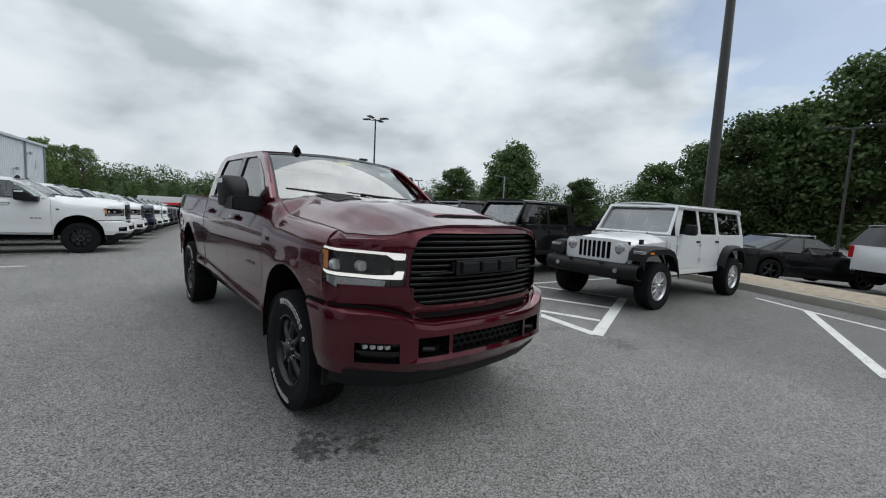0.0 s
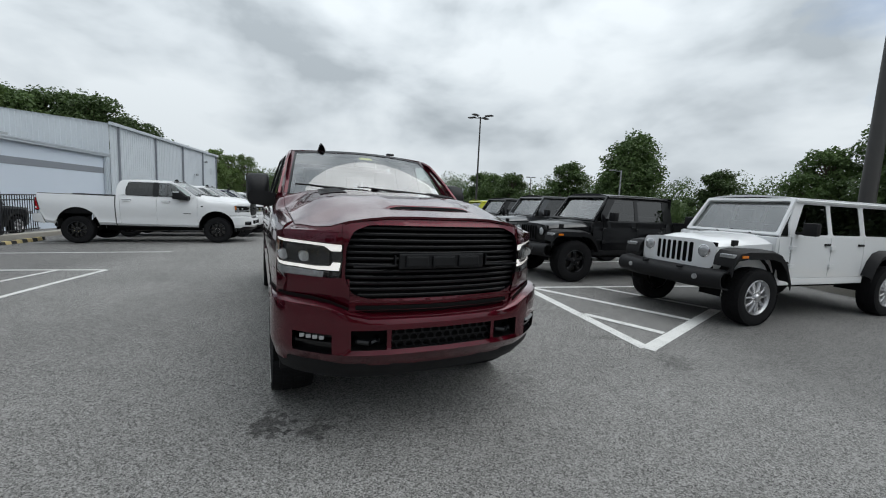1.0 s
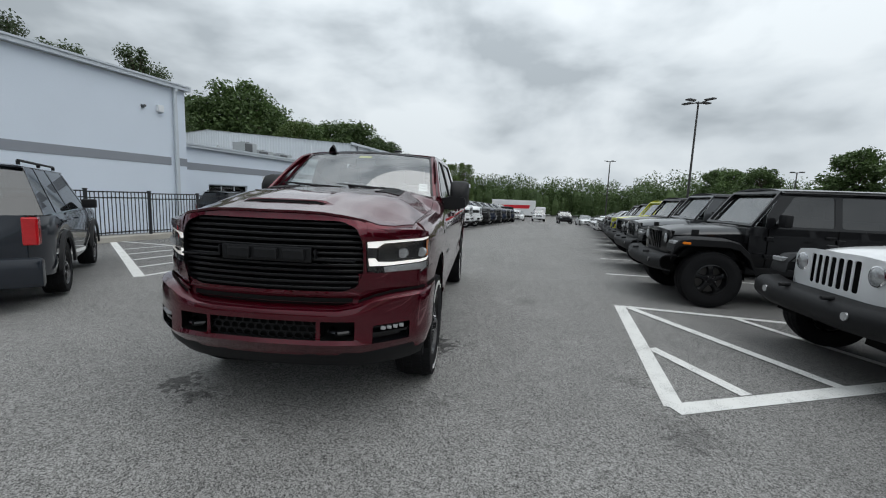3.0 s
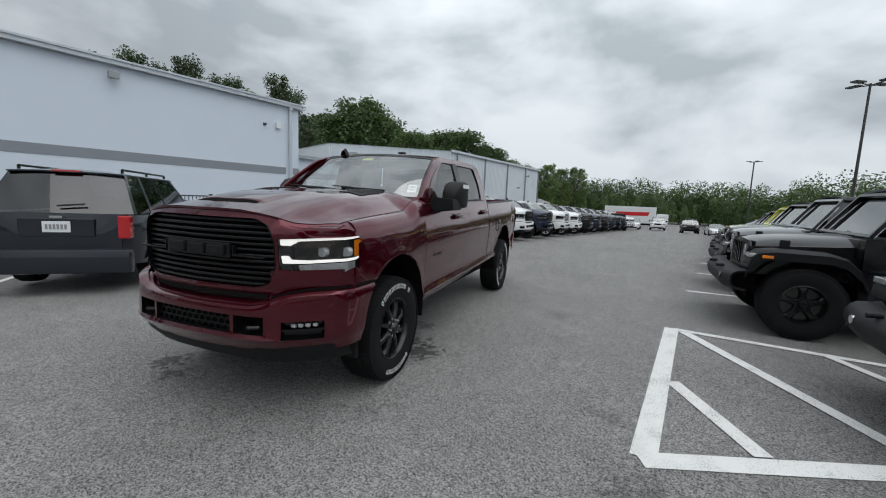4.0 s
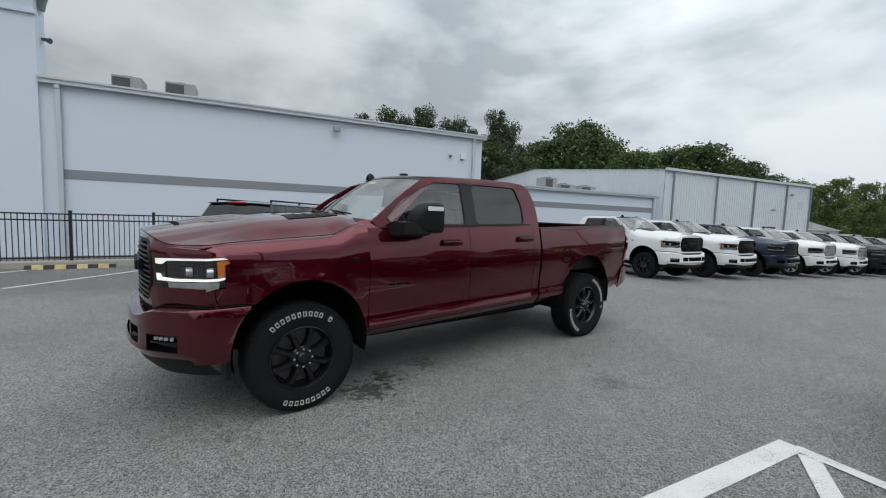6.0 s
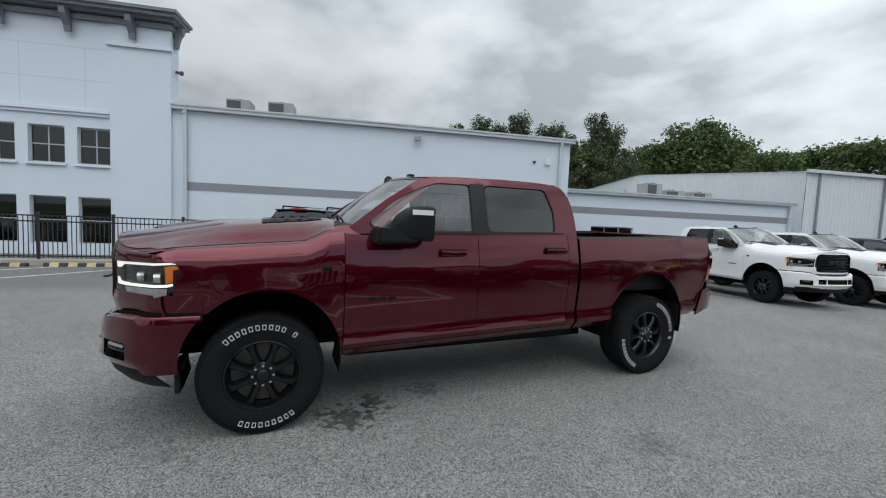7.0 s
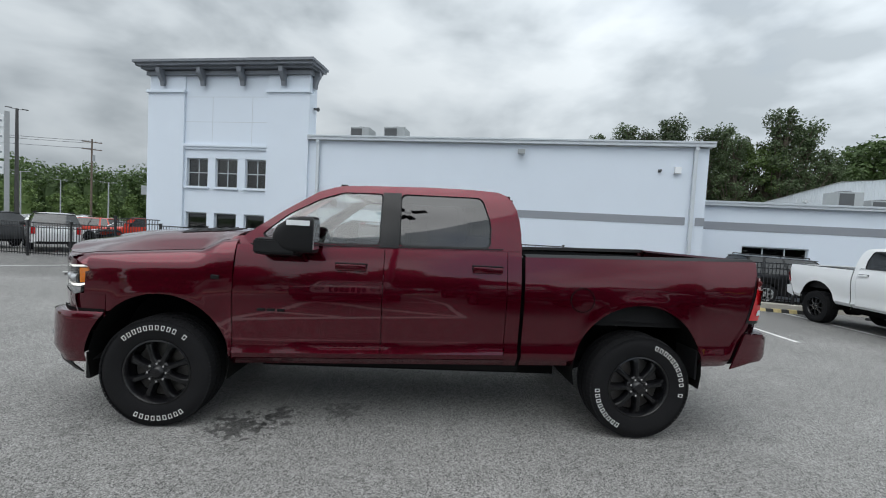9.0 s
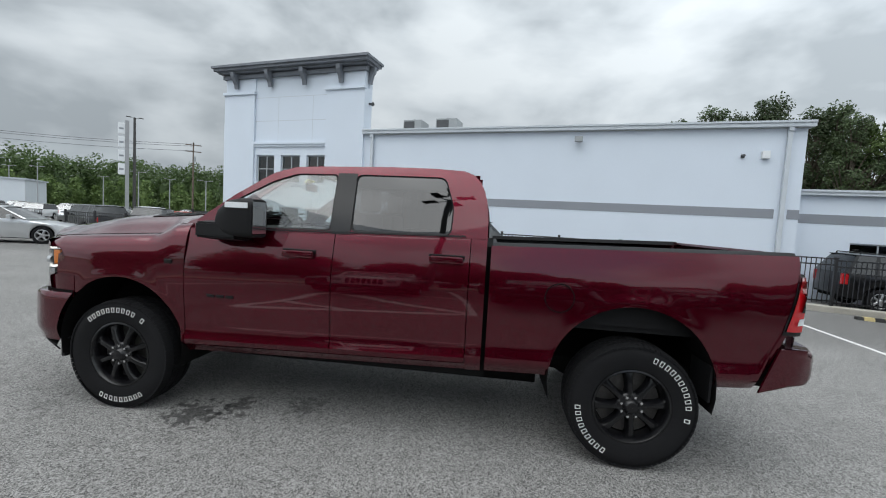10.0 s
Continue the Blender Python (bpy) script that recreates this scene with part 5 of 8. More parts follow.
    for s in (1, -1):
        rows = []
        for x in np.linspace(-0.02, 0.42, 12):
            wv = 0.12 - 0.05 * (x - 0.0)
            rows.append([(x, s * y, ram_hood_z(x, y) + 0.006) for y in np.linspace(0.40, 0.40 + wv * 1.7, 6)])
        v = part("hood_vent", thick(sheet(rows), 0.008), M_BLKPL, t, "black louvred hood vent", True)
        for k in range(4):
            x = 0.05 + 0.09 * k
            rows = [[(x + dx, s * y, ram_hood_z(x, y) + dz) for y in np.linspace(0.42, 0.56, 4)] for dx, dz in ((0, 0.008), (0.03, 0.017), (0.045, 0.008))]
            part("louvre", sheet(rows), M_BLKPL, v)
    # cowl
    rows = []
    for y in np.linspace(-0.80, 0.80, 17):
        ay = abs(y)
        rows.append([(0.46 + 0.03 * (1 - ay / 0.8), y, ram_hood_z(0.45, y) - 0.03), (0.59 + 0.13 * (ay / 0.8) ** 2, y, 1.525 - 0.035 * (ay / 0.8) ** 2)])
    part("cowl", sheet(rows), M_BLKPL, t, "black plastic cowl")
    for s in (-0.38, 0.18):
        bm = bmesh.new()
        rod(bm, (0.53, s - 0.05, 1.535), (0.625, s + 0.42, 1.575), 0.010, n=6); rod(bm, (0.59, s - 0.1, 1.55), (0.66, s + 0.55, 1.582), 0.008, n=6)
        part("wiper", bm, M_BLKPL, t)

    # front fascia with grille and headlight openings
    grille = [(-0.46, 0.895), (0.46, 0.895), (0.550, 0.928), (0.586, 1.02), (0.580, 1.20), (0.545, 1.290), (0.45, 1.330), (-0.45, 1.330), (-0.545, 1.290), (-0.580, 1.20), (-0.586, 1.02), (-0.550, 0.928)]
    gr = rounded(grille, 0.03, 3)
    top = [(y, lip_z(abs(y)) - 0.006) for y in np.linspace(-0.9, 0.9, 37)]
    face = lambda y, z: (fx(min(abs(y), 0.954)) + 0.05 * smoothstep(1.24, 1.40, z) + 0.03 * smoothstep(0.97, 0.84, z) - 0.012 * math.exp(-((z - 0.872) / 0.016) ** 2) * smoothstep(0.66, 0.56, abs(y)), y, z)
    band_r = [(0.938, 1.233), *[(p[0], p[1]) for p in [(0.936, 1.229), (0.594, 1.209), (0.602, 1.018), (0.64, 1.018), (0.675, 0.987), (0.90, 0.987), (0.934, 1.012)]], (0.936, 0.82)]
    outer = [*top, (0.936, 1.262), *band_r, *[(-p[0], p[1]) for p in reversed(band_r)], (-0.936, 1.262)]
    fas = poly_sheet(outer, [gr], 0.035 if hero else 0.08, face)
    bmesh.ops.recalc_face_normals(fas, faces=fas.faces[:])
    part("front_fascia", fas, paint, t, "painted grille surround", True)
    # the painted ledge between grille surround and hood edge
    rows = []
    for y in np.linspace(-0.86, 0.86, 45):
        ay = abs(y)
        x0 = fx(ay) + 0.03 + 0.06 * smoothstep(0.70, 0.83, ay)
        p0 = face(y, lip_z(ay) - 0.006)
        rows.append([p0, (x0 - 0.003, y * 0.998, ram_hood_z(x0, y) - 0.010), (x0 + 0.05, y * 0.99, ram_hood_z(x0 + 0.05, y) - 0.03)])
    part("fascia_ledge", sheet(rows), paint, t, "", True)
    # corner skin: below the headlight round to the wheel arch, and from the headlight up to the hood edge
    def round_path(f):
        """Plan line from the front round the corner to the arch, f from 0 to 1."""
        if f < 0.5:
            u = 0.56 + 0.32 * f / 0.5
            return Vector((fx(u) - 0.004, u))
        g = (f - 0.5) / 0.5
        p0, p1, p2 = Vector((fx(0.88) - 0.004, 0.88)), Vector((-0.585, 0.942)), Vector((-0.37, ram_w(-0.37, 0.93) + 0.003))
        return p0 * (1 - g) ** 2 + p1 * 2 * g * (1 - g) + p2 * g * g

    def hood_edge(f):
        if f < 0.5:
            u = 0.60 + 0.235 * f / 0.5
            x = fx(u) + 0.03 + 0.06 * smoothstep(0.70, 0.83, u)
            return Vector((x - 0.003, u, ram_hood_z(x, u) - 0.006))
        x = -0.627 + (0.627 - 0.40) * (f - 0.5) / 0.5
        return Vector((x, 0.838, ram_hood_z(x, 0.835) - 0.006))

    def lamp_top(f):
        u = 0.60 + 0.49 * f
        z = 1.213 + 0.016 * f
        if u <= 0.90:
            return Vector((fx(u) - 0.003, u, z))
        x = -0.655 + (u - 0.90) * 0.86
        return Vector((x, interp(x, [-0.655, -0.60, -0.53, -0.45], [0.90, 0.926, 0.935, 0.938]) - 0.018 * smoothstep(0.6, 1.0, f), z))
    for s in (1, -1):
        rows = []
        for k in range(25):
            q = round_path(k / 24)
            rows.append([(q.x + 0.02 * smoothstep(0.95, 0.86, z) * smoothstep(15, 4, k), s * q.y, z) for z in (0.845, 0.87, 0.90, 0.94, 0.985, 1.012)])
        part("corner_skin", sheet(rows), paint, t, "", True)
        rows = []
        for k in range(25):
            f = k / 24
            lo, hi = lamp_top(f), hood_edge(f)
            col = []
            for j in range(7):
                g = j / 6
                p = lo.lerp(hi, g) + Vector((-0.010 * (1 - f), 0.006 * f, 0.008)) * math.sin(math.pi * g)
                col.append((p.x, s * p.y, p.z))
            rows.append(col)
        part("corner_skin", sheet(rows), paint, t, "", True)
    # dark strips put in the shade of the gap between grille surround and bumper
    for s in (1, -1):
        rows = []
        for k in range(25):
            q = round_path(k / 24)
            zj = interp(q.y, [0.46, 0.56, 0.66, 0.76, 1.0], [0.802, 0.822, 0.858, 0.872, 0.878])
            n_ = Vector((-0.5, 0.5)) * 0.010
            rows.append([(q.x + n_.x, s * (q.y + n_.y), zj + dz) for dz in (0.004, 0.024)])
        part("bumper_joint", thick(sheet(rows), 0.006), M_DARK, t)
    part("bumper_joint", sheet([[(fx(abs(y)) + 0.020 + 0.004 * (z > 0.85), y, z) for z in (0.826, 0.842, 0.852)] for y in np.linspace(-0.52, 0.52, 21)]), M_DARK, t, "dark strip for the shaded gap above the bumper", True)
    # inner return of the grille opening
    rows = [[(fx(abs(y)) + 0.05 * smoothstep(1.24, 1.40, z) + 0.03 * smoothstep(1.0, 0.86, z) + d, y * (1 - 0.02 * (d > 0.05)), z) for y, z in gr] for d in (-0.012, 0.03, 0.09)]
    part("grille_frame", sheet(rows, close=True), gm_, t, "dark frame inside the grille opening", True)
    part("grille_backing", poly_sheet(gr, [], 0.2, lambda y, z: (fx(abs(y)) + 0.09, y, z)), M_DARK, t)

    def gw(z):
        return interp(z, [0.895, 0.928, 1.02, 1.20, 1.290, 1.330], [0.46, 0.550, 0.586, 0.580, 0.545, 0.45]) - 0.008
    nb = 12
    for k in range(nb):
        z = 0.915 + (1.312 - 0.915) * k / (nb - 1)
        w = gw(z)
        rows = []
        for y in np.linspace(-w, w, 25):
            x = fx(abs(y)) + 0.018 + 0.04 * smoothstep(1.24, 1.40, z)
            rows.append([(x + dx, y, z + dz) for dx, dz in ((0.05, -0.009), (0.004, -0.009), (0.0, -0.004), (0.0, 0.004), (0.004, 0.008), (0.05, 0.008))])
        part("grille_bar", sheet(rows), gm_, t, "", True)
    # three plain blocks stand for the maker's lettering
    em = part("emblem_plate", boxes((-1.006, -0.985, -0.285, 0.285, 1.072, 1.168), bevel=0.01), gm_, t, "black emblem bar")
    for y0, y1 in ((-0.245, -0.10), (-0.075, 0.075), (0.10, 0.245)):
        part("emblem_block", boxes((-1.026, -0.985, y0, y1, 1.085, 1.155), bevel=0.012), M_BLKPL, em, "plain black block")
    for s in (1, -1):
        part("emblem_wing", boxes((-1.004, -0.975, min(s * 0.30, s * 0.55), max(s * 0.30, s * 0.55), 1.088, 1.100), (-1.004, -0.975, min(s * 0.30, s * 0.31), max(s * 0.30, s * 0.31), 1.100, 1.156), bevel=0.004), gm_, em)

    # headlights
    for s in (1, -1):
        h = new("headlight"); h.parent = t
        tagged(h, "headlight with bright white running-light brackets")
        wrap = lambda off: (lambda y, z: wrap_pt(y, z, off, s))

        def wrap_pt(u, z, off, s):
            # u runs across the front and then back along the side
            if u <= 0.90:
                return (fx(u) + off, s * u, z)
            d = u - 0.90
            x = -0.655 + d * 0.86
            return (x, s * (interp(x, [-0.655, -0.60, -0.53, -0.45], [0.90, 0.926, 0.935, 0.938]) - off * 0.6), z)
        shape = rounded([(0.597, 1.211), (1.03, 1.231), (1.11, 1.155), (1.09, 1.065), (1.02, 1.020), (0.90, 0.987), (0.685, 0.987), (0.65, 1.020), (0.605, 1.020)], 0.02, 3)

        def put(name, poly, off, mat, lab="", th=0.006, maxlen=0.05):
            bm = poly_sheet(poly, [], maxlen, wrap(off))
            bmesh.ops.recalc_face_normals(bm, faces=bm.faces[:])
            return part(name, bm, mat, h, lab, True)
        put("housing", shape, 0.035, M_LAMPDARK)
        rowsb = [[wrap_pt(u, z, o, s) for u, z in shape] for o in (0.0, 0.070)]
        part("rim_trim", sheet(rowsb, close=True), M_LAMPDARK, h)
        put("running_light", [(0.600, 1.207), (1.03, 1.226), (1.06, 1.214), (0.90, 1.205), (0.69, 1.195), (0.655, 1.168), (0.604, 1.170)], 0.010, M_LED if hero else M_CLEARLENS, "white light strip")
        put("running_light", [(0.606, 1.104), (0.645, 1.104), (0.66, 1.080), (0.74, 1.074), (1.0, 1.084), (1.088, 1.100), (1.083, 1.087), (1.0, 1.066), (0.72, 1.053), (0.614, 1.056)], 0.010, M_LED if hero else M_CLEARLENS, "white light strip")
        put("turn_lens", [(0.985, 1.200), (1.065, 1.206), (1.100, 1.150), (1.090, 1.104), (0.99, 1.090)], 0.012, M_AMBER, "amber turn signal")
        put("lower_lens", [(0.69, 1.046), (1.0, 1.059), (0.995, 1.016), (0.90, 0.994), (0.70, 0.994)], 0.010, M_CLEARLENS, "clear lower lens")
        for u in (0.79, 0.935):
            x, y, z = wrap_pt(u, 1.123, 0.03, s)
            bm = bmesh.new(); rod(bm, (x + 0.02, y, z), (x - 0.018, y, z), 0.034, 0.030, n=18)
            part("projector", bm, M_CLEARLENS, h, "round projector lens", True)
        bm = poly_sheet(shape, [], 0.06, wrap(0.002))
        bmesh.ops.recalc_face_normals(bm, faces=bm.faces[:])
        part("cover", bm, G_LAMP, h, "clear cover", True)
        part("lamp_back", boxes((-0.66, -0.50, min(s * 0.58, s * 0.84), max(s * 0.58, s * 0.84), 0.90, 1.25)), M_DARK, t)

    # bumper
    def bx(ay):
        return interp(ay, [0, 0.3, 0.5, 0.6, 0.68, 0.76, 0.83, 0.88, 0.92, 0.945, 0.953, 0.955], [-1.080, -1.068, -1.038, -1.005, -0.965, -0.905, -0.84, -0.785, -0.72, -0.65, -0.60, -0.50])

    def btop(ay):
        return interp(ay, [0, 0.46, 0.56, 0.66, 0.76, 1.0], [0.800, 0.802, 0.822, 0.858, 0.872, 0.878])
    us = []
    ys = [0, 0.1, 0.2, 0.335, 0.36, 0.46, 0.56, 0.60, 0.66, 0.70, 0.74, 0.78, 0.82, 0.855, 0.885, 0.915, 0.935, 0.945, 0.950, 0.953, 0.955]
    ys = [-v for v in reversed(ys[1:])] + ys
    zs = [0.495, 0.515, 0.545, 0.585, 0.612, 0.65, 0.70, 0.728, 0.748, 0.765, 0.78]
    bm = bmesh.new()
    cols = []
    for y in ys:
        ay = abs(y); x = bx(ay); tp = btop(ay)
        # the sides lie nearly flush with the fenders
        y = math.copysign(ay + 0.10 * max(0.0, ay - 0.80), y)
        col = []
        for z in zs:
            zz_ = z if z < 0.75 else 0.75 + (z - 0.75) * (tp - 0.762) / 0.03
            o = 0.055 * smoothstep(0.585, 0.49, z) + 0.010 * smoothstep(0.755, 0.785, z) - 0.014 * math.exp(-((z - 0.575) / 0.03) ** 2) * smoothstep(0.75, 0.55, ay)
            # the ends follow the front wheel arch
            xe = x if ay < 0.9545 else 0.005 - math.sqrt(max(0.0, 0.517 ** 2 - max(0.0, zz_ - 0.52) ** 2))
            col.append((xe + o * (1 if ay < 0.9 else 0.3 if ay < 0.954 else 0), y * (1 - 0.03 * smoothstep(0.61, 0.49, z)), zz_))
        q = smoothstep(0.97, 0.84, ay)
        xe = col[-1][0]
        col += [(xe + 0.03 * q, y * (0.995 - 0.004 * (1 - q)), tp + 0.004), (xe + 0.075 * q, y * (0.98 - 0.02 * (1 - q)), tp + 0.006), (xe + 0.16 * q, y * (0.95 - 0.06 * (1 - q)), tp + 0.006)]
        cols.append([bm.verts.new(p) for p in col])
    holes = {}
    for i in range(len(ys) - 1):
        c = abs(ys[i] + ys[i + 1]) / 2
        for j in range(len(cols[0]) - 1):
            zc = (zs[j] + zs[j + 1]) / 2 if j < len(zs) - 1 else 1
            hole = None
            if c < 0.335 and 0.612 < zc < 0.728:
                hole = "a"
            if 0.36 < c < 0.56 and 0.612 < zc < 0.728:
                hole = "b"
            if 0.66 < c < 0.855 and 0.585 < zc < 0.70:
                hole = "c"
            if hole is None:
                bm.faces.new((cols[i][j], cols[i + 1][j], cols[i + 1][j + 1], cols[i][j + 1]))
    bmesh.ops.recalc_face_normals(bm, faces=bm.faces[:])
    bumper = part("front_bumper", bm, paint, t, "painted front bumper with lower intake", True)
    # recesses
    for y0, y1, z0, z1, dp, nm in ((-0.345, 0.345, 0.604, 0.736, 0.07, "intake_recess"), (0.35, 0.57, 0.604, 0.736, 0.10, "hook_recess"), (-0.57, -0.35, 0.604, 0.736, 0.10, "hook_recess")):
        rows = []
        for y in np.linspace(y0, y1, 9):
            x = bx(abs(y))
            rows.append([(x + 0.008, y, z0), (x + dp, y, z0 + 0.01), (x + dp, y, z1 - 0.01), (x + 0.008, y, z1)])
        part(nm, sheet(rows), M_DARK, bumper)
        for y in (y0, y1):
            x = bx(abs(y))
            part(nm, sheet([[(x + 0.008, y, z0), (x + 0.008, y, z1)], [(x + dp, y, z0 + 0.01), (x + dp, y, z1 - 0.01)]]), M_DARK, bumper)
    bm = bmesh.new()
    for r in range(3):
        for k in range(13):
            y = -0.324 + 0.054 * k + (0.027 if r % 2 else 0)
            if abs(y) > 0.33:
                continue
            z = 0.630 + 0.040 * r
            pts = [(bx(abs(y)) + 0.03, y + 0.03 * math.cos(a), z + 0.023 * math.sin(a)) for a in [math.pi / 3 * q for q in range(6)]]
            for q in range(6):
                rod(bm, pts[q], pts[(q + 1) % 6], 0.005, n=4, caps=False)
    part("lower_grille", bm, M_GRILLE, bumper, "black honeycomb lower grille")
    for s in (1, -1):
        bm = bmesh.new()
        pts = [(-0.93, s * 0.395, 0.655), (-1.01, s * 0.405, 0.655), (-1.04, s * 0.458, 0.655), (-1.0, s * 0.515, 0.655), (-0.93, s * 0.52, 0.655)]
        for a, b in zip(pts, pts[1:]):
            rod(bm, a, b, 0.017, n=8)
        part("tow_hook", bm, M_BLKGLOSS, bumper, "black tow hook", True)
        f = new("fog_light"); f.parent = t
        ring = [0.652, 0.69, 0.73, 0.77, 0.81, 0.863]
        rows = [[(bx(y) + 0.006, s * y, 0.580), (bx(y) + 0.045, s * (y - 0.03), 0.592), (bx(y) + 0.045, s * (y - 0.03), 0.694), (bx(y) + 0.006, s * y, 0.705)] for y in ring]
        part("fog_bezel", sheet(rows), M_BLKGLOSS, f, "gloss black fog lamp pocket", True)
        for y in (ring[0], ring[-1]):
            part("fog_bezel", sheet([[(bx(y) + 0.006, s * y, 0.580), (bx(y) + 0.006, s * y, 0.705)], [(bx(y) + 0.06, s * (y - 0.025), 0.59), (bx(y) + 0.06, s * (y - 0.025), 0.70)]]), M_BLKGLOSS, f)
        for k in range(4):
            y = 0.712 + 0.033 * k
            part("fog_lens", boxes((bx(y) + 0.006, bx(y) + 0.03, min(s * (y - 0.016), s * (y + 0.016)), max(s * (y - 0.013), s * (y + 0.013)), 0.664, 0.686), bevel=0.005), M_CLEARLENS, f)
        rows = [[(bx(y) + 0.012, s * y, 0.652), (bx(y) + 0.014, s * y, 0.636), (bx(y) + 0.04, s * (y - 0.03), 0.632), (bx(y) + 0.04, s * (y - 0.03), 0.65)] for y in ring]
        part("fog_brow", sheet(rows), M_BLKGLOSS, f)
    # dark gap behind bumper and black valance
    rows = [[(bx(min(abs(y), 0.95)) + 0.045, y, 0.53), (bx(min(abs(y), 0.95)) + 0.06, y, 0.48), (bx(min(abs(y), 0.95)) + 0.13, y * 0.97, 0.40)] for y in np.linspace(-0.93, 0.93, 31)]
    part("valance", thick(sheet(rows), 0.01), M_BLKPL, t, "black plastic air dam", True)
    for s in (1, -1):
        part("wheel_flap", boxes((-0.535, -0.50, min(s * 0.72, s * 0.915), max(s * 0.72, s * 0.915), 0.355, 0.56), bevel=0.008), M_BLKPL, t, "black flap before the front wheel")
    rows = [[(fx(min(abs(y), 0.95)) + 0.035, y * 0.985, 0.78), (fx(min(abs(y), 0.95)) + 0.05, y * 0.985, 0.95)] for y in np.linspace(-0.88, 0.88, 31)]
    part("fascia_backing", sheet(rows), M_DARK, t)

    # ---- greenhouse ----
    def side_y(z):
        return interp(z, [1.36, 1.42, 1.68, 1.84, 1.91, 1.94], [0.915, 0.902, 0.828, 0.778, 0.745, 0.716])
    up = lambda x, z: (x, -side_y(z - rk(x)), z)
    fw = rounded([(0.80, 1.462), (1.648, 1.476), (1.648, 1.893), (1.33, 1.886), (1.15, 1.822), (0.92, 1.69), (0.73, 1.525)], 0.035, 4)
    rw = rounded([(1.79, 1.478), (2.52, 1.492), (2.525, 1.69), (2.45, 1.902), (1.785, 1.897)], 0.05, 4)
    cab = [(0.595, 1.50), (0.645, 1.446), (1.13, 1.442), (1.71, 1.456), (2.2, 1.468), (2.772, 1.482), (2.768, 1.63), (2.755, 1.73), (2.732, 1.815), (2.698, 1.880), (2.650, 1.928), (2.58, 1.955), (2.35, 1.967), (2.0, 1.967), (1.5, 1.951), (1.30, 1.937), (1.14, 1.885), (0.874, 1.712)]
    both("window_surround", lambda: poly_sheet(cab, [fw, rw], 0.12, up), paint, "painted pillars and window surround", 0.02)
    for s in (1, -1):
        for poly, mat, nm in ((fw, G_CLEAR, "front_side_glass"), (rw, G_DARK, "rear_side_glass")):
            bm = poly_sheet(poly, [], 0.2, lambda x, z: (x, -s * (side_y(z - rk(x)) - 0.010), z))
            bmesh.ops.recalc_face_normals(bm, faces=bm.faces[:])
            o = part(nm, bm, mat, t, "tinted rear glass" if mat is G_DARK else "", True)
            o.visible_shadow = False
            # black edge trim
            rows = [[(x, -s * (side_y(z - rk(x)) + d), z) for x, z in poly] for d in (0.004, -0.02)]
            cx = sum(p[0] for p in poly) / len(poly); cz = sum(p[1] for p in poly) / len(poly)
            rows.append([(cx + (x - cx) * 0.972, -s * (side_y(z - rk(x)) - 0.006), cz + (z - cz) * 0.95) for x, z in poly])
            rows.append([(x, -s * (side_y(z - rk(x)) + 0.004), z) for x, z in poly])
            part("window_seal", sheet(rows, close=True), M_BLKPL, t)
        bp = [(1.645, 1.458), (1.795, 1.461), (1.792, 1.905), (1.645, 1.901)]
        bm = poly_sheet(bp, [], 0.12, lambda x, z: (x, -s * (side_y(z - rk(x)) + 0.005), z))
        bmesh.ops.recalc_face_normals(bm, faces=bm.faces[:])
        part("b_pillar", bm, M_BLKGLOSS, t, "gloss black door pillar", True)
        part("belt_moulding", sheet([[(x, -s * (side_y(1.434) + 0.006), 1.437 + rk(x)), (x, -s * (side_y(1.446) + 0.006), 1.447 + rk(x))] for x in np.linspace(0.66, 2.62, 14)]), M_BLKPL, t)
    # roof
    rows = []
    for v in np.linspace(0, 1, 25):
        row = []
        for y in np.linspace(-0.722, 0.722, 29):
            k = abs(y) / 0.722
            x0 = 1.150 + 0.17 * k * k; x1 = 2.655 - 0.06 * k ** 4
            x = x0 + (x1 - x0) * v
            edge = interp(x, [1.14, 1.32, 1.5, 2.0, 2.35, 2.58, 2.68], [1.922, 1.938, 1.951, 1.967, 1.967, 1.953, 1.91])
            crown = 0.034 * (1 - k ** 3) * smoothstep(2.77, 2.37, x) * interp(x, [1.14, 1.42], [0.7, 1])
            row.append((x, y, edge + crown))
        rows.append(row)
    part("roof", thick(sheet(rows), 0.02), paint, t, "", True)
    part("headliner", boxes((1.36, 2.60, -0.66, 0.66, 1.905, 1.912)), M_HEADLINER, t)

    def ws(u, k):
        # u 0..1 up, k -1..1 across
        x0 = 0.585 + 0.13 * k * k; z0 = 1.525 - 0.035 * k * k; w0 = 0.825
        x1 = 1.160 + 0.16 * k * k; z1 = 1.958 - 0.03 * k * k; w1 = 0.708
        b = 0.03 * math.sin(math.pi * u)
        return (x0 + (x1 - x0) * u - b * 0.5, (w0 + (w1 - w0) * u) * k, z0 + (z1 - z0) * u + b * 0.6)
    wsr = [[ws(u, k) for k in np.linspace(-1, 1, 21)] for u in np.linspace(0, 1, 11)]
    o = part("windscreen", sheet(wsr), G_WIND, t, "", True)
    o.visible_shadow = False
    for s in (1, -1):
        rr = []
        for u in np.linspace(-0.04, 1.02, 13):
            x, y, z = ws(u, s * 1.0); x2, y2, z2 = ws(u, s * 0.965)
            ox = interp(u, [0, 1], [0.10, 0.05])
            rr.append([(x2 - 0.004, y2, z2 + 0.004), (x - 0.002, y + s * 0.004, z + 0.010), (x + 0.04, y + s * 0.028, z + 0.004), (x + ox, y + s * interp(u, [0, 1], [0.055, 0.035]), z - 0.02)])
        part("a_pillar", thick(sheet(rr), 0.01), paint, t, "", True)
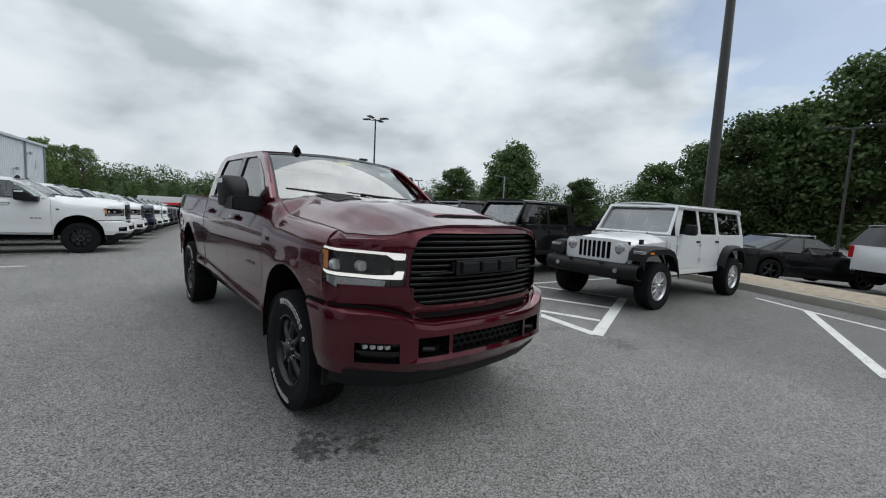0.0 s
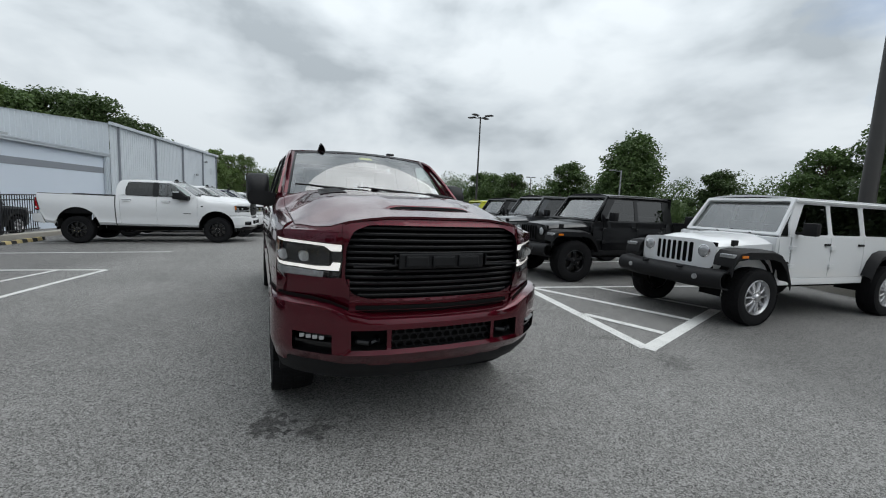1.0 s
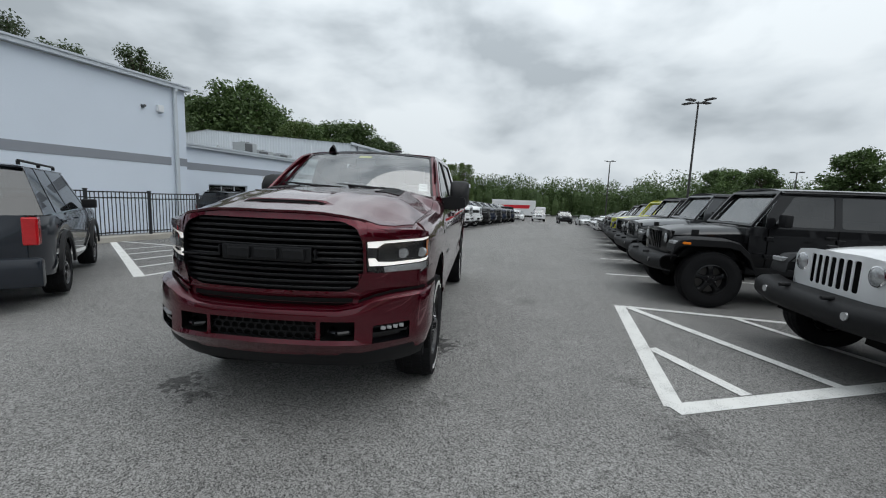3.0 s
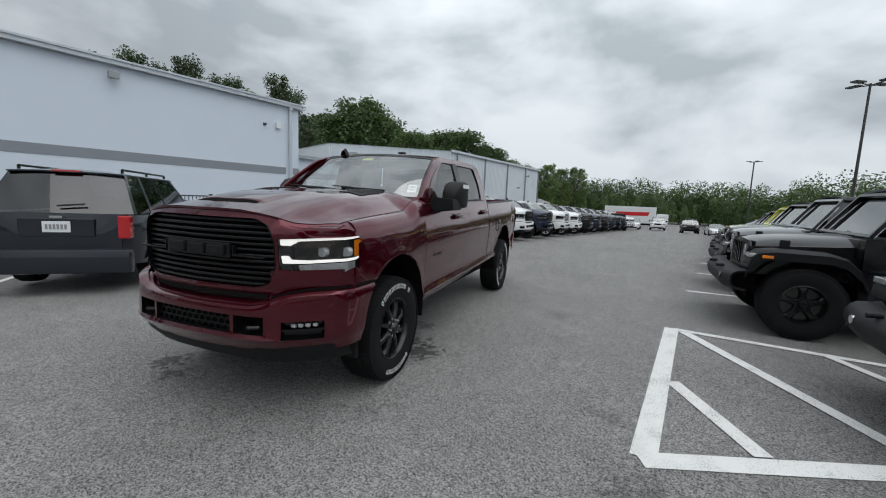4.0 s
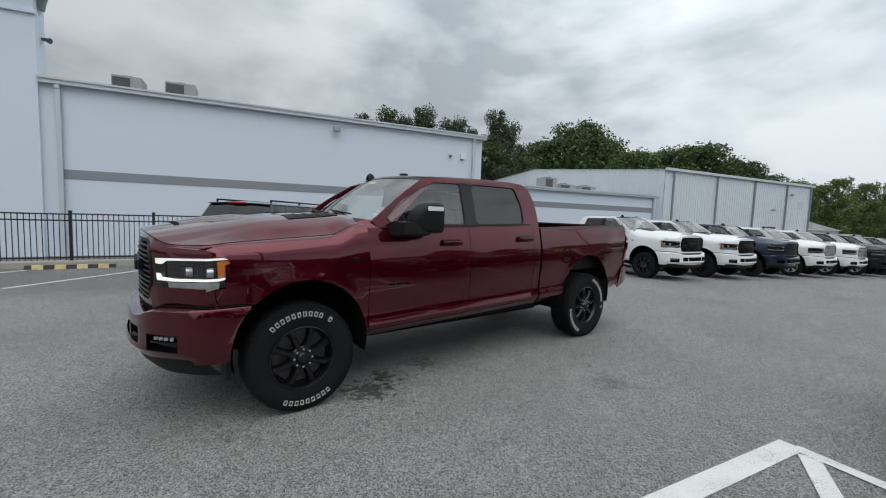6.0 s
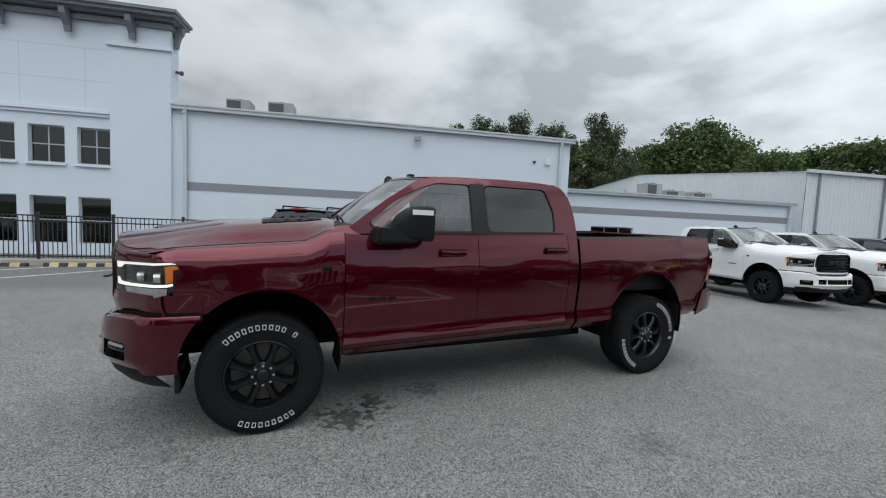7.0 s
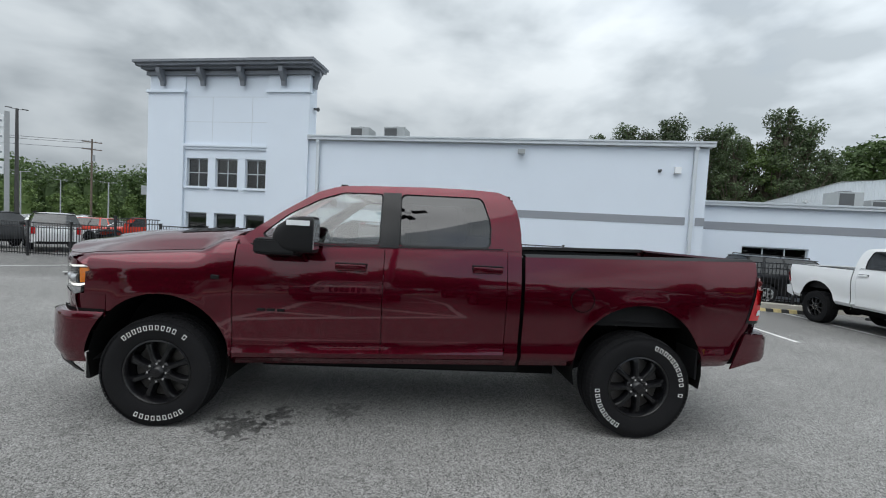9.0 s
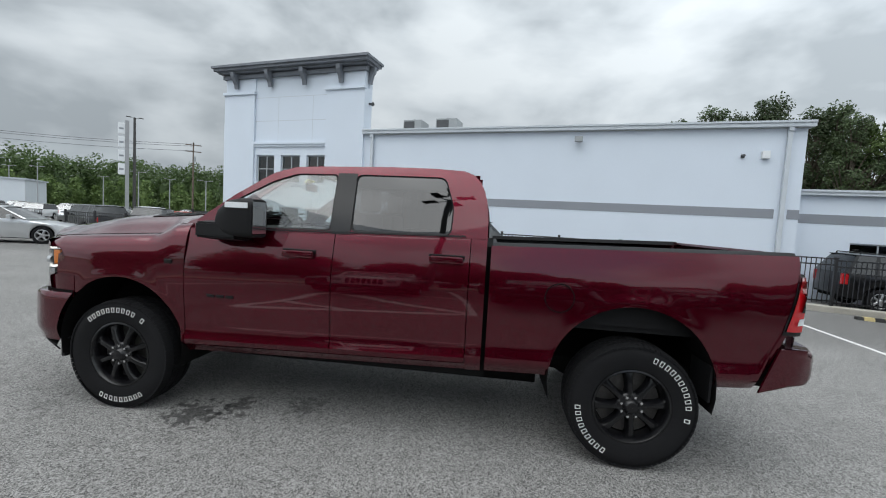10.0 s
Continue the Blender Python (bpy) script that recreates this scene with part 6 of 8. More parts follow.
        part("screen_edge", sheet([[tuple(Vector(ws(u, s * kk)) + Vector((-0.003, 0, 0.003))) for kk in (0.94, 0.985)] for u in np.linspace(0, 1, 11)]), M_BLKGLOSS, t)
    part("screen_edge", sheet([[tuple(Vector(ws(u, k)) + Vector((-0.003, 0, 0.003))) for u in (0.94, 1.0)] for k in np.linspace(-1, 1, 21)]), M_BLKGLOSS, t)
    # painted corner where fender, door and windscreen pillar meet
    for s in (1, -1):
        part("cowl_corner", thick(sheet([[(0.47, -s * 0.845, 1.455), (0.545, -s * 0.862, 1.445), (0.60, -s * 0.886, 1.430), (0.67, -s * 0.896, 1.435)], [(0.50, -s * 0.81, 1.492), (0.56, -s * 0.828, 1.502), (0.62, -s * 0.858, 1.500), (0.68, -s * 0.874, 1.505)]]), 0.006), paint, t, "", True)
    # back of the cab
    bm = boxes((2.72, 2.75, -0.85, 0.85, 0.75, 1.52), (2.68, 2.71, -0.74, -0.60, 1.52, 1.90), (2.68, 2.71, 0.60, 0.74, 1.52, 1.90), (2.66, 2.69, -0.72, 0.72, 1.86, 1.93))
    part("cab_back", bm, paint, t)
    o = part("rear_window", boxes((2.693, 2.699, -0.60, 0.60, 1.52, 1.86)), G_DARK, t, "dark rear window")
    o.visible_shadow = False
    # bed
    part("bed_floor", boxes((2.82, 4.70, -0.82, 0.82, 0.90, 0.94), (2.82, 2.85, -0.83, 0.83, 0.94, 1.43), (2.85, 4.70, -0.845, -0.82, 0.94, 1.43), (2.85, 4.70, 0.82, 0.845, 0.94, 1.43)), M_BLKPL, t, "black bed liner")
    for s in (1, -1):
        rows = [[(x, -s * (ram_w(x, 1.385 + rk(x)) - 0.004), 1.384 + rk(x)), (x, -s * 0.862, 1.404 + rk(x)), (x, -s * 0.80, 1.404 + rk(x)), (x, -s * 0.79, 1.37 + rk(x))] for x in np.linspace(2.81, 4.72, 12)]
        part("bed_rail_cap", thick(sheet(rows), 0.006), M_BLKPL, t, "black bed rail cap", True)
    rows = [[(4.765 - 0.03 * (abs(y) / 0.86) ** 4 + dx, y, z) for dx, z in ((0.0, 0.87), (0.01, 0.95), (0.015, 1.17), (0.01, 1.42), (-0.01, 1.492), (-0.05, 1.50))] for y in np.linspace(-0.80, 0.80, 17)]
    part("tailgate", thick(sheet(rows), 0.02), paint, t, "", True)
    for s in (1, -1):
        rows = []
        for z in np.linspace(0.985, 1.375, 8):
            w = ram_w(4.66, z)
            rows.append([(4.655 + 0.20 * (z - 1.0), -s * (w + 0.003), z), (4.735, -s * (w - 0.002), z), (4.782, -s * (w - 0.03), z), (4.80, -s * (w - 0.10), z), (4.785, -s * 0.79, z)])
        tl = part("tail_light", sheet(rows), M_BLKGLOSS, t, "tail light with dark edge and red lens", True)

        def lens(name, za, zb_, x0, x1, mat, off):
            rr = []
            for z in np.linspace(za, zb_, 6):
                w = ram_w(4.66, z) + off
                a = 4.655 + 0.20 * (z - 1.0) + x0
                rr.append([(a, -s * (w + 0.003), z)] + [(max(x, a + 0.003), -s * (w - dy), z) for x, dy in ((4.735, 0.002), (4.785, 0.03), (4.805, 0.09))])
            part(name, sheet(rr), mat, tl, "", True)
        lens("red_lens", 1.012, 1.36, 0.016, 4.80, M_REDLENS, 0.004)
        lens("dark_lens", 1.14, 1.26, 0.062, 4.80, M_BLKGLOSS, 0.007)
        lens("clear_lens", 1.055, 1.098, 0.062, 4.80, M_SIGN, 0.007)
        lens("clear_lens", 1.29, 1.335, 0.045, 4.80, M_CLEARLENS, 0.007)
        rows = [[(4.735, -s * (ram_w(4.72, z) - 0.004), z) for z in (0.86, 0.93, 1.0)], [(4.755, -s * 0.88, z) for z in (0.86, 0.93, 1.0)], [(4.775, -s * 0.79, z) for z in (0.86, 0.93, 1.0)]]
        part("corner_panel", sheet(rows), paint, t)
        rows = [[(4.735, -s * (ram_w(4.72, z) - 0.002), z) for z in (1.345, 1.40, 1.45, 1.485)], [(4.76, -s * 0.86, z) for z in (1.345, 1.40, 1.45, 1.485)], [(4.775, -s * 0.79, z) for z in (1.345, 1.40, 1.45, 1.49)]]
        part("corner_panel", sheet(rows), paint, t)
    # rear bumper
    def rbx(ay):
        return interp(ay, [0, 0.6, 0.78, 0.88, 0.93, 0.955], [4.99, 4.98, 4.95, 4.90, 4.83, 4.655])
    def lift(ay, z):
        return z + 0.05 * smoothstep(4.62, 4.86, rbx(ay)) * smoothstep(0.80, 0.60, z) * smoothstep(0.70, 0.86, ay)
    rows = [[(rbx(abs(y)) - (d if abs(y) < 0.93 else 0.10 * (0.89 - z) / 0.28), y * 0.982, lift(abs(y), z)) for d, z in ((0.14, 0.60), (0.03, 0.612), (0.006, 0.65), (0.0, 0.70), (0.0, 0.83), (0.008, 0.865), (0.03, 0.888), (0.16, 0.895))] for y in [-0.955, -0.945, -0.93, -0.905, -0.88, -0.83, -0.78, -0.6, -0.3, 0, 0.3, 0.6, 0.78, 0.83, 0.88, 0.905, 0.93, 0.945, 0.955]]
    part("rear_bumper", thick(sheet(rows), 0.012), paint, t, "painted rear step bumper", True)
    # a dark block fills the open gap between cab and bed, as its shade
    part("bed_gap", boxes((2.752, 2.818, -0.868, 0.868, 0.56, 1.43)), M_DARK, t)
    part("mud_flap", boxes((4.265, 4.28, -0.92, -0.66, 0.50, 0.74)), M_BLKPL, t)
    part("mud_flap", boxes((4.265, 4.28, 0.66, 0.92, 0.50, 0.74)), M_BLKPL, t)
    part("bed_underside", boxes((4.27, 4.7, -0.85, 0.85, 0.62, 0.90)), M_DARK, t)

    # mirrors
    for s in (1, -1):
        m = new("mirror"); m.parent = t
        tagged(m, "large black towing mirror with a lamp strip")
        rows = []
        for f, y0, y1, zz0, zz1 in ((0.0, 0.975, 1.08, 1.45, 1.55), (0.12, 0.95, 1.11, 1.42, 1.60), (0.4, 0.94, 1.13, 1.40, 1.655), (0.7, 0.935, 1.135, 1.395, 1.672), (0.93, 0.935, 1.135, 1.395, 1.672), (1.0, 0.94, 1.13, 1.40, 1.665)):
            x = 0.885 + 0.30 * f
            rows.append([(x, -s * y, z) for y, z in rounded([(y0, zz0), (y1, zz0 + 0.01), (y1 + 0.005, zz1 - 0.04), (y1 - 0.02, zz1), (y0 + 0.02, zz1), (y0, zz1 - 0.03)], 0.04, 3)])
        bm = sheet(rows, close=True)
        bmesh.ops.holes_fill(bm, edges=bm.edges[:])
        bmesh.ops.recalc_face_normals(bm, faces=bm.faces[:])
        part("mirror_head", bm, M_BLKPL, m, "", True)
        part("mirror_glass", boxes((1.186, 1.190, min(-s * 0.955, -s * 1.12), max(-s * 0.955, -s * 1.12), 1.43, 1.65)), M_CHROME, m, "mirror glass")
        rows = [[(x, -s * y, z) for y, z in ((0.84, 1.40), (0.84, 1.47), (0.95, 1.505), (1.115, 1.495), (1.12, 1.39), (0.95, 1.365))] for x in (0.76, 0.80, 1.0, 1.06)]
        bm = sheet(rows, close=True); bmesh.ops.holes_fill(bm, edges=bm.edges[:]); bmesh.ops.recalc_face_normals(bm, faces=bm.faces[:])
        bmesh.ops.bevel(bm, geom=bm.edges[:], offset=0.012, segments=2, affect="EDGES")
        part("mirror_arm", bm, M_BLKPL, m, "", True)
        rows = [[(x, -s * (1.147 - 0.06 * max(0, (1.06 - x))), z) for x in (1.0, 1.05, 1.11, 1.165)] for z in (1.603, 1.640)]
        bm = thick(sheet(rows), 0.006)
        part("lamp_strip", bm, M_SIGN, m, "white signal strip")
    # handles, badges, cap
    for s in (1, -1):
        for x0 in (1.31, 2.375):
            hd = new("door_handle"); hd.parent = t
            x1 = x0 + 0.25; zc = 1.283 + rk(x0)
            yy = ram_w(x0 + 0.1, zc)
            part("handle_recess", boxes((x0, x1, min(-s * (yy + 0.002), -s * (yy - 0.01)), max(-s * (yy + 0.002), -s * (yy - 0.01)), zc - 0.033, zc + 0.033), bevel=0.005), M_BLKGLOSS, hd)
            part("handle_grip", boxes((x0 + 0.008, x1 - 0.008, min(-s * (yy + 0.04), -s * (yy + 0.014)), max(-s * (yy + 0.04), -s * (yy + 0.014)), zc - 0.025, zc + 0.022), bevel=0.012), paint, hd, "", True)
        for k in range(3):
            part("door_badge", boxes((0.74 + 0.075 * k, 0.80 + 0.075 * k, min(-s * (ram_w(0.85, 0.95) + 0.006), -s * ram_w(0.85, 0.95)), max(-s * (ram_w(0.85, 0.95) + 0.006), -s * ram_w(0.85, 0.95)), 0.935, 0.958), bevel=0.003), M_BLKGLOSS, t, "plain black badge block")
        yy = ram_w(0.47, 1.17)
        part("fender_badge", boxes((0.39, 0.455, min(-s * (yy + 0.007), -s * yy), max(-s * (yy + 0.007), -s * yy), 1.165, 1.198), bevel=0.006), M_BLKGLOSS, t, "small dark fender badge")
    yy = ram_w(3.24, 1.10)
    bm = lathe([(0.098, 0.0), (0.098, -0.004), (0.092, -0.005), (0.092, 0.0)], 40)
    o = part("fuel_door_ring", bm, M_DARK, t, "round fuel filler door gap", True); o.location = (3.27, -yy + 0.001, 1.123)
    # roof fin, marker lamp
    rows = [[(1.50 + 0.10 * f, 0.0 + sy * 0.042 * (1 - 0.45 * f), 1.985 + (0.0 if q == 0 else 0.085 * math.sin(math.pi * (0.25 + 0.6 * f)) * q)) for q, sy in ((0, -1), (0.7, -0.6), (1, 0), (0.7, 0.6), (0, 1))] for f in np.linspace(0, 1.4, 8)]
    o = part("roof_fin", sheet(rows), M_BLKPL, t, "dark roof aerial fin", True)
    o.location = (-0.29, 0.43, -0.035)
    part("roof_lamp", boxes((1.22, 1.28, -0.36, -0.28, 1.965, 1.988), bevel=0.008), M_BLKGLOSS, t)
    # inside
    inside = new("cabin"); inside.parent = t
    inside.location = (-0.08, 0, 0.02)
    part("floor", boxes((0.7, 2.78, -0.82, 0.82, 0.62, 0.66)), M_DASH, inside)
    rows = [[(0.72, y, 1.30), (0.74, y, 1.44 - 0.02 * (y / 0.8) ** 2), (0.95, y, 1.445 - 0.02 * (y / 0.8) ** 2), (1.05, y, 1.38), (1.04, y, 1.05)] for y in np.linspace(-0.80, 0.80, 9)]
    part("dashboard", sheet(rows), M_DASH, inside, "", True)
    for y in (-0.42, 0.42):
        part("front_seat", boxes((1.35, 1.85, y - 0.25, y + 0.25, 0.85, 1.05), (1.75, 1.92, y - 0.25, y + 0.25, 1.05, 1.60), bevel=0.05), M_SEAT, inside, "", True)
        part("headrest", boxes((1.82, 1.93, y - 0.13, y + 0.13, 1.61, 1.79), bevel=0.04), M_SEAT, inside, "", True)
    part("rear_bench", boxes((2.15, 2.6, -0.72, 0.72, 0.85, 1.05), (2.58, 2.72, -0.72, 0.72, 1.05, 1.55), bevel=0.04), M_SEAT, inside, "", True)
    for y in (-0.45, 0.45):
        part("headrest", boxes((2.60, 2.70, y - 0.12, y + 0.12, 1.56, 1.70), bevel=0.03), M_SEAT, inside, "", True)
    bm = bmesh.new()
    for k in range(24):
        a, b = 2 * math.pi * k / 24, 2 * math.pi * (k + 1) / 24
        q = lambda w: (1.16 + 0.08 * math.sin(w), -0.42 + 0.185 * math.cos(w), 1.36 + 0.17 * math.sin(w))
        rod(bm, q(a), q(b), 0.014, n=6, caps=False)
    rod(bm, (0.98, -0.42, 1.30), (1.15, -0.42, 1.36), 0.05, n=8)
    part("steering_wheel", bm, M_DASH, inside, "", True)
    part("rear_view_mirror", boxes((1.15, 1.17, -0.11, 0.11, 1.78, 1.85), bevel=0.008), M_DASH, inside)
    if hero:
        def on_ws(u0, u1, k0, k1, off):
            return sheet([[tuple(Vector(ws(u, k)) + Vector((off, 0, -off))) for k in np.linspace(k0, k1, 3)] for u in (u0, u1)])
        st = part("paper_sticker", on_ws(0.10, 0.25, -0.90, -0.80, 0.004), M_STICKER, t, "white paper sticker inside the glass")
        part("sticker_print", on_ws(0.13, 0.16, -0.885, -0.815, 0.001), M_PRINT, st)
        part("sticker_print", on_ws(0.185, 0.22, -0.885, -0.815, 0.001), M_PRINT, st)
        part("yellow_sticker", on_ws(0.80, 0.86, -0.09, 0.09, 0.004), M_STICKERY, t, "small yellow sticker on the windscreen")
    zw = 0.425 if style == "ram" else 0.415
    for x in (0.0, 3.79):
        for s in (-1, 1):
            wheel(style, t, x, s * 0.815, zw, turn={(0.0, -1): 0, (3.79, -1): 62}.get((x, s), 25))
    return t

# ---- boxy off-roader: front looks to -x, front axle at x 0 ----
def build_jeep(paint, label, top_mat, style="jeep_black", pickup=False, group="", flare_mat=None):
    t = thing("off_road_car" if not pickup else "off_road_pickup", pose(0, 0, 0), label, "off-road car", group)
    fm = flare_mat or M_BLKPL
    wb = 3.49 if pickup else 3.01
    end = wb + (1.28 if pickup else 0.68)
    cab_end = 2.62 if pickup else end - 0.02
    R = 0.42 if style == "jeep_black" else 0.395
    arches = [(0.0, R, 0.50), (wb, R, 0.50)]

    def side(x0, x1, z0, z1, y0=0.775, lean=0.02, n=8):
        rows = []
        for x in xs_with_arch(x0, x1, 0.08, [(cx, cz, r + 0.03) for cx, cz, r in arches]):
            b = arch_z(x, z0, [(cx, cz, r + 0.03) for cx, cz, r in arches])
            rows.append([(x, -(y0 + 0.012 * math.sin(math.pi * (z - z0) / max(0.01, z1 - z0)) - lean * max(0, (z - 0.95))), z) for z in [b + (z1 - b) * k / n for k in range(n + 1)]])
        return sheet(rows)

    def both(name, fn, mat, lab="", th=0.012):
        for s in (1, -1):
            bm = thick(fn(), th)
            if s < 0:
                flip_y(bm)
            bmesh.ops.recalc_face_normals(bm, faces=bm.faces[:])
            part(name, bm, mat, t, lab, True)
    both("front_door", lambda: side(0.745, 1.615, 0.63, 1.215), paint)
    both("rear_door", lambda: side(1.627, 2.42, 0.63, 1.215), paint)
    if pickup:
        both("cab_corner", lambda: side(2.432, 2.62, 0.63, 1.215), paint)
        both("bedside", lambda: side(2.64, end, 0.66, 1.20), paint)
    else:
        both("rear_quarter", lambda: side(2.432, end, 0.63, 1.215), paint)
    both("cowl_side", lambda: side(0.50, 0.733, 0.63, 1.215, 0.765), paint)
    part("cowl_top", boxes((0.44, 0.60, -0.762, 0.762, 0.98, 1.205), bevel=0.02), paint, t, "", True)
    part("rocker", boxes((0.5, wb - 0.48, -0.775, 0.775, 0.52, 0.63), bevel=0.02), M_BLKPL if pickup else paint, t)
    part("floor_pan", boxes((-0.5, end - 0.05, -0.6, 0.6, 0.46, 0.56), (0.5, cab_end, -0.74, 0.74, 0.60, 0.66)), M_DARK, t)
    # hood and nose
    rows = []
    for v in np.linspace(0, 1, 12):
        x = -0.50 + 1.02 * v
        w = 0.60 + 0.13 * v
        rows.append([(x, y * w, 1.135 + 0.075 * v - 0.10 * abs(y) ** 4 + 0.02 * (1 - y * y) - (0.06 * (1 - v) ** 6)) for y in np.linspace(-1, 1, 19)])
    part("hood", thick(sheet(rows), 0.012), paint, t, "", True)
    for s in (1, -1):
        rows = [[(x, -s * (0.60 + 0.13 * (x + 0.5) / 1.02), 1.04 + 0.075 * (x + 0.5) / 1.02), (x, -s * (0.60 + 0.12 * (x + 0.5) / 1.02), 0.70)] for x in np.linspace(-0.5, 0.52, 6)]
        part("inner_fender", sheet(rows), paint, t)
        part("hood_latch", boxes((-0.22, -0.12, min(-s * 0.64, -s * 0.60), max(-s * 0.64, -s * 0.60), 1.05, 1.14), bevel=0.01), M_BLKPL, t)
    # grille with seven slots
    gy = 0.62
    slots = [(-0.297 + 0.0905 * k, -0.237 + 0.0905 * k) for k in range(7)]
    holes = [rounded([(a - 0.004, 0.79), (b + 0.004, 0.79), (b + 0.004, 1.075), (a - 0.004, 1.075)], 0.02, 2) for a, b in slots]
    for s in (1, -1):
        holes.append([(s * 0.455 + 0.088 * math.cos(q), 0.975 + 0.088 * math.sin(q)) for q in [2 * math.pi * i / 20 for i in range(20)]])
    out = rounded([(-0.52, 0.70), (0.52, 0.70), (0.60, 0.80), (0.61, 1.02), (0.56, 1.10), (0.30, 1.125), (-0.30, 1.125), (-0.56, 1.10), (-0.61, 1.02), (-0.60, 0.80)], 0.03, 2)
    part("grille", thick(poly_sheet(out, holes, 0.12, lambda y, z: (-0.535 + 0.05 * (y / 0.6) ** 2 + 0.06 * max(0, z - 1.05), y, z)), 0.010), paint, t, "seven-slot grille panel", True)
    part("grille_backing", boxes((-0.47, -0.45, -0.6, 0.6, 0.68, 1.10)), M_DARK, t)
    for s in (1, -1):
        h = new("headlight"); h.parent = t
        bm = lathe([(0.088, 0.03), (0.086, 0.0), (0.07, -0.014), (0.03, -0.022), (0.001, -0.024)], 24)
        o = part("lens", bm, M_CLEARLENS, h, "round clear lens", True); o.matrix_basis = pose(-0.515, s * 0.455, 0.975, 0, 0, -90)
        bm = lathe([(0.09, 0.03), (0.09, -0.008), (0.078, -0.012), (0.078, 0.0)], 24)
        o = part("bezel", bm, M_CHROME if style == "jeep_silver" else M_BLKGLOSS, h, "", True); o.matrix_basis = pose(-0.515, s * 0.455, 0.975, 0, 0, -90)
    # bumper
    prof = [(0.08, 0.485), (-0.03, 0.500), (-0.075, 0.545), (-0.088, 0.585), (-0.088, 0.655), (-0.06, 0.70), (-0.02, 0.725), (0.14, 0.745)]
    rows = [[(-0.70 + 0.20 * max(0, abs(y) - 0.45) ** 1.3 + dx, y, z + 0.05 * max(0, abs(y) - 0.5)) for dx, z in prof] for y in np.linspace(-0.88, 0.88, 25)]
    part("front_bumper", thick(sheet(rows), 0.02), fm, t, "black moulded front bumper", True)
    part("bumper_core", boxes((-0.66, -0.42, -0.62, 0.62, 0.50, 0.70)), M_DARK, t)
    for s in (1, -1):
        bm = bmesh.new(); rod(bm, (-0.785, s * 0.56, 0.64), (-0.70, s * 0.56, 0.64), 0.036, n=16)
        part("fog_light", bm, M_CLEARLENS if style == "jeep_silver" else M_LAMPDARK, t, "", True)
        bm = bmesh.new(); rod(bm, (-0.795, s * 0.30, 0.735), (-0.70, s * 0.30, 0.74), 0.02, n=8)
        part("tow_hook", bm, M_BLKPL, t)
    # flares
    for s in (1, -1):
        pf = [(-0.56, 0.80), (-0.545, 0.92), (-0.47, 1.005), (-0.30, 1.03), (0.18, 1.025), (0.33, 0.985), (0.46, 0.86), (0.585, 0.60)]
        rows = []
        for x, z in pf:
            rows.append([(x, -s * 0.64, z + 0.012), (x, -s * 0.88, z + 0.004), (x, -s * 0.93, z - 0.022), (x + (0.01 if x > 0 else -0.01), -s * 0.925, z - 0.115)])
        part("front_flare", thick(sheet(rows), 0.015), fm, t, "black wheel flare", True)
        pr = [(wb - 0.56, 0.62), (wb - 0.47, 0.84), (wb - 0.36, 0.96), (wb - 0.18, 1.01), (wb + 0.22, 1.01), (wb + 0.36, 0.95), (wb + 0.46, 0.82), (wb + 0.50, 0.64)]
        rows = [[(x, -s * 0.765, z + 0.03), (x, -s * 0.87, z + 0.02), (x, -s * 0.925, z - 0.015), (x, -s * 0.92, z - 0.07)] for x, z in pr]
        part("rear_flare", thick(sheet(rows), 0.015), fm, t, "black wheel flare", True)
        part("turn_lamp", boxes((-0.565, -0.42, min(-s * 0.72, -s * 0.90), max(-s * 0.72, -s * 0.90), 0.925, 0.975), bevel=0.01), M_CLEARLENS, t)
        part("side_marker", boxes((-0.44, -0.33, min(-s * 0.925, -s * 0.94), max(-s * 0.925, -s * 0.94), 0.93, 0.965), bevel=0.005), M_AMBER, t)
        for cx in (0.0, wb):
            rows = [[(cx + 0.52 * math.cos(a), -s * y, R + 0.56 * math.sin(a)) for y in (0.76, 0.45)] for a in [math.pi * k / 12 for k in range(13)]]
            part("wheel_well", sheet(rows), M_DARK, t)
    # screen frame, roof, windows
    zt = 1.80

    def wsp(u, k):
        return (0.56 + 0.36 * u, (0.725 - 0.06 * u) * k, 1.215 + 0.525 * u)
    bm = poly_sheet([(-1, 0), (1, 0), (1, 1), (-1, 1)], [rounded([(-0.94, 0.06), (0.94, 0.06), (0.94, 0.93), (-0.94, 0.93)], 0.06, 3)], 0.5, lambda k, u: wsp(u, k))
    part("screen_frame", thick(bm, 0.04), paint, t, "", True)
    o = part("windscreen", sheet([[tuple(Vector(wsp(u, k)) + Vector((0.015, 0, -0.01))) for k in (-0.96, -0.3, 0.3, 0.96)] for u in (0.04, 0.95)]), G_WIND, t)
    o.visible_shadow = False
    for s in (-0.35, 0.15):
        bm = bmesh.new(); rod(bm, (0.53, s, 1.235), (0.60, s + 0.36, 1.275), 0.009, n=6)
        part("wiper", bm, M_BLKPL, t)
    rows = []
    for v in np.linspace(0, 1, 9):
        x = 0.89 + (cab_end - 0.02 - 0.89) * v
        rows.append([(x, y * 0.70, 1.765 + 0.05 * (1 - y * y) - 0.03 * abs(y) ** 8 - 0.03 * (v > 0.99)) for y in np.linspace(-1, 1, 15)])
    part("roof", thick(sheet(rows), 0.03), top_mat, t, "", True)
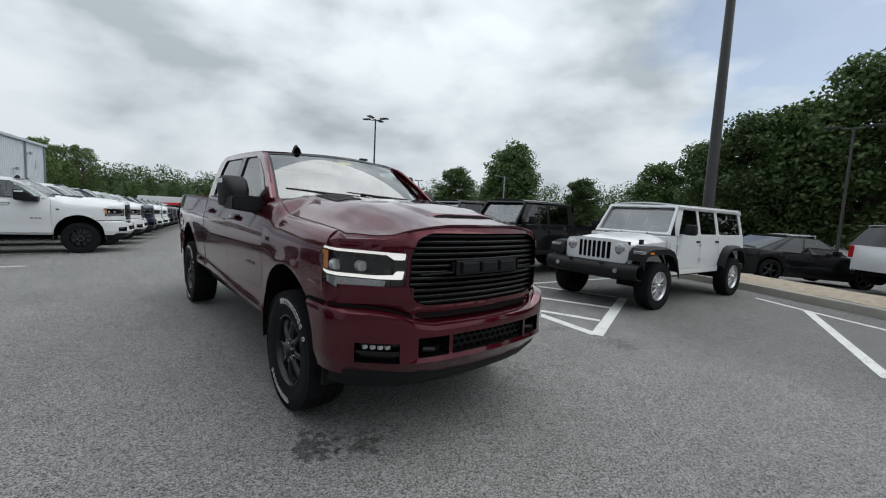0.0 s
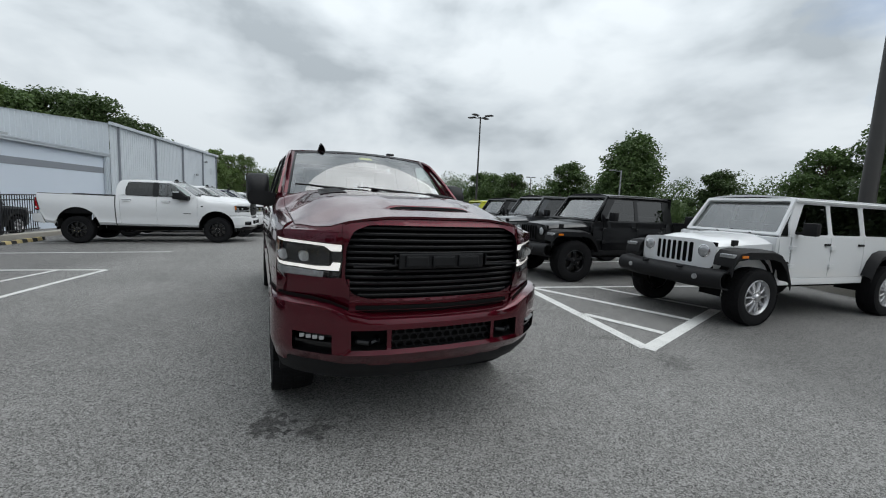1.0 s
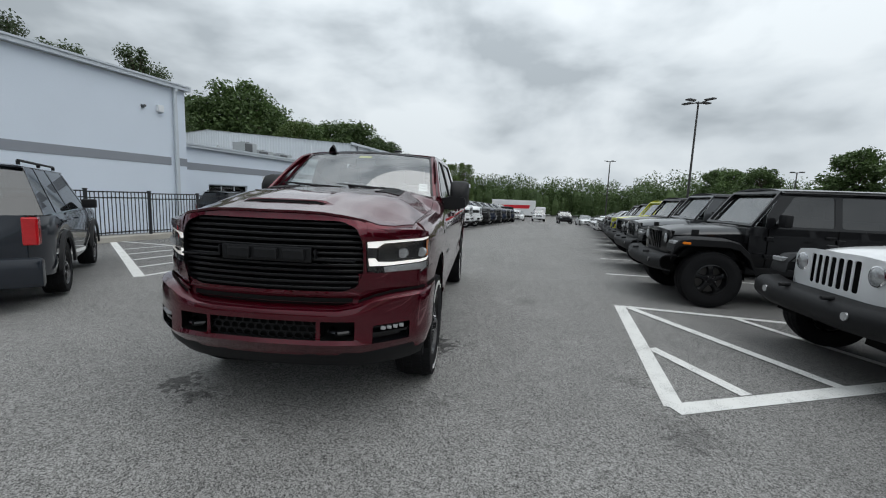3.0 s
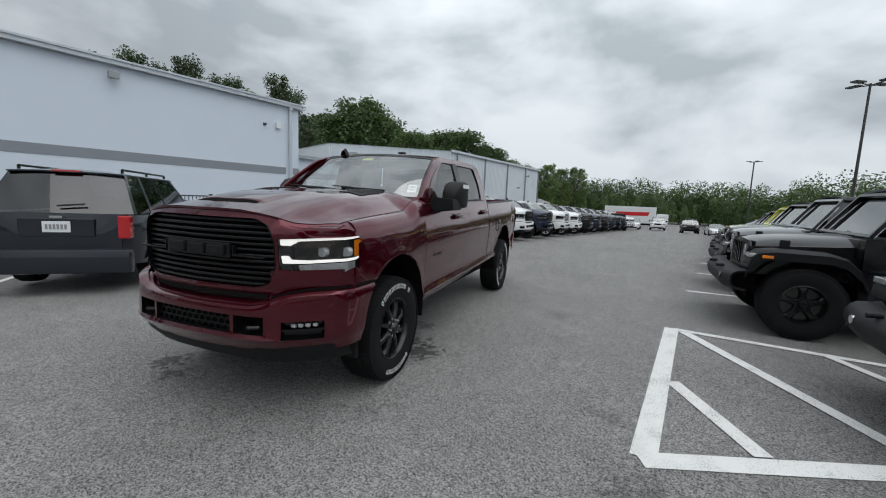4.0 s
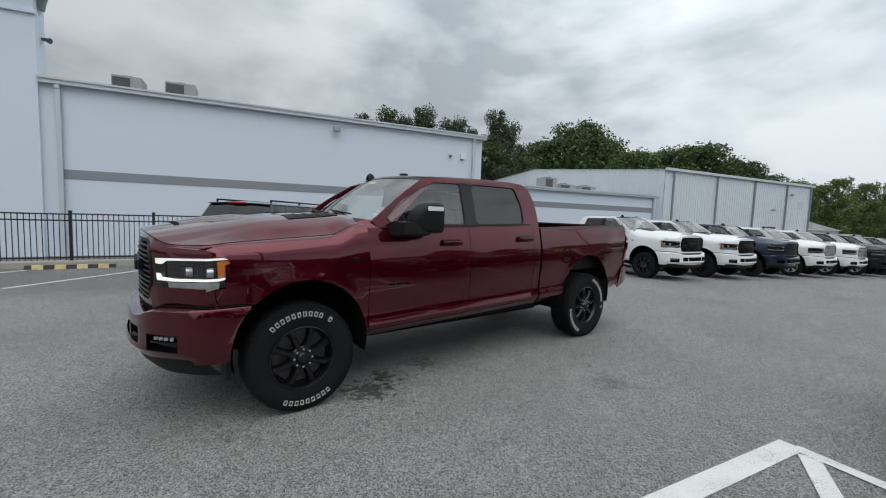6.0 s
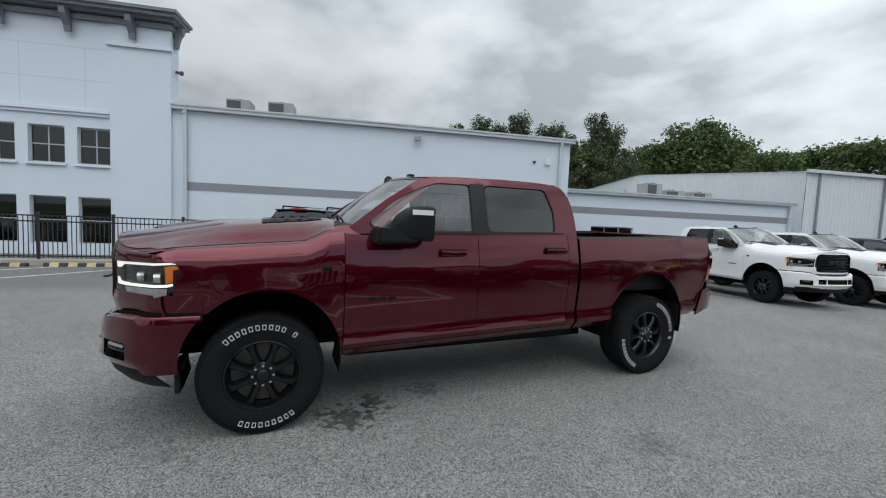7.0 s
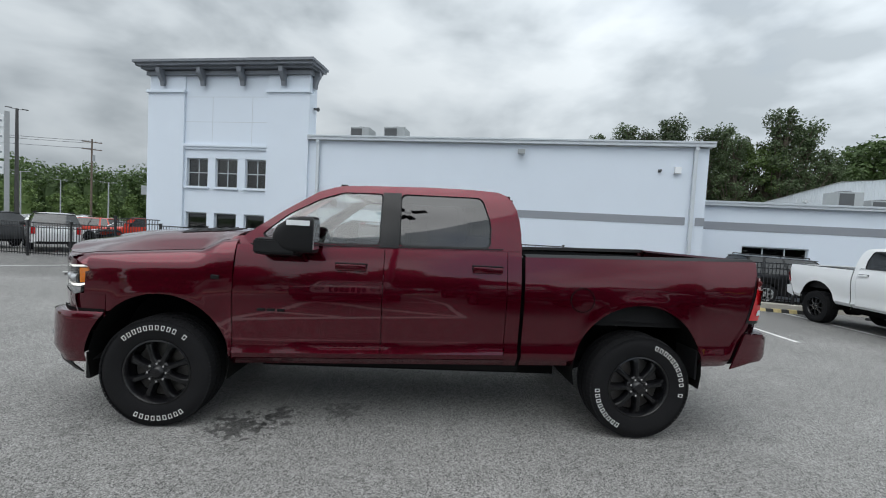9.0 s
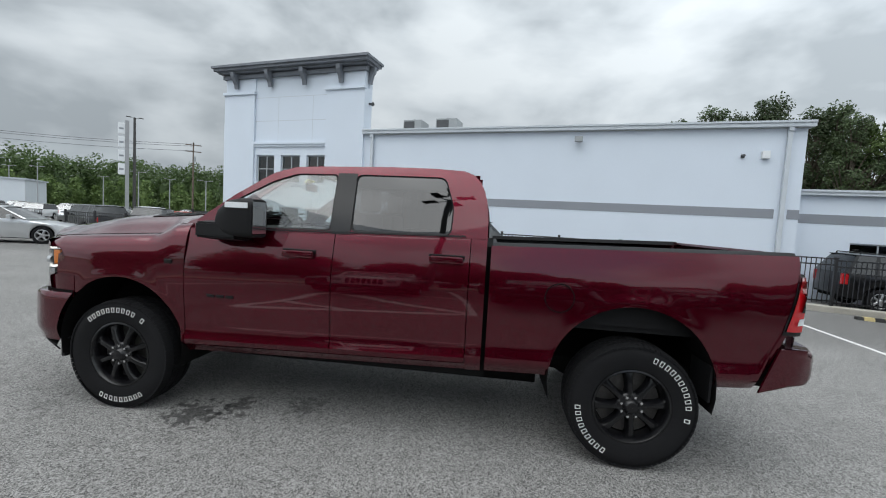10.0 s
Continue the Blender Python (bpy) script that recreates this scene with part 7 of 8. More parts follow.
    for s in (1, -1):
        yw = lambda z: 0.765 - 0.115 * (z - 1.215) / 0.55
        wins = [rounded([(0.80, 1.25), (1.575, 1.25), (1.575, 1.685), (1.07, 1.685)], 0.04, 3), rounded([(1.665, 1.25), (2.36, 1.25), (2.36, 1.685), (1.665, 1.685)], 0.04, 3)]
        if not pickup:
            wins.append(rounded([(2.46, 1.25), (end - 0.14, 1.25), (end - 0.17, 1.685), (2.46, 1.685)], 0.04, 3))
        ce = cab_end
        outl = [(0.70, 1.215), (1.62, 1.215), (ce, 1.215), (ce - 0.04, 1.77), (1.6, 1.775), (0.93, 1.765), (0.72, 1.40)]
        bm = thick(poly_sheet(outl, wins, 0.4, lambda x, z: (x, -s * yw(z), z)), 0.02)
        part("upper_side", bm, paint if not pickup else paint, t, "", True)
        for wv in wins:
            bm = poly_sheet(wv, [], 0.5, lambda x, z: (x, -s * (yw(z) - 0.008), z))
            o = part("side_glass", bm, G_DARK, t, "dark side glass"); o.visible_shadow = False
        if not pickup:
            q = part("top_side", thick(poly_sheet([(2.40, 1.22), (ce, 1.22), (ce - 0.04, 1.775), (2.40, 1.775)], [wins[2]], 0.4, lambda x, z: (x, -s * (yw(z) + 0.006), z)), 0.01), top_mat, t)
        # mirrors, handles, hinges
        m = new("mirror"); m.parent = t
        part("mirror_arm", boxes((0.84, 0.90, min(-s * 0.75, -s * 0.86), max(-s * 0.75, -s * 0.86), 1.25, 1.29)), M_BLKPL, m)
        part("mirror_head", boxes((0.80, 0.90, min(-s * 0.84, -s * 1.02), max(-s * 0.84, -s * 1.02), 1.24, 1.42), bevel=0.03), M_BLKPL, m, "", True)
        for x in (1.46, 2.28):
            part("door_handle", boxes((x, x + 0.13, min(-s * 0.80, -s * 0.775), max(-s * 0.80, -s * 0.775), 1.095, 1.13), bevel=0.01), M_BLKPL, t)
        for x in (0.755, 1.645):
            for z in (0.80, 1.06):
                part("hinge", boxes((x - 0.05, x + 0.05, min(-s * 0.81, -s * 0.775), max(-s * 0.81, -s * 0.775), z - 0.03, z + 0.03), bevel=0.008), paint, t)
        part("side_badge", boxes((0.56, 0.70, min(-s * 0.79, -s * 0.775), max(-s * 0.79, -s * 0.775), 0.83, 0.865), bevel=0.004), M_BLKGLOSS, t, "plain dark badge bar")
        part("tail_light", boxes((end - 0.005, end + 0.05, min(s * 0.62, s * 0.77), max(s * 0.62, s * 0.77), 0.86, 1.12), bevel=0.015), M_REDLENS, t)
    if pickup:
        part("cab_back", boxes((2.56, 2.60, -0.70, 0.70, 0.66, 1.76)), paint, t)
        part("bed", boxes((2.66, end - 0.02, -0.72, 0.72, 0.80, 0.84), (2.66, end, -0.76, -0.70, 0.84, 1.19), (2.66, end, 0.70, 0.76, 0.84, 1.19), (end - 0.04, end, -0.76, 0.76, 0.66, 1.19)), paint, t)
    else:
        part("tailgate", boxes((end - 0.03, end, -0.74, 0.74, 0.63, 1.215), (end - 0.06, end - 0.03, -0.68, 0.68, 1.215, 1.76)), paint, t)
        w = wheel(style, t, end + 0.14, 0.0, 1.02)
        w.matrix_basis = pose(end + 0.15, 0.05, 1.02, 0, 0, 90)
        w.name = "spare_wheel"
    part("rear_bumper", boxes((end, end + 0.12, -0.78, 0.78, 0.50, 0.64), bevel=0.02), M_BLKPL, t)
    # inside
    c = new("cabin"); c.parent = t
    part("dashboard", boxes((0.72, 0.95, -0.68, 0.68, 0.95, 1.22), bevel=0.03), M_DASH, c)
    for y in (-0.36, 0.36):
        part("front_seat", boxes((1.35, 1.55, y - 0.24, y + 0.24, 0.75, 1.40), (1.40, 1.50, y - 0.12, y + 0.12, 1.40, 1.60), bevel=0.04), M_SEAT, c, "", True)
    part("rear_bench", boxes((2.2, 2.36, -0.62, 0.62, 0.75, 1.35), bevel=0.04), M_SEAT, c)
    for x in (0.0, wb):
        for s in (-1, 1):
            wheel(style, t, x, s * 0.79, R, turn=17 + 40 * x)
    return t


# ---- plainer cars and sport-utility cars, by their outline ----
CARS = {
    "sedan": dict(wb=2.95, fo=0.92, ro=1.08, hw=0.93, sill=0.24, belt=0.93, top=1.46, hood=[(-0.92, 0.62), (-0.86, 0.74), (-0.5, 0.83), (0.75, 0.97)], deck=[(3.1, 1.05), (3.9, 1.06), (4.0, 0.98)], cab=(0.62, 1.42, 2.35, 3.45), style="road_black_far", R=0.355),
    "hatch": dict(wb=2.70, fo=0.93, ro=1.0, hw=0.89, sill=0.22, belt=0.93, top=1.43, hood=[(-0.93, 0.58), (-0.86, 0.70), (-0.4, 0.80), (0.65, 0.95)], deck=[(2.9, 1.04), (3.6, 1.06), (3.68, 0.98)], cab=(0.45, 1.30, 2.25, 3.35), style="road_far", R=0.335),
    "suv": dict(wb=2.70, fo=0.80, ro=0.93, hw=0.91, sill=0.36, belt=1.10, top=1.74, hood=[(-0.80, 0.80), (-0.74, 1.0), (-0.4, 1.06), (0.60, 1.13)], deck=[(3.4, 1.12), (3.6, 1.12)], cab=(0.50, 1.15, 3.30, 3.60), style="road_far", R=0.37),
}


def build_car(kind, paint, label, group="", dark_glass=True, plate=False, rails=False, clad=False, wheels=None):
    c = CARS[kind]
    t = thing("car" if kind != "suv" else "sport_utility_car", pose(0, 0, 0), label, "car", group)
    wb, hw, sill, belt, top, R = c["wb"], c["hw"], c["sill"], c["belt"], c["top"], c["R"]
    x0, x1 = -c["fo"], wb + c["ro"]
    arches = [(0.0, R, R + 0.05), (wb, R, R + 0.05)]
    hx, hz = zip(*c["hood"]); dxs, dzs = zip(*c["deck"])
    cb0, cr0, cr1, cb1 = c["cab"]

    def deck(x):
        if x <= hx[-1]:
            return interp(x, hx, hz)
        if x >= dxs[0]:
            return interp(x, dxs, dzs)
        return interp(x, [hx[-1], dxs[0]], [hz[-1], dzs[0]])

    def half(x):
        e = min((x - x0) / 0.55, (x1 - x) / 0.45, 1)
        return hw * (0.80 + 0.20 * math.sin(math.pi / 2 * max(0.0, e)))

    def shoulder(x):
        return min(belt + 0.03 * (x / wb), deck(x) - 0.02)
    for s in (1, -1):
        rows = []
        for x in xs_with_arch(x0, x1, 0.16, arches, 12):
            b = arch_z(x, sill + 0.10 * max(0, (x0 + 0.4 - x)) + 0.1 * max(0, x - x1 + 0.4), arches); e = max(shoulder(x), b + 0.02)
            w = half(x)
            rows.append([(x, -s * (w - 0.05 * (1 - k / 6) ** 3 - 0.035 * (k / 6) ** 4 + 0.012 * math.exp(-((z - belt + 0.12) / 0.05) ** 2)), z) for k, z in [(k, b + (e - b) * k / 6) for k in range(7)]])
        bm = thick(sheet(rows), 0.012)
        part("body_side", bm, paint, t, "", True)
        for cx in (0.0, wb):
            rows = [[(cx + (R + 0.06) * math.cos(a), -s * y, R + (R + 0.06) * math.sin(a)) for y in (hw - 0.03, 0.45)] for a in [math.pi * k / 12 for k in range(13)]]
            part("wheel_well", sheet(rows), M_DARK, t)
    rows = []
    for x in np.linspace(x0, x1, 40):
        w = half(x) - 0.035; zs_ = shoulder(x); zc = deck(x)
        rows.append([(x, y * w, zs_ + (zc - zs_) * (1 - abs(y) ** 3)) for y in np.linspace(-1, 1, 13)])
    part("hood_and_deck", sheet(rows), paint, t, "", True)
    for xe, sg in ((x0, -1), (x1, 1)):
        w = half(xe)
        zt_ = deck(xe)
        rows = [[(xe + sg * 0.06 * (1 - y * y) * math.sin(math.pi * k / 5), y * (w - 0.02), sill + 0.08 + (zt_ - sill - 0.08) * k / 5) for k in range(6)] for y in np.linspace(-1, 1, 13)]
        part("bumper", sheet(rows), paint, t, "", True)
    part("underside", boxes((x0 + 0.1, x1 - 0.1, -hw * 0.72, hw * 0.72, sill - 0.04, sill + 0.12)), M_DARK, t)
    # cabin: glass band and roof
    g = G_DARK
    rw_ = hw * 0.72

    def cab_ring(f, z):
        # x limits of the cabin at height fraction f
        return cb0 + (cr0 - cb0) * f, cb1 + (cr1 - cb1) * f
    zb = belt + 0.02
    for s in (1, -1):
        rows = []
        for f in (0, 0.5, 1):
            a, b = cab_ring(f, 0)
            y = (hw - 0.05) + (rw_ - hw + 0.05) * f
            rows.append([(a + (b - a) * k / 10, -s * y, zb + (top - 0.05 - zb) * f) for k in range(11)])
        o = part("side_glass", sheet(rows), g, t, "dark side glass", True); o.visible_shadow = False
        for q0, q1 in ((0.0, 0.035), (0.47, 0.50), (0.80 if kind != "suv" else 0.74, 0.86 if kind != "suv" else 0.78), (0.965, 1.0)):
            rows = []
            for f in (0, 0.5, 1):
                a, b = cab_ring(f, 0)
                y = (hw - 0.05) + (rw_ - hw + 0.05) * f + 0.006
                rows.append([(a + (b - a) * q, -s * y, zb + (top - 0.05 - zb) * f) for q in (q0, q1)])
            part("pillar", sheet(rows), paint if q0 in (0.0, 0.965) or kind == "suv" and q0 > 0.6 else M_BLKGLOSS, t)
    for a, b, fr in ((cb0, cr0, True), (cb1, cr1, False)):
        rows = [[(a + (b - a) * f - (0.12 if fr else -0.05) * (1 - y * y) * (1 - 0.5 * f), y * ((hw - 0.05) + (rw_ - hw + 0.05) * f), zb + (top - 0.05 - zb) * f) for y in np.linspace(-1, 1, 11)] for f in (0, 0.5, 1)]
        o = part("windscreen" if fr else "rear_window", sheet(rows), G_WIND if fr else g, t, "", True); o.visible_shadow = False
    rows = []
    for x in np.linspace(cr0 - 0.10, cr1 + 0.06, 11):
        e = min(1, (x - cr0 + 0.10) / 0.25, (cr1 + 0.06 - x) / 0.2)
        rows.append([(x, y * rw_ * 1.015, top - 0.05 + 0.05 * (1 - abs(y) ** 3) * (0.3 + 0.7 * max(0, e))) for y in np.linspace(-1, 1, 11)])
    part("roof", thick(sheet(rows), 0.02), paint, t, "", True)
    part("seats", boxes((cb0 + 1.0, cb0 + 1.15, -0.6, -0.1, sill + 0.3, belt + 0.25), (cb0 + 1.0, cb0 + 1.15, 0.1, 0.6, sill + 0.3, belt + 0.25), (cb0 + 1.9, cb0 + 2.05, -0.6, 0.6, sill + 0.3, belt + 0.2), bevel=0.03), M_SEAT, t)
    part("cabin_floor", boxes((cb0 + 0.3, cb1 - 0.2, -hw + 0.15, hw - 0.15, sill + 0.1, sill + 0.2), (cb0 + 0.25, cb0 + 0.5, -hw + 0.15, hw - 0.15, sill + 0.2, belt)), M_DASH, t)
    # lamps, grille, plates, mirrors
    for s in (1, -1):
        w = half(x0 + 0.15)
        part("headlight", boxes((x0 + 0.0, x0 + 0.22, min(s * (w - 0.30), s * (w + 0.005)), max(s * (w - 0.30), s * (w + 0.005)), deck(x0 + 0.05) - 0.17, deck(x0 + 0.05) - 0.05), bevel=0.02), M_CLEARLENS, t)
        w = half(x1 - 0.12)
        if kind == "suv":
            part("tail_light", boxes((x1 - 0.14, x1 + 0.02, min(s * (w - 0.13), s * (w + 0.012)), max(s * (w - 0.13), s * (w + 0.012)), belt - 0.33, belt + 0.0), bevel=0.02), M_REDLENS, t, "red tail light")
        else:
            part("tail_light", boxes((x1 - 0.14, x1 + 0.02, min(s * (w - 0.36), s * (w + 0.005)), max(s * (w - 0.36), s * (w + 0.005)), deck(x1 - 0.1) - 0.20, deck(x1 - 0.1) - 0.05), bevel=0.02), M_REDLENS, t, "red tail light")
        part("mirror", boxes((cb0 + 0.42, cb0 + 0.54, min(-s * (hw - 0.03), -s * (hw + 0.17)), max(-s * (hw - 0.03), -s * (hw + 0.17)), belt + 0.02, belt + 0.17), bevel=0.03), M_BLKPL if kind == "suv" else paint, t, "", True)
        for x in (cb0 + 1.1, cb0 + 2.0):
            part("door_handle", boxes((x, x + 0.16, min(-s * (hw + 0.02), -s * (hw - 0.02)), max(-s * (hw + 0.02), -s * (hw - 0.02)), belt - 0.12, belt - 0.09), bevel=0.008), paint, t)
        if rails:
            bm = bmesh.new()
            rod(bm, (cr0 + 0.15, s * (rw_ - 0.05), top + 0.022), (cr1 - 0.1, s * (rw_ - 0.05), top + 0.022), 0.016, n=8)
            for x in (cr0 + 0.15, (cr0 + cr1) / 2, cr1 - 0.1):
                rod(bm, (x, s * (rw_ - 0.05), top - 0.03), (x, s * (rw_ - 0.05), top + 0.022), 0.02, n=8)
            part("roof_rail", bm, M_BLKPL, t, "black roof rail", True)
        if clad:
            for cx in (0.0, wb):
                rows = [[(cx + (R + d) * math.cos(a), -s * (hw + o), R + (R + d) * math.sin(a)) for d, o in ((0.035, 0.0), (0.05, 0.03), (0.13, 0.03), (0.15, -0.01))] for a in [math.pi * (0.02 + 0.96 * k / 14) for k in range(15)]]
                part("arch_cladding", sheet(rows), M_BLKPL, t, "", True)
    part("grille", boxes((x0 - 0.055, x0 + 0.05, -0.40, 0.40, deck(x0 + 0.1) - 0.30, deck(x0 + 0.1) - 0.10), bevel=0.02), M_BLKGLOSS, t)
    if clad:
        part("rear_cladding", boxes((x1 - 0.05, x1 + 0.10, -hw + 0.06, hw - 0.06, sill - 0.08, sill + 0.27), bevel=0.05), paint, t, "body-coloured rear bumper", True)
    if plate:
        p = part("number_plate", boxes((x1 + 0.062, x1 + 0.075, -0.155, 0.155, belt - 0.24, belt - 0.09), bevel=0.004), M_SIGN, t, "white plate with plain bars")
        for k in range(6):
            part("plate_bar", boxes((x1 + 0.0755, x1 + 0.078, -0.12 + 0.042 * k, -0.092 + 0.042 * k, belt - 0.20, belt - 0.13)), M_PRINT, p)
        part("plate_recess", boxes((x1 + 0.03, x1 + 0.062, -0.42, 0.42, belt - 0.30, belt - 0.05), bevel=0.01), paint, t)
        part("badge_bar", boxes((x1 + 0.06, x1 + 0.07, -0.07, 0.07, belt - 0.045, belt - 0.015)), M_CHROME, t, "plain bright badge bar")
        bm = bmesh.new(); rod(bm, (x1 + 0.02, 0.0, belt + 0.12), (x1 - 0.0, 0.30, belt + 0.15), 0.012, n=6)
        part("rear_wiper", bm, M_BLKPL, t)
        part("high_stop_lamp", boxes((cr1 + 0.0, cr1 + 0.09, -0.16, 0.16, top - 0.045, top - 0.02)), M_REDLENS, t)
    for x in (0.0, wb):
        for s in (-1, 1):
            wheel(wheels or c["style"], t, x, s * (hw - 0.12), R, turn=31)
    return t

# ---- vehicles in the lot ----
hero = build_ram(P_RED, "deep red crew-cab pickup with black wheels and lit headlights, aisle")


def stand(ob, x, y, deg, ax=0.0, ay=0.0, lift=0.0):
    """Stand a vehicle so that its own point (ax, ay) is over (x, y); deg turns its nose from -x."""
    m = pose(x, y, ground_z(x, y) + lift, 0, 0, deg) @ pose(-ax, -ay, 0)
    # lie on the slope
    f = m @ Vector((3.4, 0, 0)); b = m @ Vector((0, 0, 0))
    pitch = math.degrees(math.atan2(ground_z(f.x, f.y) - ground_z(b.x, b.y), 3.4))
    ob.matrix_basis = m @ pose(0, 0, 0, 0, -pitch, 0)
    return ob


def stand_copy(src, *a, **k):
    return stand(copy_thing(src, pose(0, 0, 0)), *a, **k)


stand(hero, 0, 0, 0)
used = set()
# parts too small to tell apart on the far cars
FINE = {"louvre", "axles", "exhaust", "wiper", "emblem_plate", "emblem_block", "emblem_blocks", "emblem_wing", "mirror_glass", "lamp_strip", "handle_recess", "handle_grip", "door_handle", "headrest", "steering_wheel", "rear_view_mirror",
        "door_badge", "fender_badge", "fuel_door_ring", "roof_lamp", "tow_hook", "fog_lens", "fog_brow", "hook_recess", "intake_recess", "window_seal", "belt_moulding", "screen_edge", "projector", "turn_lens", "lower_lens", "cover",
        "cabin_floor", "seats", "hood_latch", "hinge", "side_badge", "side_marker", "clear_lens", "dark_lens", "red_lens", "mud_flap", "bed_underside", "lamp_back", "corner_panel", "rim_trim"}
FAR = FINE | {"wheel_back", "wheel_well", "pillar", "roof_rail", "mirror", "grille", "underside"}


def pare(ob, names):
    """Leave the fine parts off a car that stands far away."""
    for c in list(ob.children_recursive)[::-1]:
        if c.name.split(".")[0] in names:
            bpy.data.objects.remove(c)
    for c in list(ob.children_recursive)[::-1]:
        if c.type == "EMPTY" and not c.children:
            bpy.data.objects.remove(c)
    return ob


# pickups along the building side, noses to the aisle
R_WHITE = build_ram(P_WHITE, "white crew-cab pickup with black grille and wheels", "ram_plain", False, group="pickups along the building")
R_WHITE2 = build_ram(P_WHITE, "white crew-cab pickup with bright grille and silver wheels", "ram_silver_far", False, M_CHROME, group="pickups along the building")
R_BLUE = build_ram(P_BLUE, "dark blue crew-cab pickup with black grille", "ram_plain_far", False, group="pickups along the building")
R_BLACK = build_ram(P_BLACK, "black crew-cab pickup with silver wheels", "ram_silver_far", False, group="pickups along the building")
for k, src in enumerate([R_WHITE, R_WHITE, R_BLUE, R_WHITE2, R_WHITE2, R_BLACK, R_BLUE, R_BLACK, R_BLUE, R_BLACK, R_BLUE, R_WHITE, R_WHITE2]):
    x, y = 11.95 + 2.95 * k, 2.2 - 0.2 * 2.95 * k
    f = stand_copy if src.name in used else stand
    used.add(src.name)
    if k == 2:
        [pare(q, FINE) for q in (R_BLUE, R_WHITE2, R_BLACK)]
    f(src if k != 11 else R_WHITE2, x, y, 82.5 + (k * 37 % 5 - 2) * 0.5, 0.0, 0.81)

# off-roaders along the other side
J_WHITE = build_jeep(P_WHITE, "white four-door off-road car with black flares and silver wheels", P_WHITE, "jeep_silver")
used.add(J_WHITE.name)
stand(J_WHITE, -0.07, -5.06, -95.4, 0.0, -0.79)
J_GLAD = build_jeep(P_BLACK, "black off-road pickup with knobbly tyres on black wheels", P_BLACK, "jeep_black", True, group="off-roaders in a row")
stand(J_GLAD, 3.02, -4.70, -95.0, 0.0, -0.79)
J_GREY = build_jeep(P_GREY, "dark grey four-door off-road car with black hard top", M_BLKPL, group="off-roaders in a row")
J_BLACK = build_jeep(P_BLACK, "black four-door off-road car with black hard top", M_BLKPL, group="off-roaders in a row")
J_LIME = build_jeep(P_LIME, "lime-yellow four-door off-road car with black wheels", P_LIME, group="off-roaders in a row")
for k, src in enumerate([J_GREY, J_BLACK, J_LIME, J_BLACK, J_GREY]):
    x, y = 5.85 + 2.9 * k, -5.28 - 0.70 * k
    f = stand_copy if src.name in used else stand
    used.add(src.name)
    f(src, x, y, -95 + (k * 29 % 5 - 2) * 0.6, 0.0, -0.79)
S_WHITE = build_car("sedan", P_WHITE, "white parked sedan with dark glass", "far parked cars")
S_SILVER = build_car("sedan", P_SILVER, "silver parked sedan with dark glass", "far parked cars")
S_BLACK = build_car("sedan", P_BLACK, "black parked sedan with black wheels", "far parked cars")
U_WHITE = build_car("suv", P_WHITE, "white parked sport-utility car with dark glass", "far parked cars", rails=True)
U_BLACK = build_car("suv", P_BLACK, "black parked sport-utility car with dark glass", "far parked cars", rails=True)
U_GREY = build_car("suv", P_GREY, "grey parked sport-utility car with dark glass", "far parked cars")
H_SILVER = build_car("hatch", P_SILVER, "silver compact sedan parked by the fence", "far parked cars")
U_RED = build_car("suv", P_ORANGE, "orange-red parked sport-utility car", "far parked cars")


def lay(src, *a, **k):
    f = stand_copy if src.name in used else stand
    used.add(src.name)
    return f(src, *a, **k)


for k, src in enumerate([U_WHITE, S_SILVER, S_WHITE, U_WHITE, S_WHITE, S_SILVER, U_BLACK, S_WHITE, U_GREY, S_WHITE]):
    lay(src, 20.4 + 2.9 * k, -8.78 - 0.70 * k, -95 + (k * 17 % 5 - 2), 0.0, -0.8)
# the dark sport-utility car nose to the fence
lib = build_car("suv", P_SLATE, "dark slate sport-utility car with roof rails, seen from behind", plate=True, rails=True, clad=True, wheels="road_black")
stand(lib, 1.10, 5.08, -140, 2.70, 0.0)
# black car behind the fence, red and white ones beyond
lay(U_BLACK, 17.2, 10.0, 168, 0, 0)
lay(H_SILVER, -14.8, 10.36, -150, 0, 0.77)
J_RED = build_jeep(P_ORANGE, "bright red two-tone off-road car behind the fence", M_BLKPL, "jeep_black_far")
stand(J_RED, -16.1, 20.6, 37, 0, -0.79)
lay(U_WHITE, -15.0, 15.6, -45, 2.7, 0)
lay(U_GREY, -20.8, 17.1, -20)
lay(S_WHITE, -22, 27.2, 10); lay(U_RED, -26.4, 30, 5); lay(U_BLACK, -19.3, 25.2, 20)
# beyond the planted island
lay(S_BLACK, -1.3, -16.0, 51, 0, 0)
lay(U_WHITE, -2.95, -13.5, 51, 3.4, 0.7)
lay(J_WHITE, 2.3, -27.5, -100, 0, 0)
lay(U_BLACK, -2.5, -27.5, -100, 0, 0); lay(S_BLACK, 5.5, -27, -100); lay(U_GREY, -6.5, -26, -100); lay(S_SILVER, 9, -27, -98); lay(U_BLACK, 13, -27.3, -98); lay(S_WHITE, 17, -27.6, -98)
# far cross aisle
for k, src in enumerate([U_BLACK, S_WHITE, U_WHITE, U_BLACK, S_WHITE, U_GREY, U_WHITE, S_SILVER]):
    lay(src, 52 + 1.5 * (k % 3), -3.0 - 3.1 * k, -8 + k)
lay(R_BLACK, 49, 2.2, 12); lay(J_BLACK, 47.5, -3.8, 185)
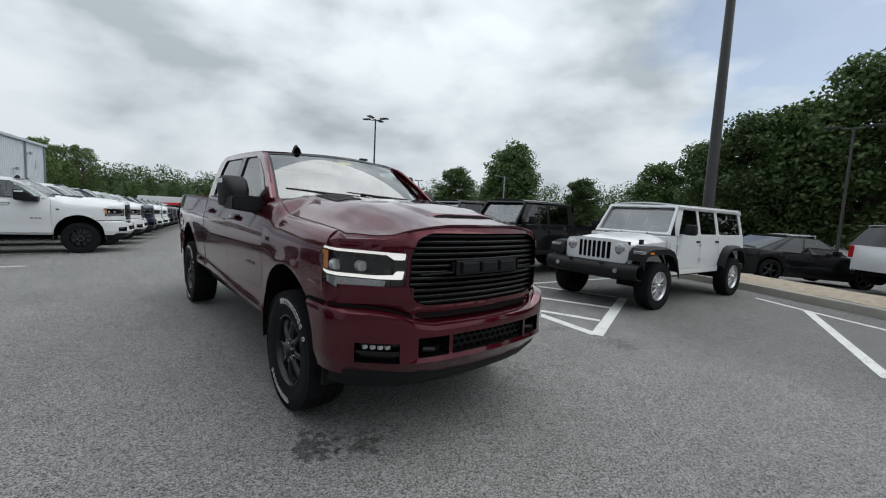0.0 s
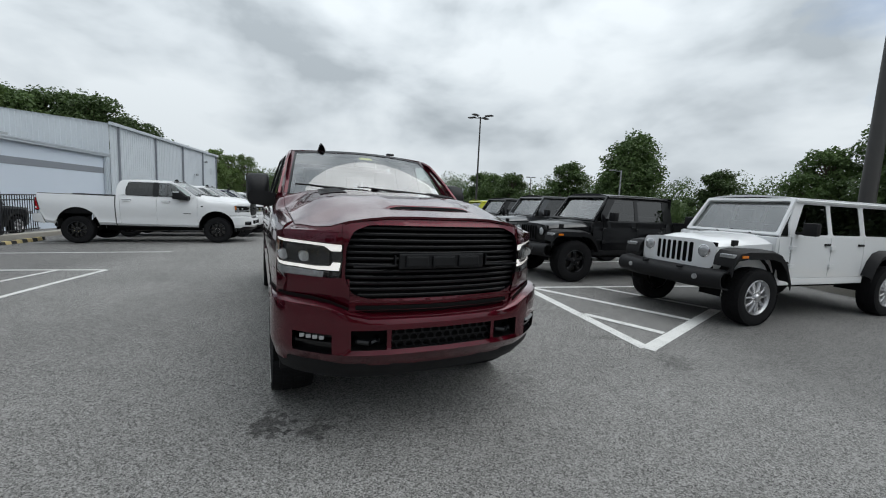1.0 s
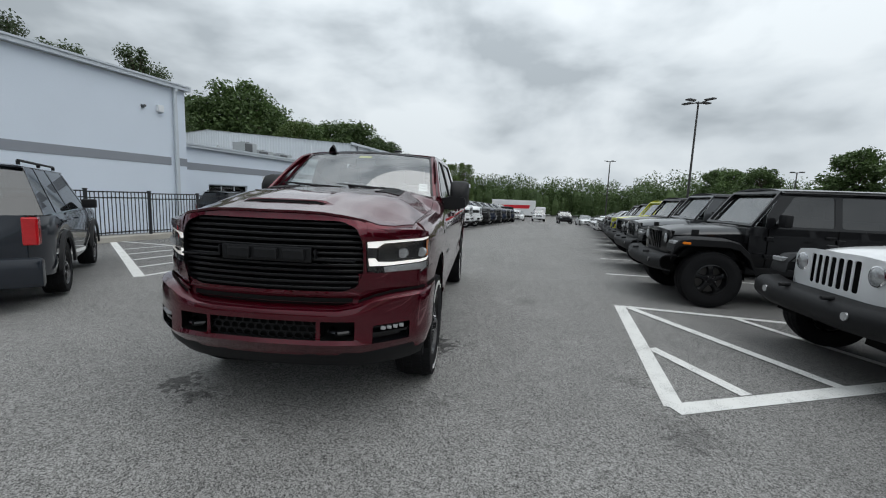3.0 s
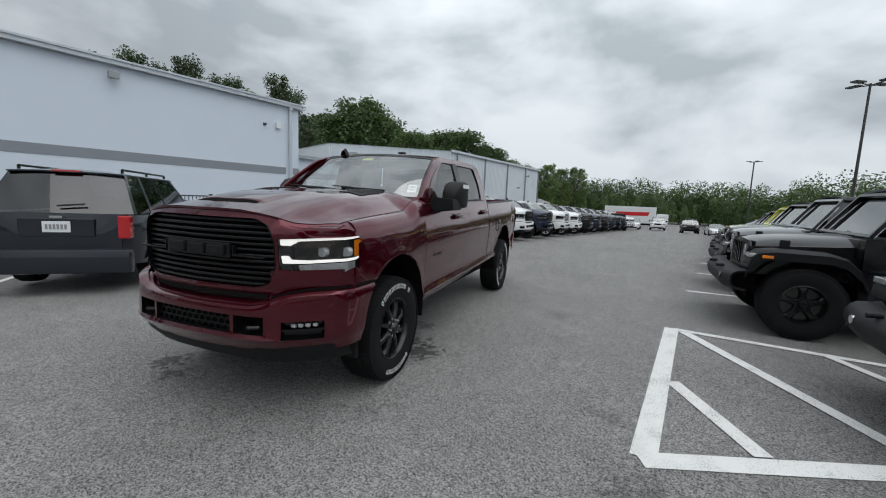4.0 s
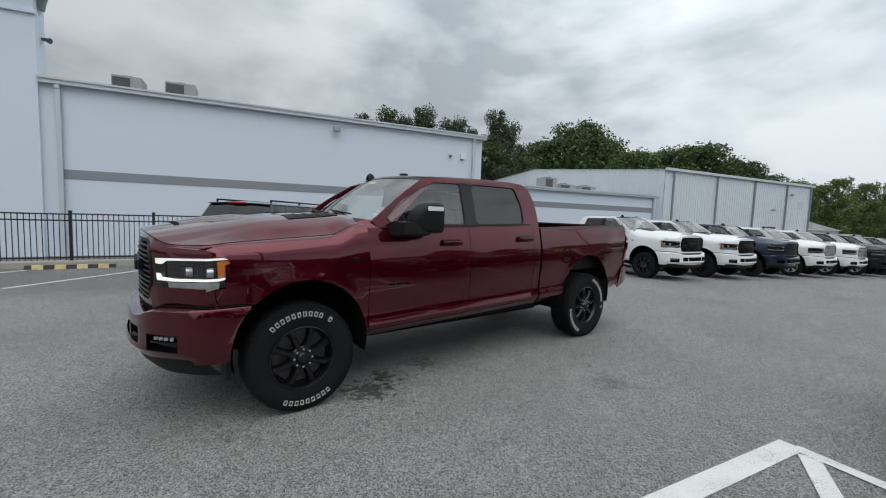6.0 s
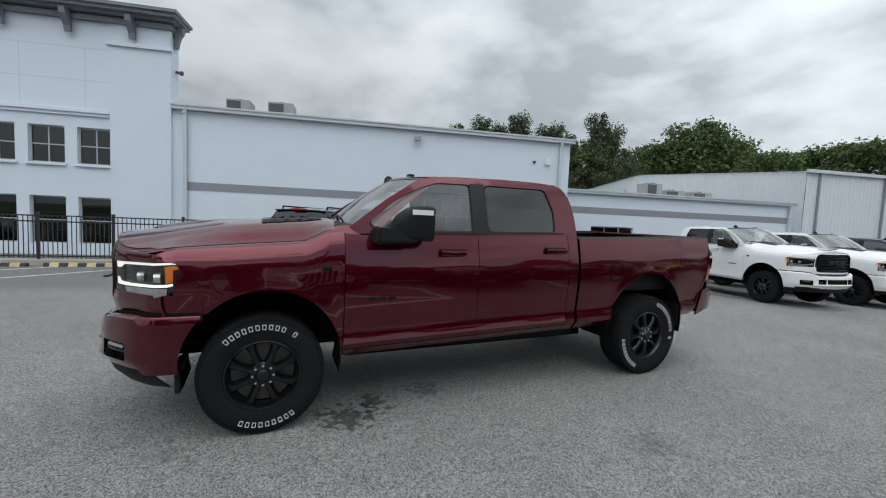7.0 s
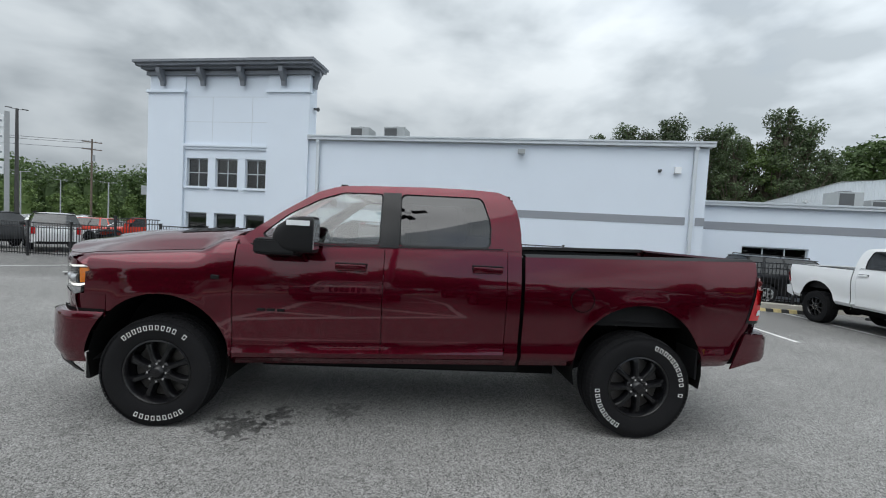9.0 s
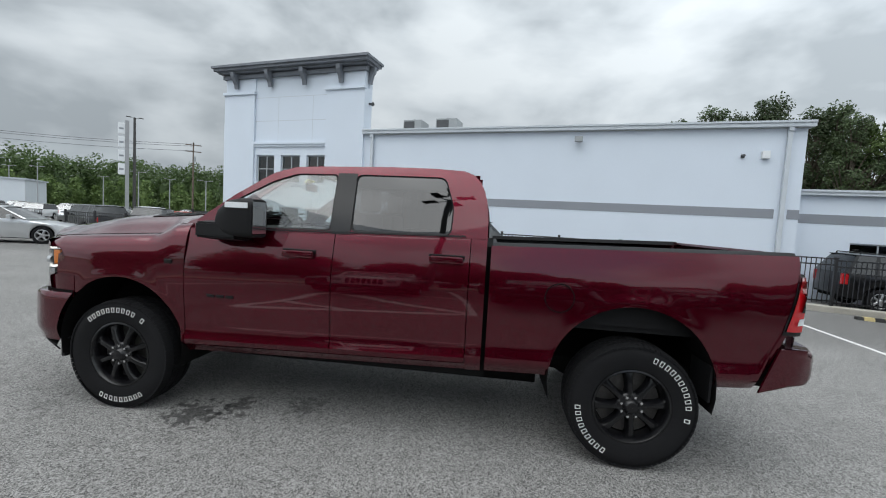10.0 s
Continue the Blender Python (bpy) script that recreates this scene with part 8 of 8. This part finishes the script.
# far lot past the road
rng = random.Random(5)
for row in range(5):
    d = 60 + 10.5 * row
    for k in range(9):
        src = rng.choice([S_WHITE, S_SILVER, U_WHITE, U_GREY, S_BLACK, S_WHITE])
        a = radians(145.5 - k * 185.0 / d)
        far_car = lay(src, 2.8 + d * math.cos(a), -3.6 + d * math.sin(a), 115 + rng.uniform(-3, 3))
        pare(far_car, FAR)

# ---- things in the distance ----
van = thing("box_truck", pose(70.5, -7.2, ground_z(70, -7), 0, 0, -97), "white tool-dealer box truck with a red stripe shape", "truck")
part("cargo_box", boxes((-4.2, 3.4, -1.25, 1.25, 0.75, 3.35), bevel=0.05), P_WHITE, van)
part("cab", boxes((3.45, 5.2, -1.1, 1.1, 0.6, 2.3), bevel=0.25), P_WHITE, van, "", True)
o = part("cab_glass", boxes((4.9, 5.22, -0.95, 0.95, 1.45, 2.1), bevel=0.05), M_BLKGLOSS, van)
bm = bmesh.new()
pts = [(-2.6, 1.85), (2.3, 1.95), (2.5, 2.55), (-2.4, 2.45)]
for yy in (-1.262, 1.262):
    bm.faces.new([bm.verts.new((x, yy, z)) for x, z in pts])
part("red_mark", bm, plain("red_vinyl", (0.55, 0.01, 0.02), 0.4), van, "plain red slanted mark")
part("underframe", boxes((-4.0, 4.9, -0.9, 0.9, 0.45, 0.75)), M_DARK, van)
for x in (-2.6, 4.2):
    for s in (-1, 1):
        wheel("ram_plain", van, x, s * 1.0, 0.41)

hut = thing("dealer_hall", pose(-101, 62, 0, 0, 0, -55), "low white glass-fronted hall past the far lot", "building")
part("wall", boxes((-9, 2, 0, 12, -2, 5.0)), M_METALWALL, hut)
part("shop_window", boxes((-7, 1, -0.06, 0, -1, 2.4)), M_BLKGLOSS, hut, "dark glazed front")
part("roof", boxes((-9.3, 2.3, -0.4, 12.3, 5.0, 5.3)), M_TRIM, hut)

sign = thing("pylon_sign", pose(-51.5, 50.4, 0, 0, 0, 45), "tall dealer pylon with stacked pale panels beside a lamp", "sign")
part("post", boxes((0.28, 0.75, -0.3, 0.3, -1, 13.6)), M_POLEGREY, sign)
for k in range(4):
    part("panel", boxes((-0.55, 0.25, -0.25, 0.25, 5.7 + 1.95 * k, 7.3 + 1.95 * k), bevel=0.05), M_SIGN, sign)
    part("panel_mark", boxes((-0.4, 0.1, -0.27, -0.255, 6.35 + 1.95 * k, 6.6 + 1.95 * k)), M_STRIPE, sign)
lot_lamp(-50.45, 51.3, 15.0, 0.24, 2, 45, "tall dark lamp post beside a pylon sign")
for x, y, h in ((-78, 60, 8), (-70, 48, 8), (-92, 66, 8.5), (-60, 62, 8), (-84, 78, 8), (-100, 60, 8.5), (-47, 62, 7), (-66, 76, 8)):
    lot_lamp(x, y, h, 0.11, 2, 30, "pale grey lamp post on the far lot", M_POLEGREY)


def utility_pole(x, y, h, deg):
    p = thing("utility_pole", pose(x, y, -1, 0, 0, deg), "brown wooden utility pole with cross-arms", "utility pole", "utility poles")
    bm = bmesh.new(); rod(bm, (0, 0, 0), (0, 0, h), 0.17, 0.11, n=10)
    part("pole", bm, M_WOODPOLE, p, "", True)
    for z in (h - 0.5, h - 1.7):
        part("cross_arm", boxes((-1.3, 1.3, -0.07, 0.07, z - 0.07, z + 0.07)), M_WOODPOLE, p)
        bm = bmesh.new()
        for x_ in (-1.15, -0.4, 0.4, 1.15):
            rod(bm, (x_, 0, z + 0.07), (x_, 0, z + 0.25), 0.05, n=6)
        part("insulators", bm, M_AC, p)
    bm = bmesh.new(); rod(bm, (0.25, 0, h - 3.6), (0.25, 0, h - 2.6), 0.2, n=10)
    part("transformer", bm, M_AC, p)


utility_pole(-53.3, 66.8, 14.5, 30)
utility_pole(-100, 45, 14.5, 60)
for z, d in ((13.0, -1.1), (13.0, 1.1), (11.9, 0.4)):
    bm = bmesh.new()
    a, b = Vector((-53.3 + d, 66.8 - d, z)), Vector((-100 + d, 45 - d, z))
    prev = None
    for k in range(1, 15):
        f = (k - 1) / 13
        q = a.lerp(b, f); q.z -= 4 * 0.9 * f * (1 - f)
        ring = [bm.verts.new((q.x, q.y + 0.03 * math.cos(w_), q.z + 0.03 * math.sin(w_))) for w_ in (0, 2.1, 4.2)]
        if k > 1:
            for i in range(3):
                bm.faces.new((prev[i], prev[(i + 1) % 3], ring[(i + 1) % 3], ring[i]))
        prev = ring
    tagged(part("power_line", bm, M_DARK), "thin dark overhead power line between poles", "power line", "overhead lines")
brd = thing("roadside_board", pose(-40, 62, 0, 0, 0, 20), "plain grey roadside board on a post", "sign")
part("board", boxes((-1.8, 1.8, -0.1, 0.1, 4.6, 6.0)), M_AC, brd)
part("post", boxes((-0.12, 0.12, -0.1, 0.1, -1, 4.6)), M_POLEGREY, brd)
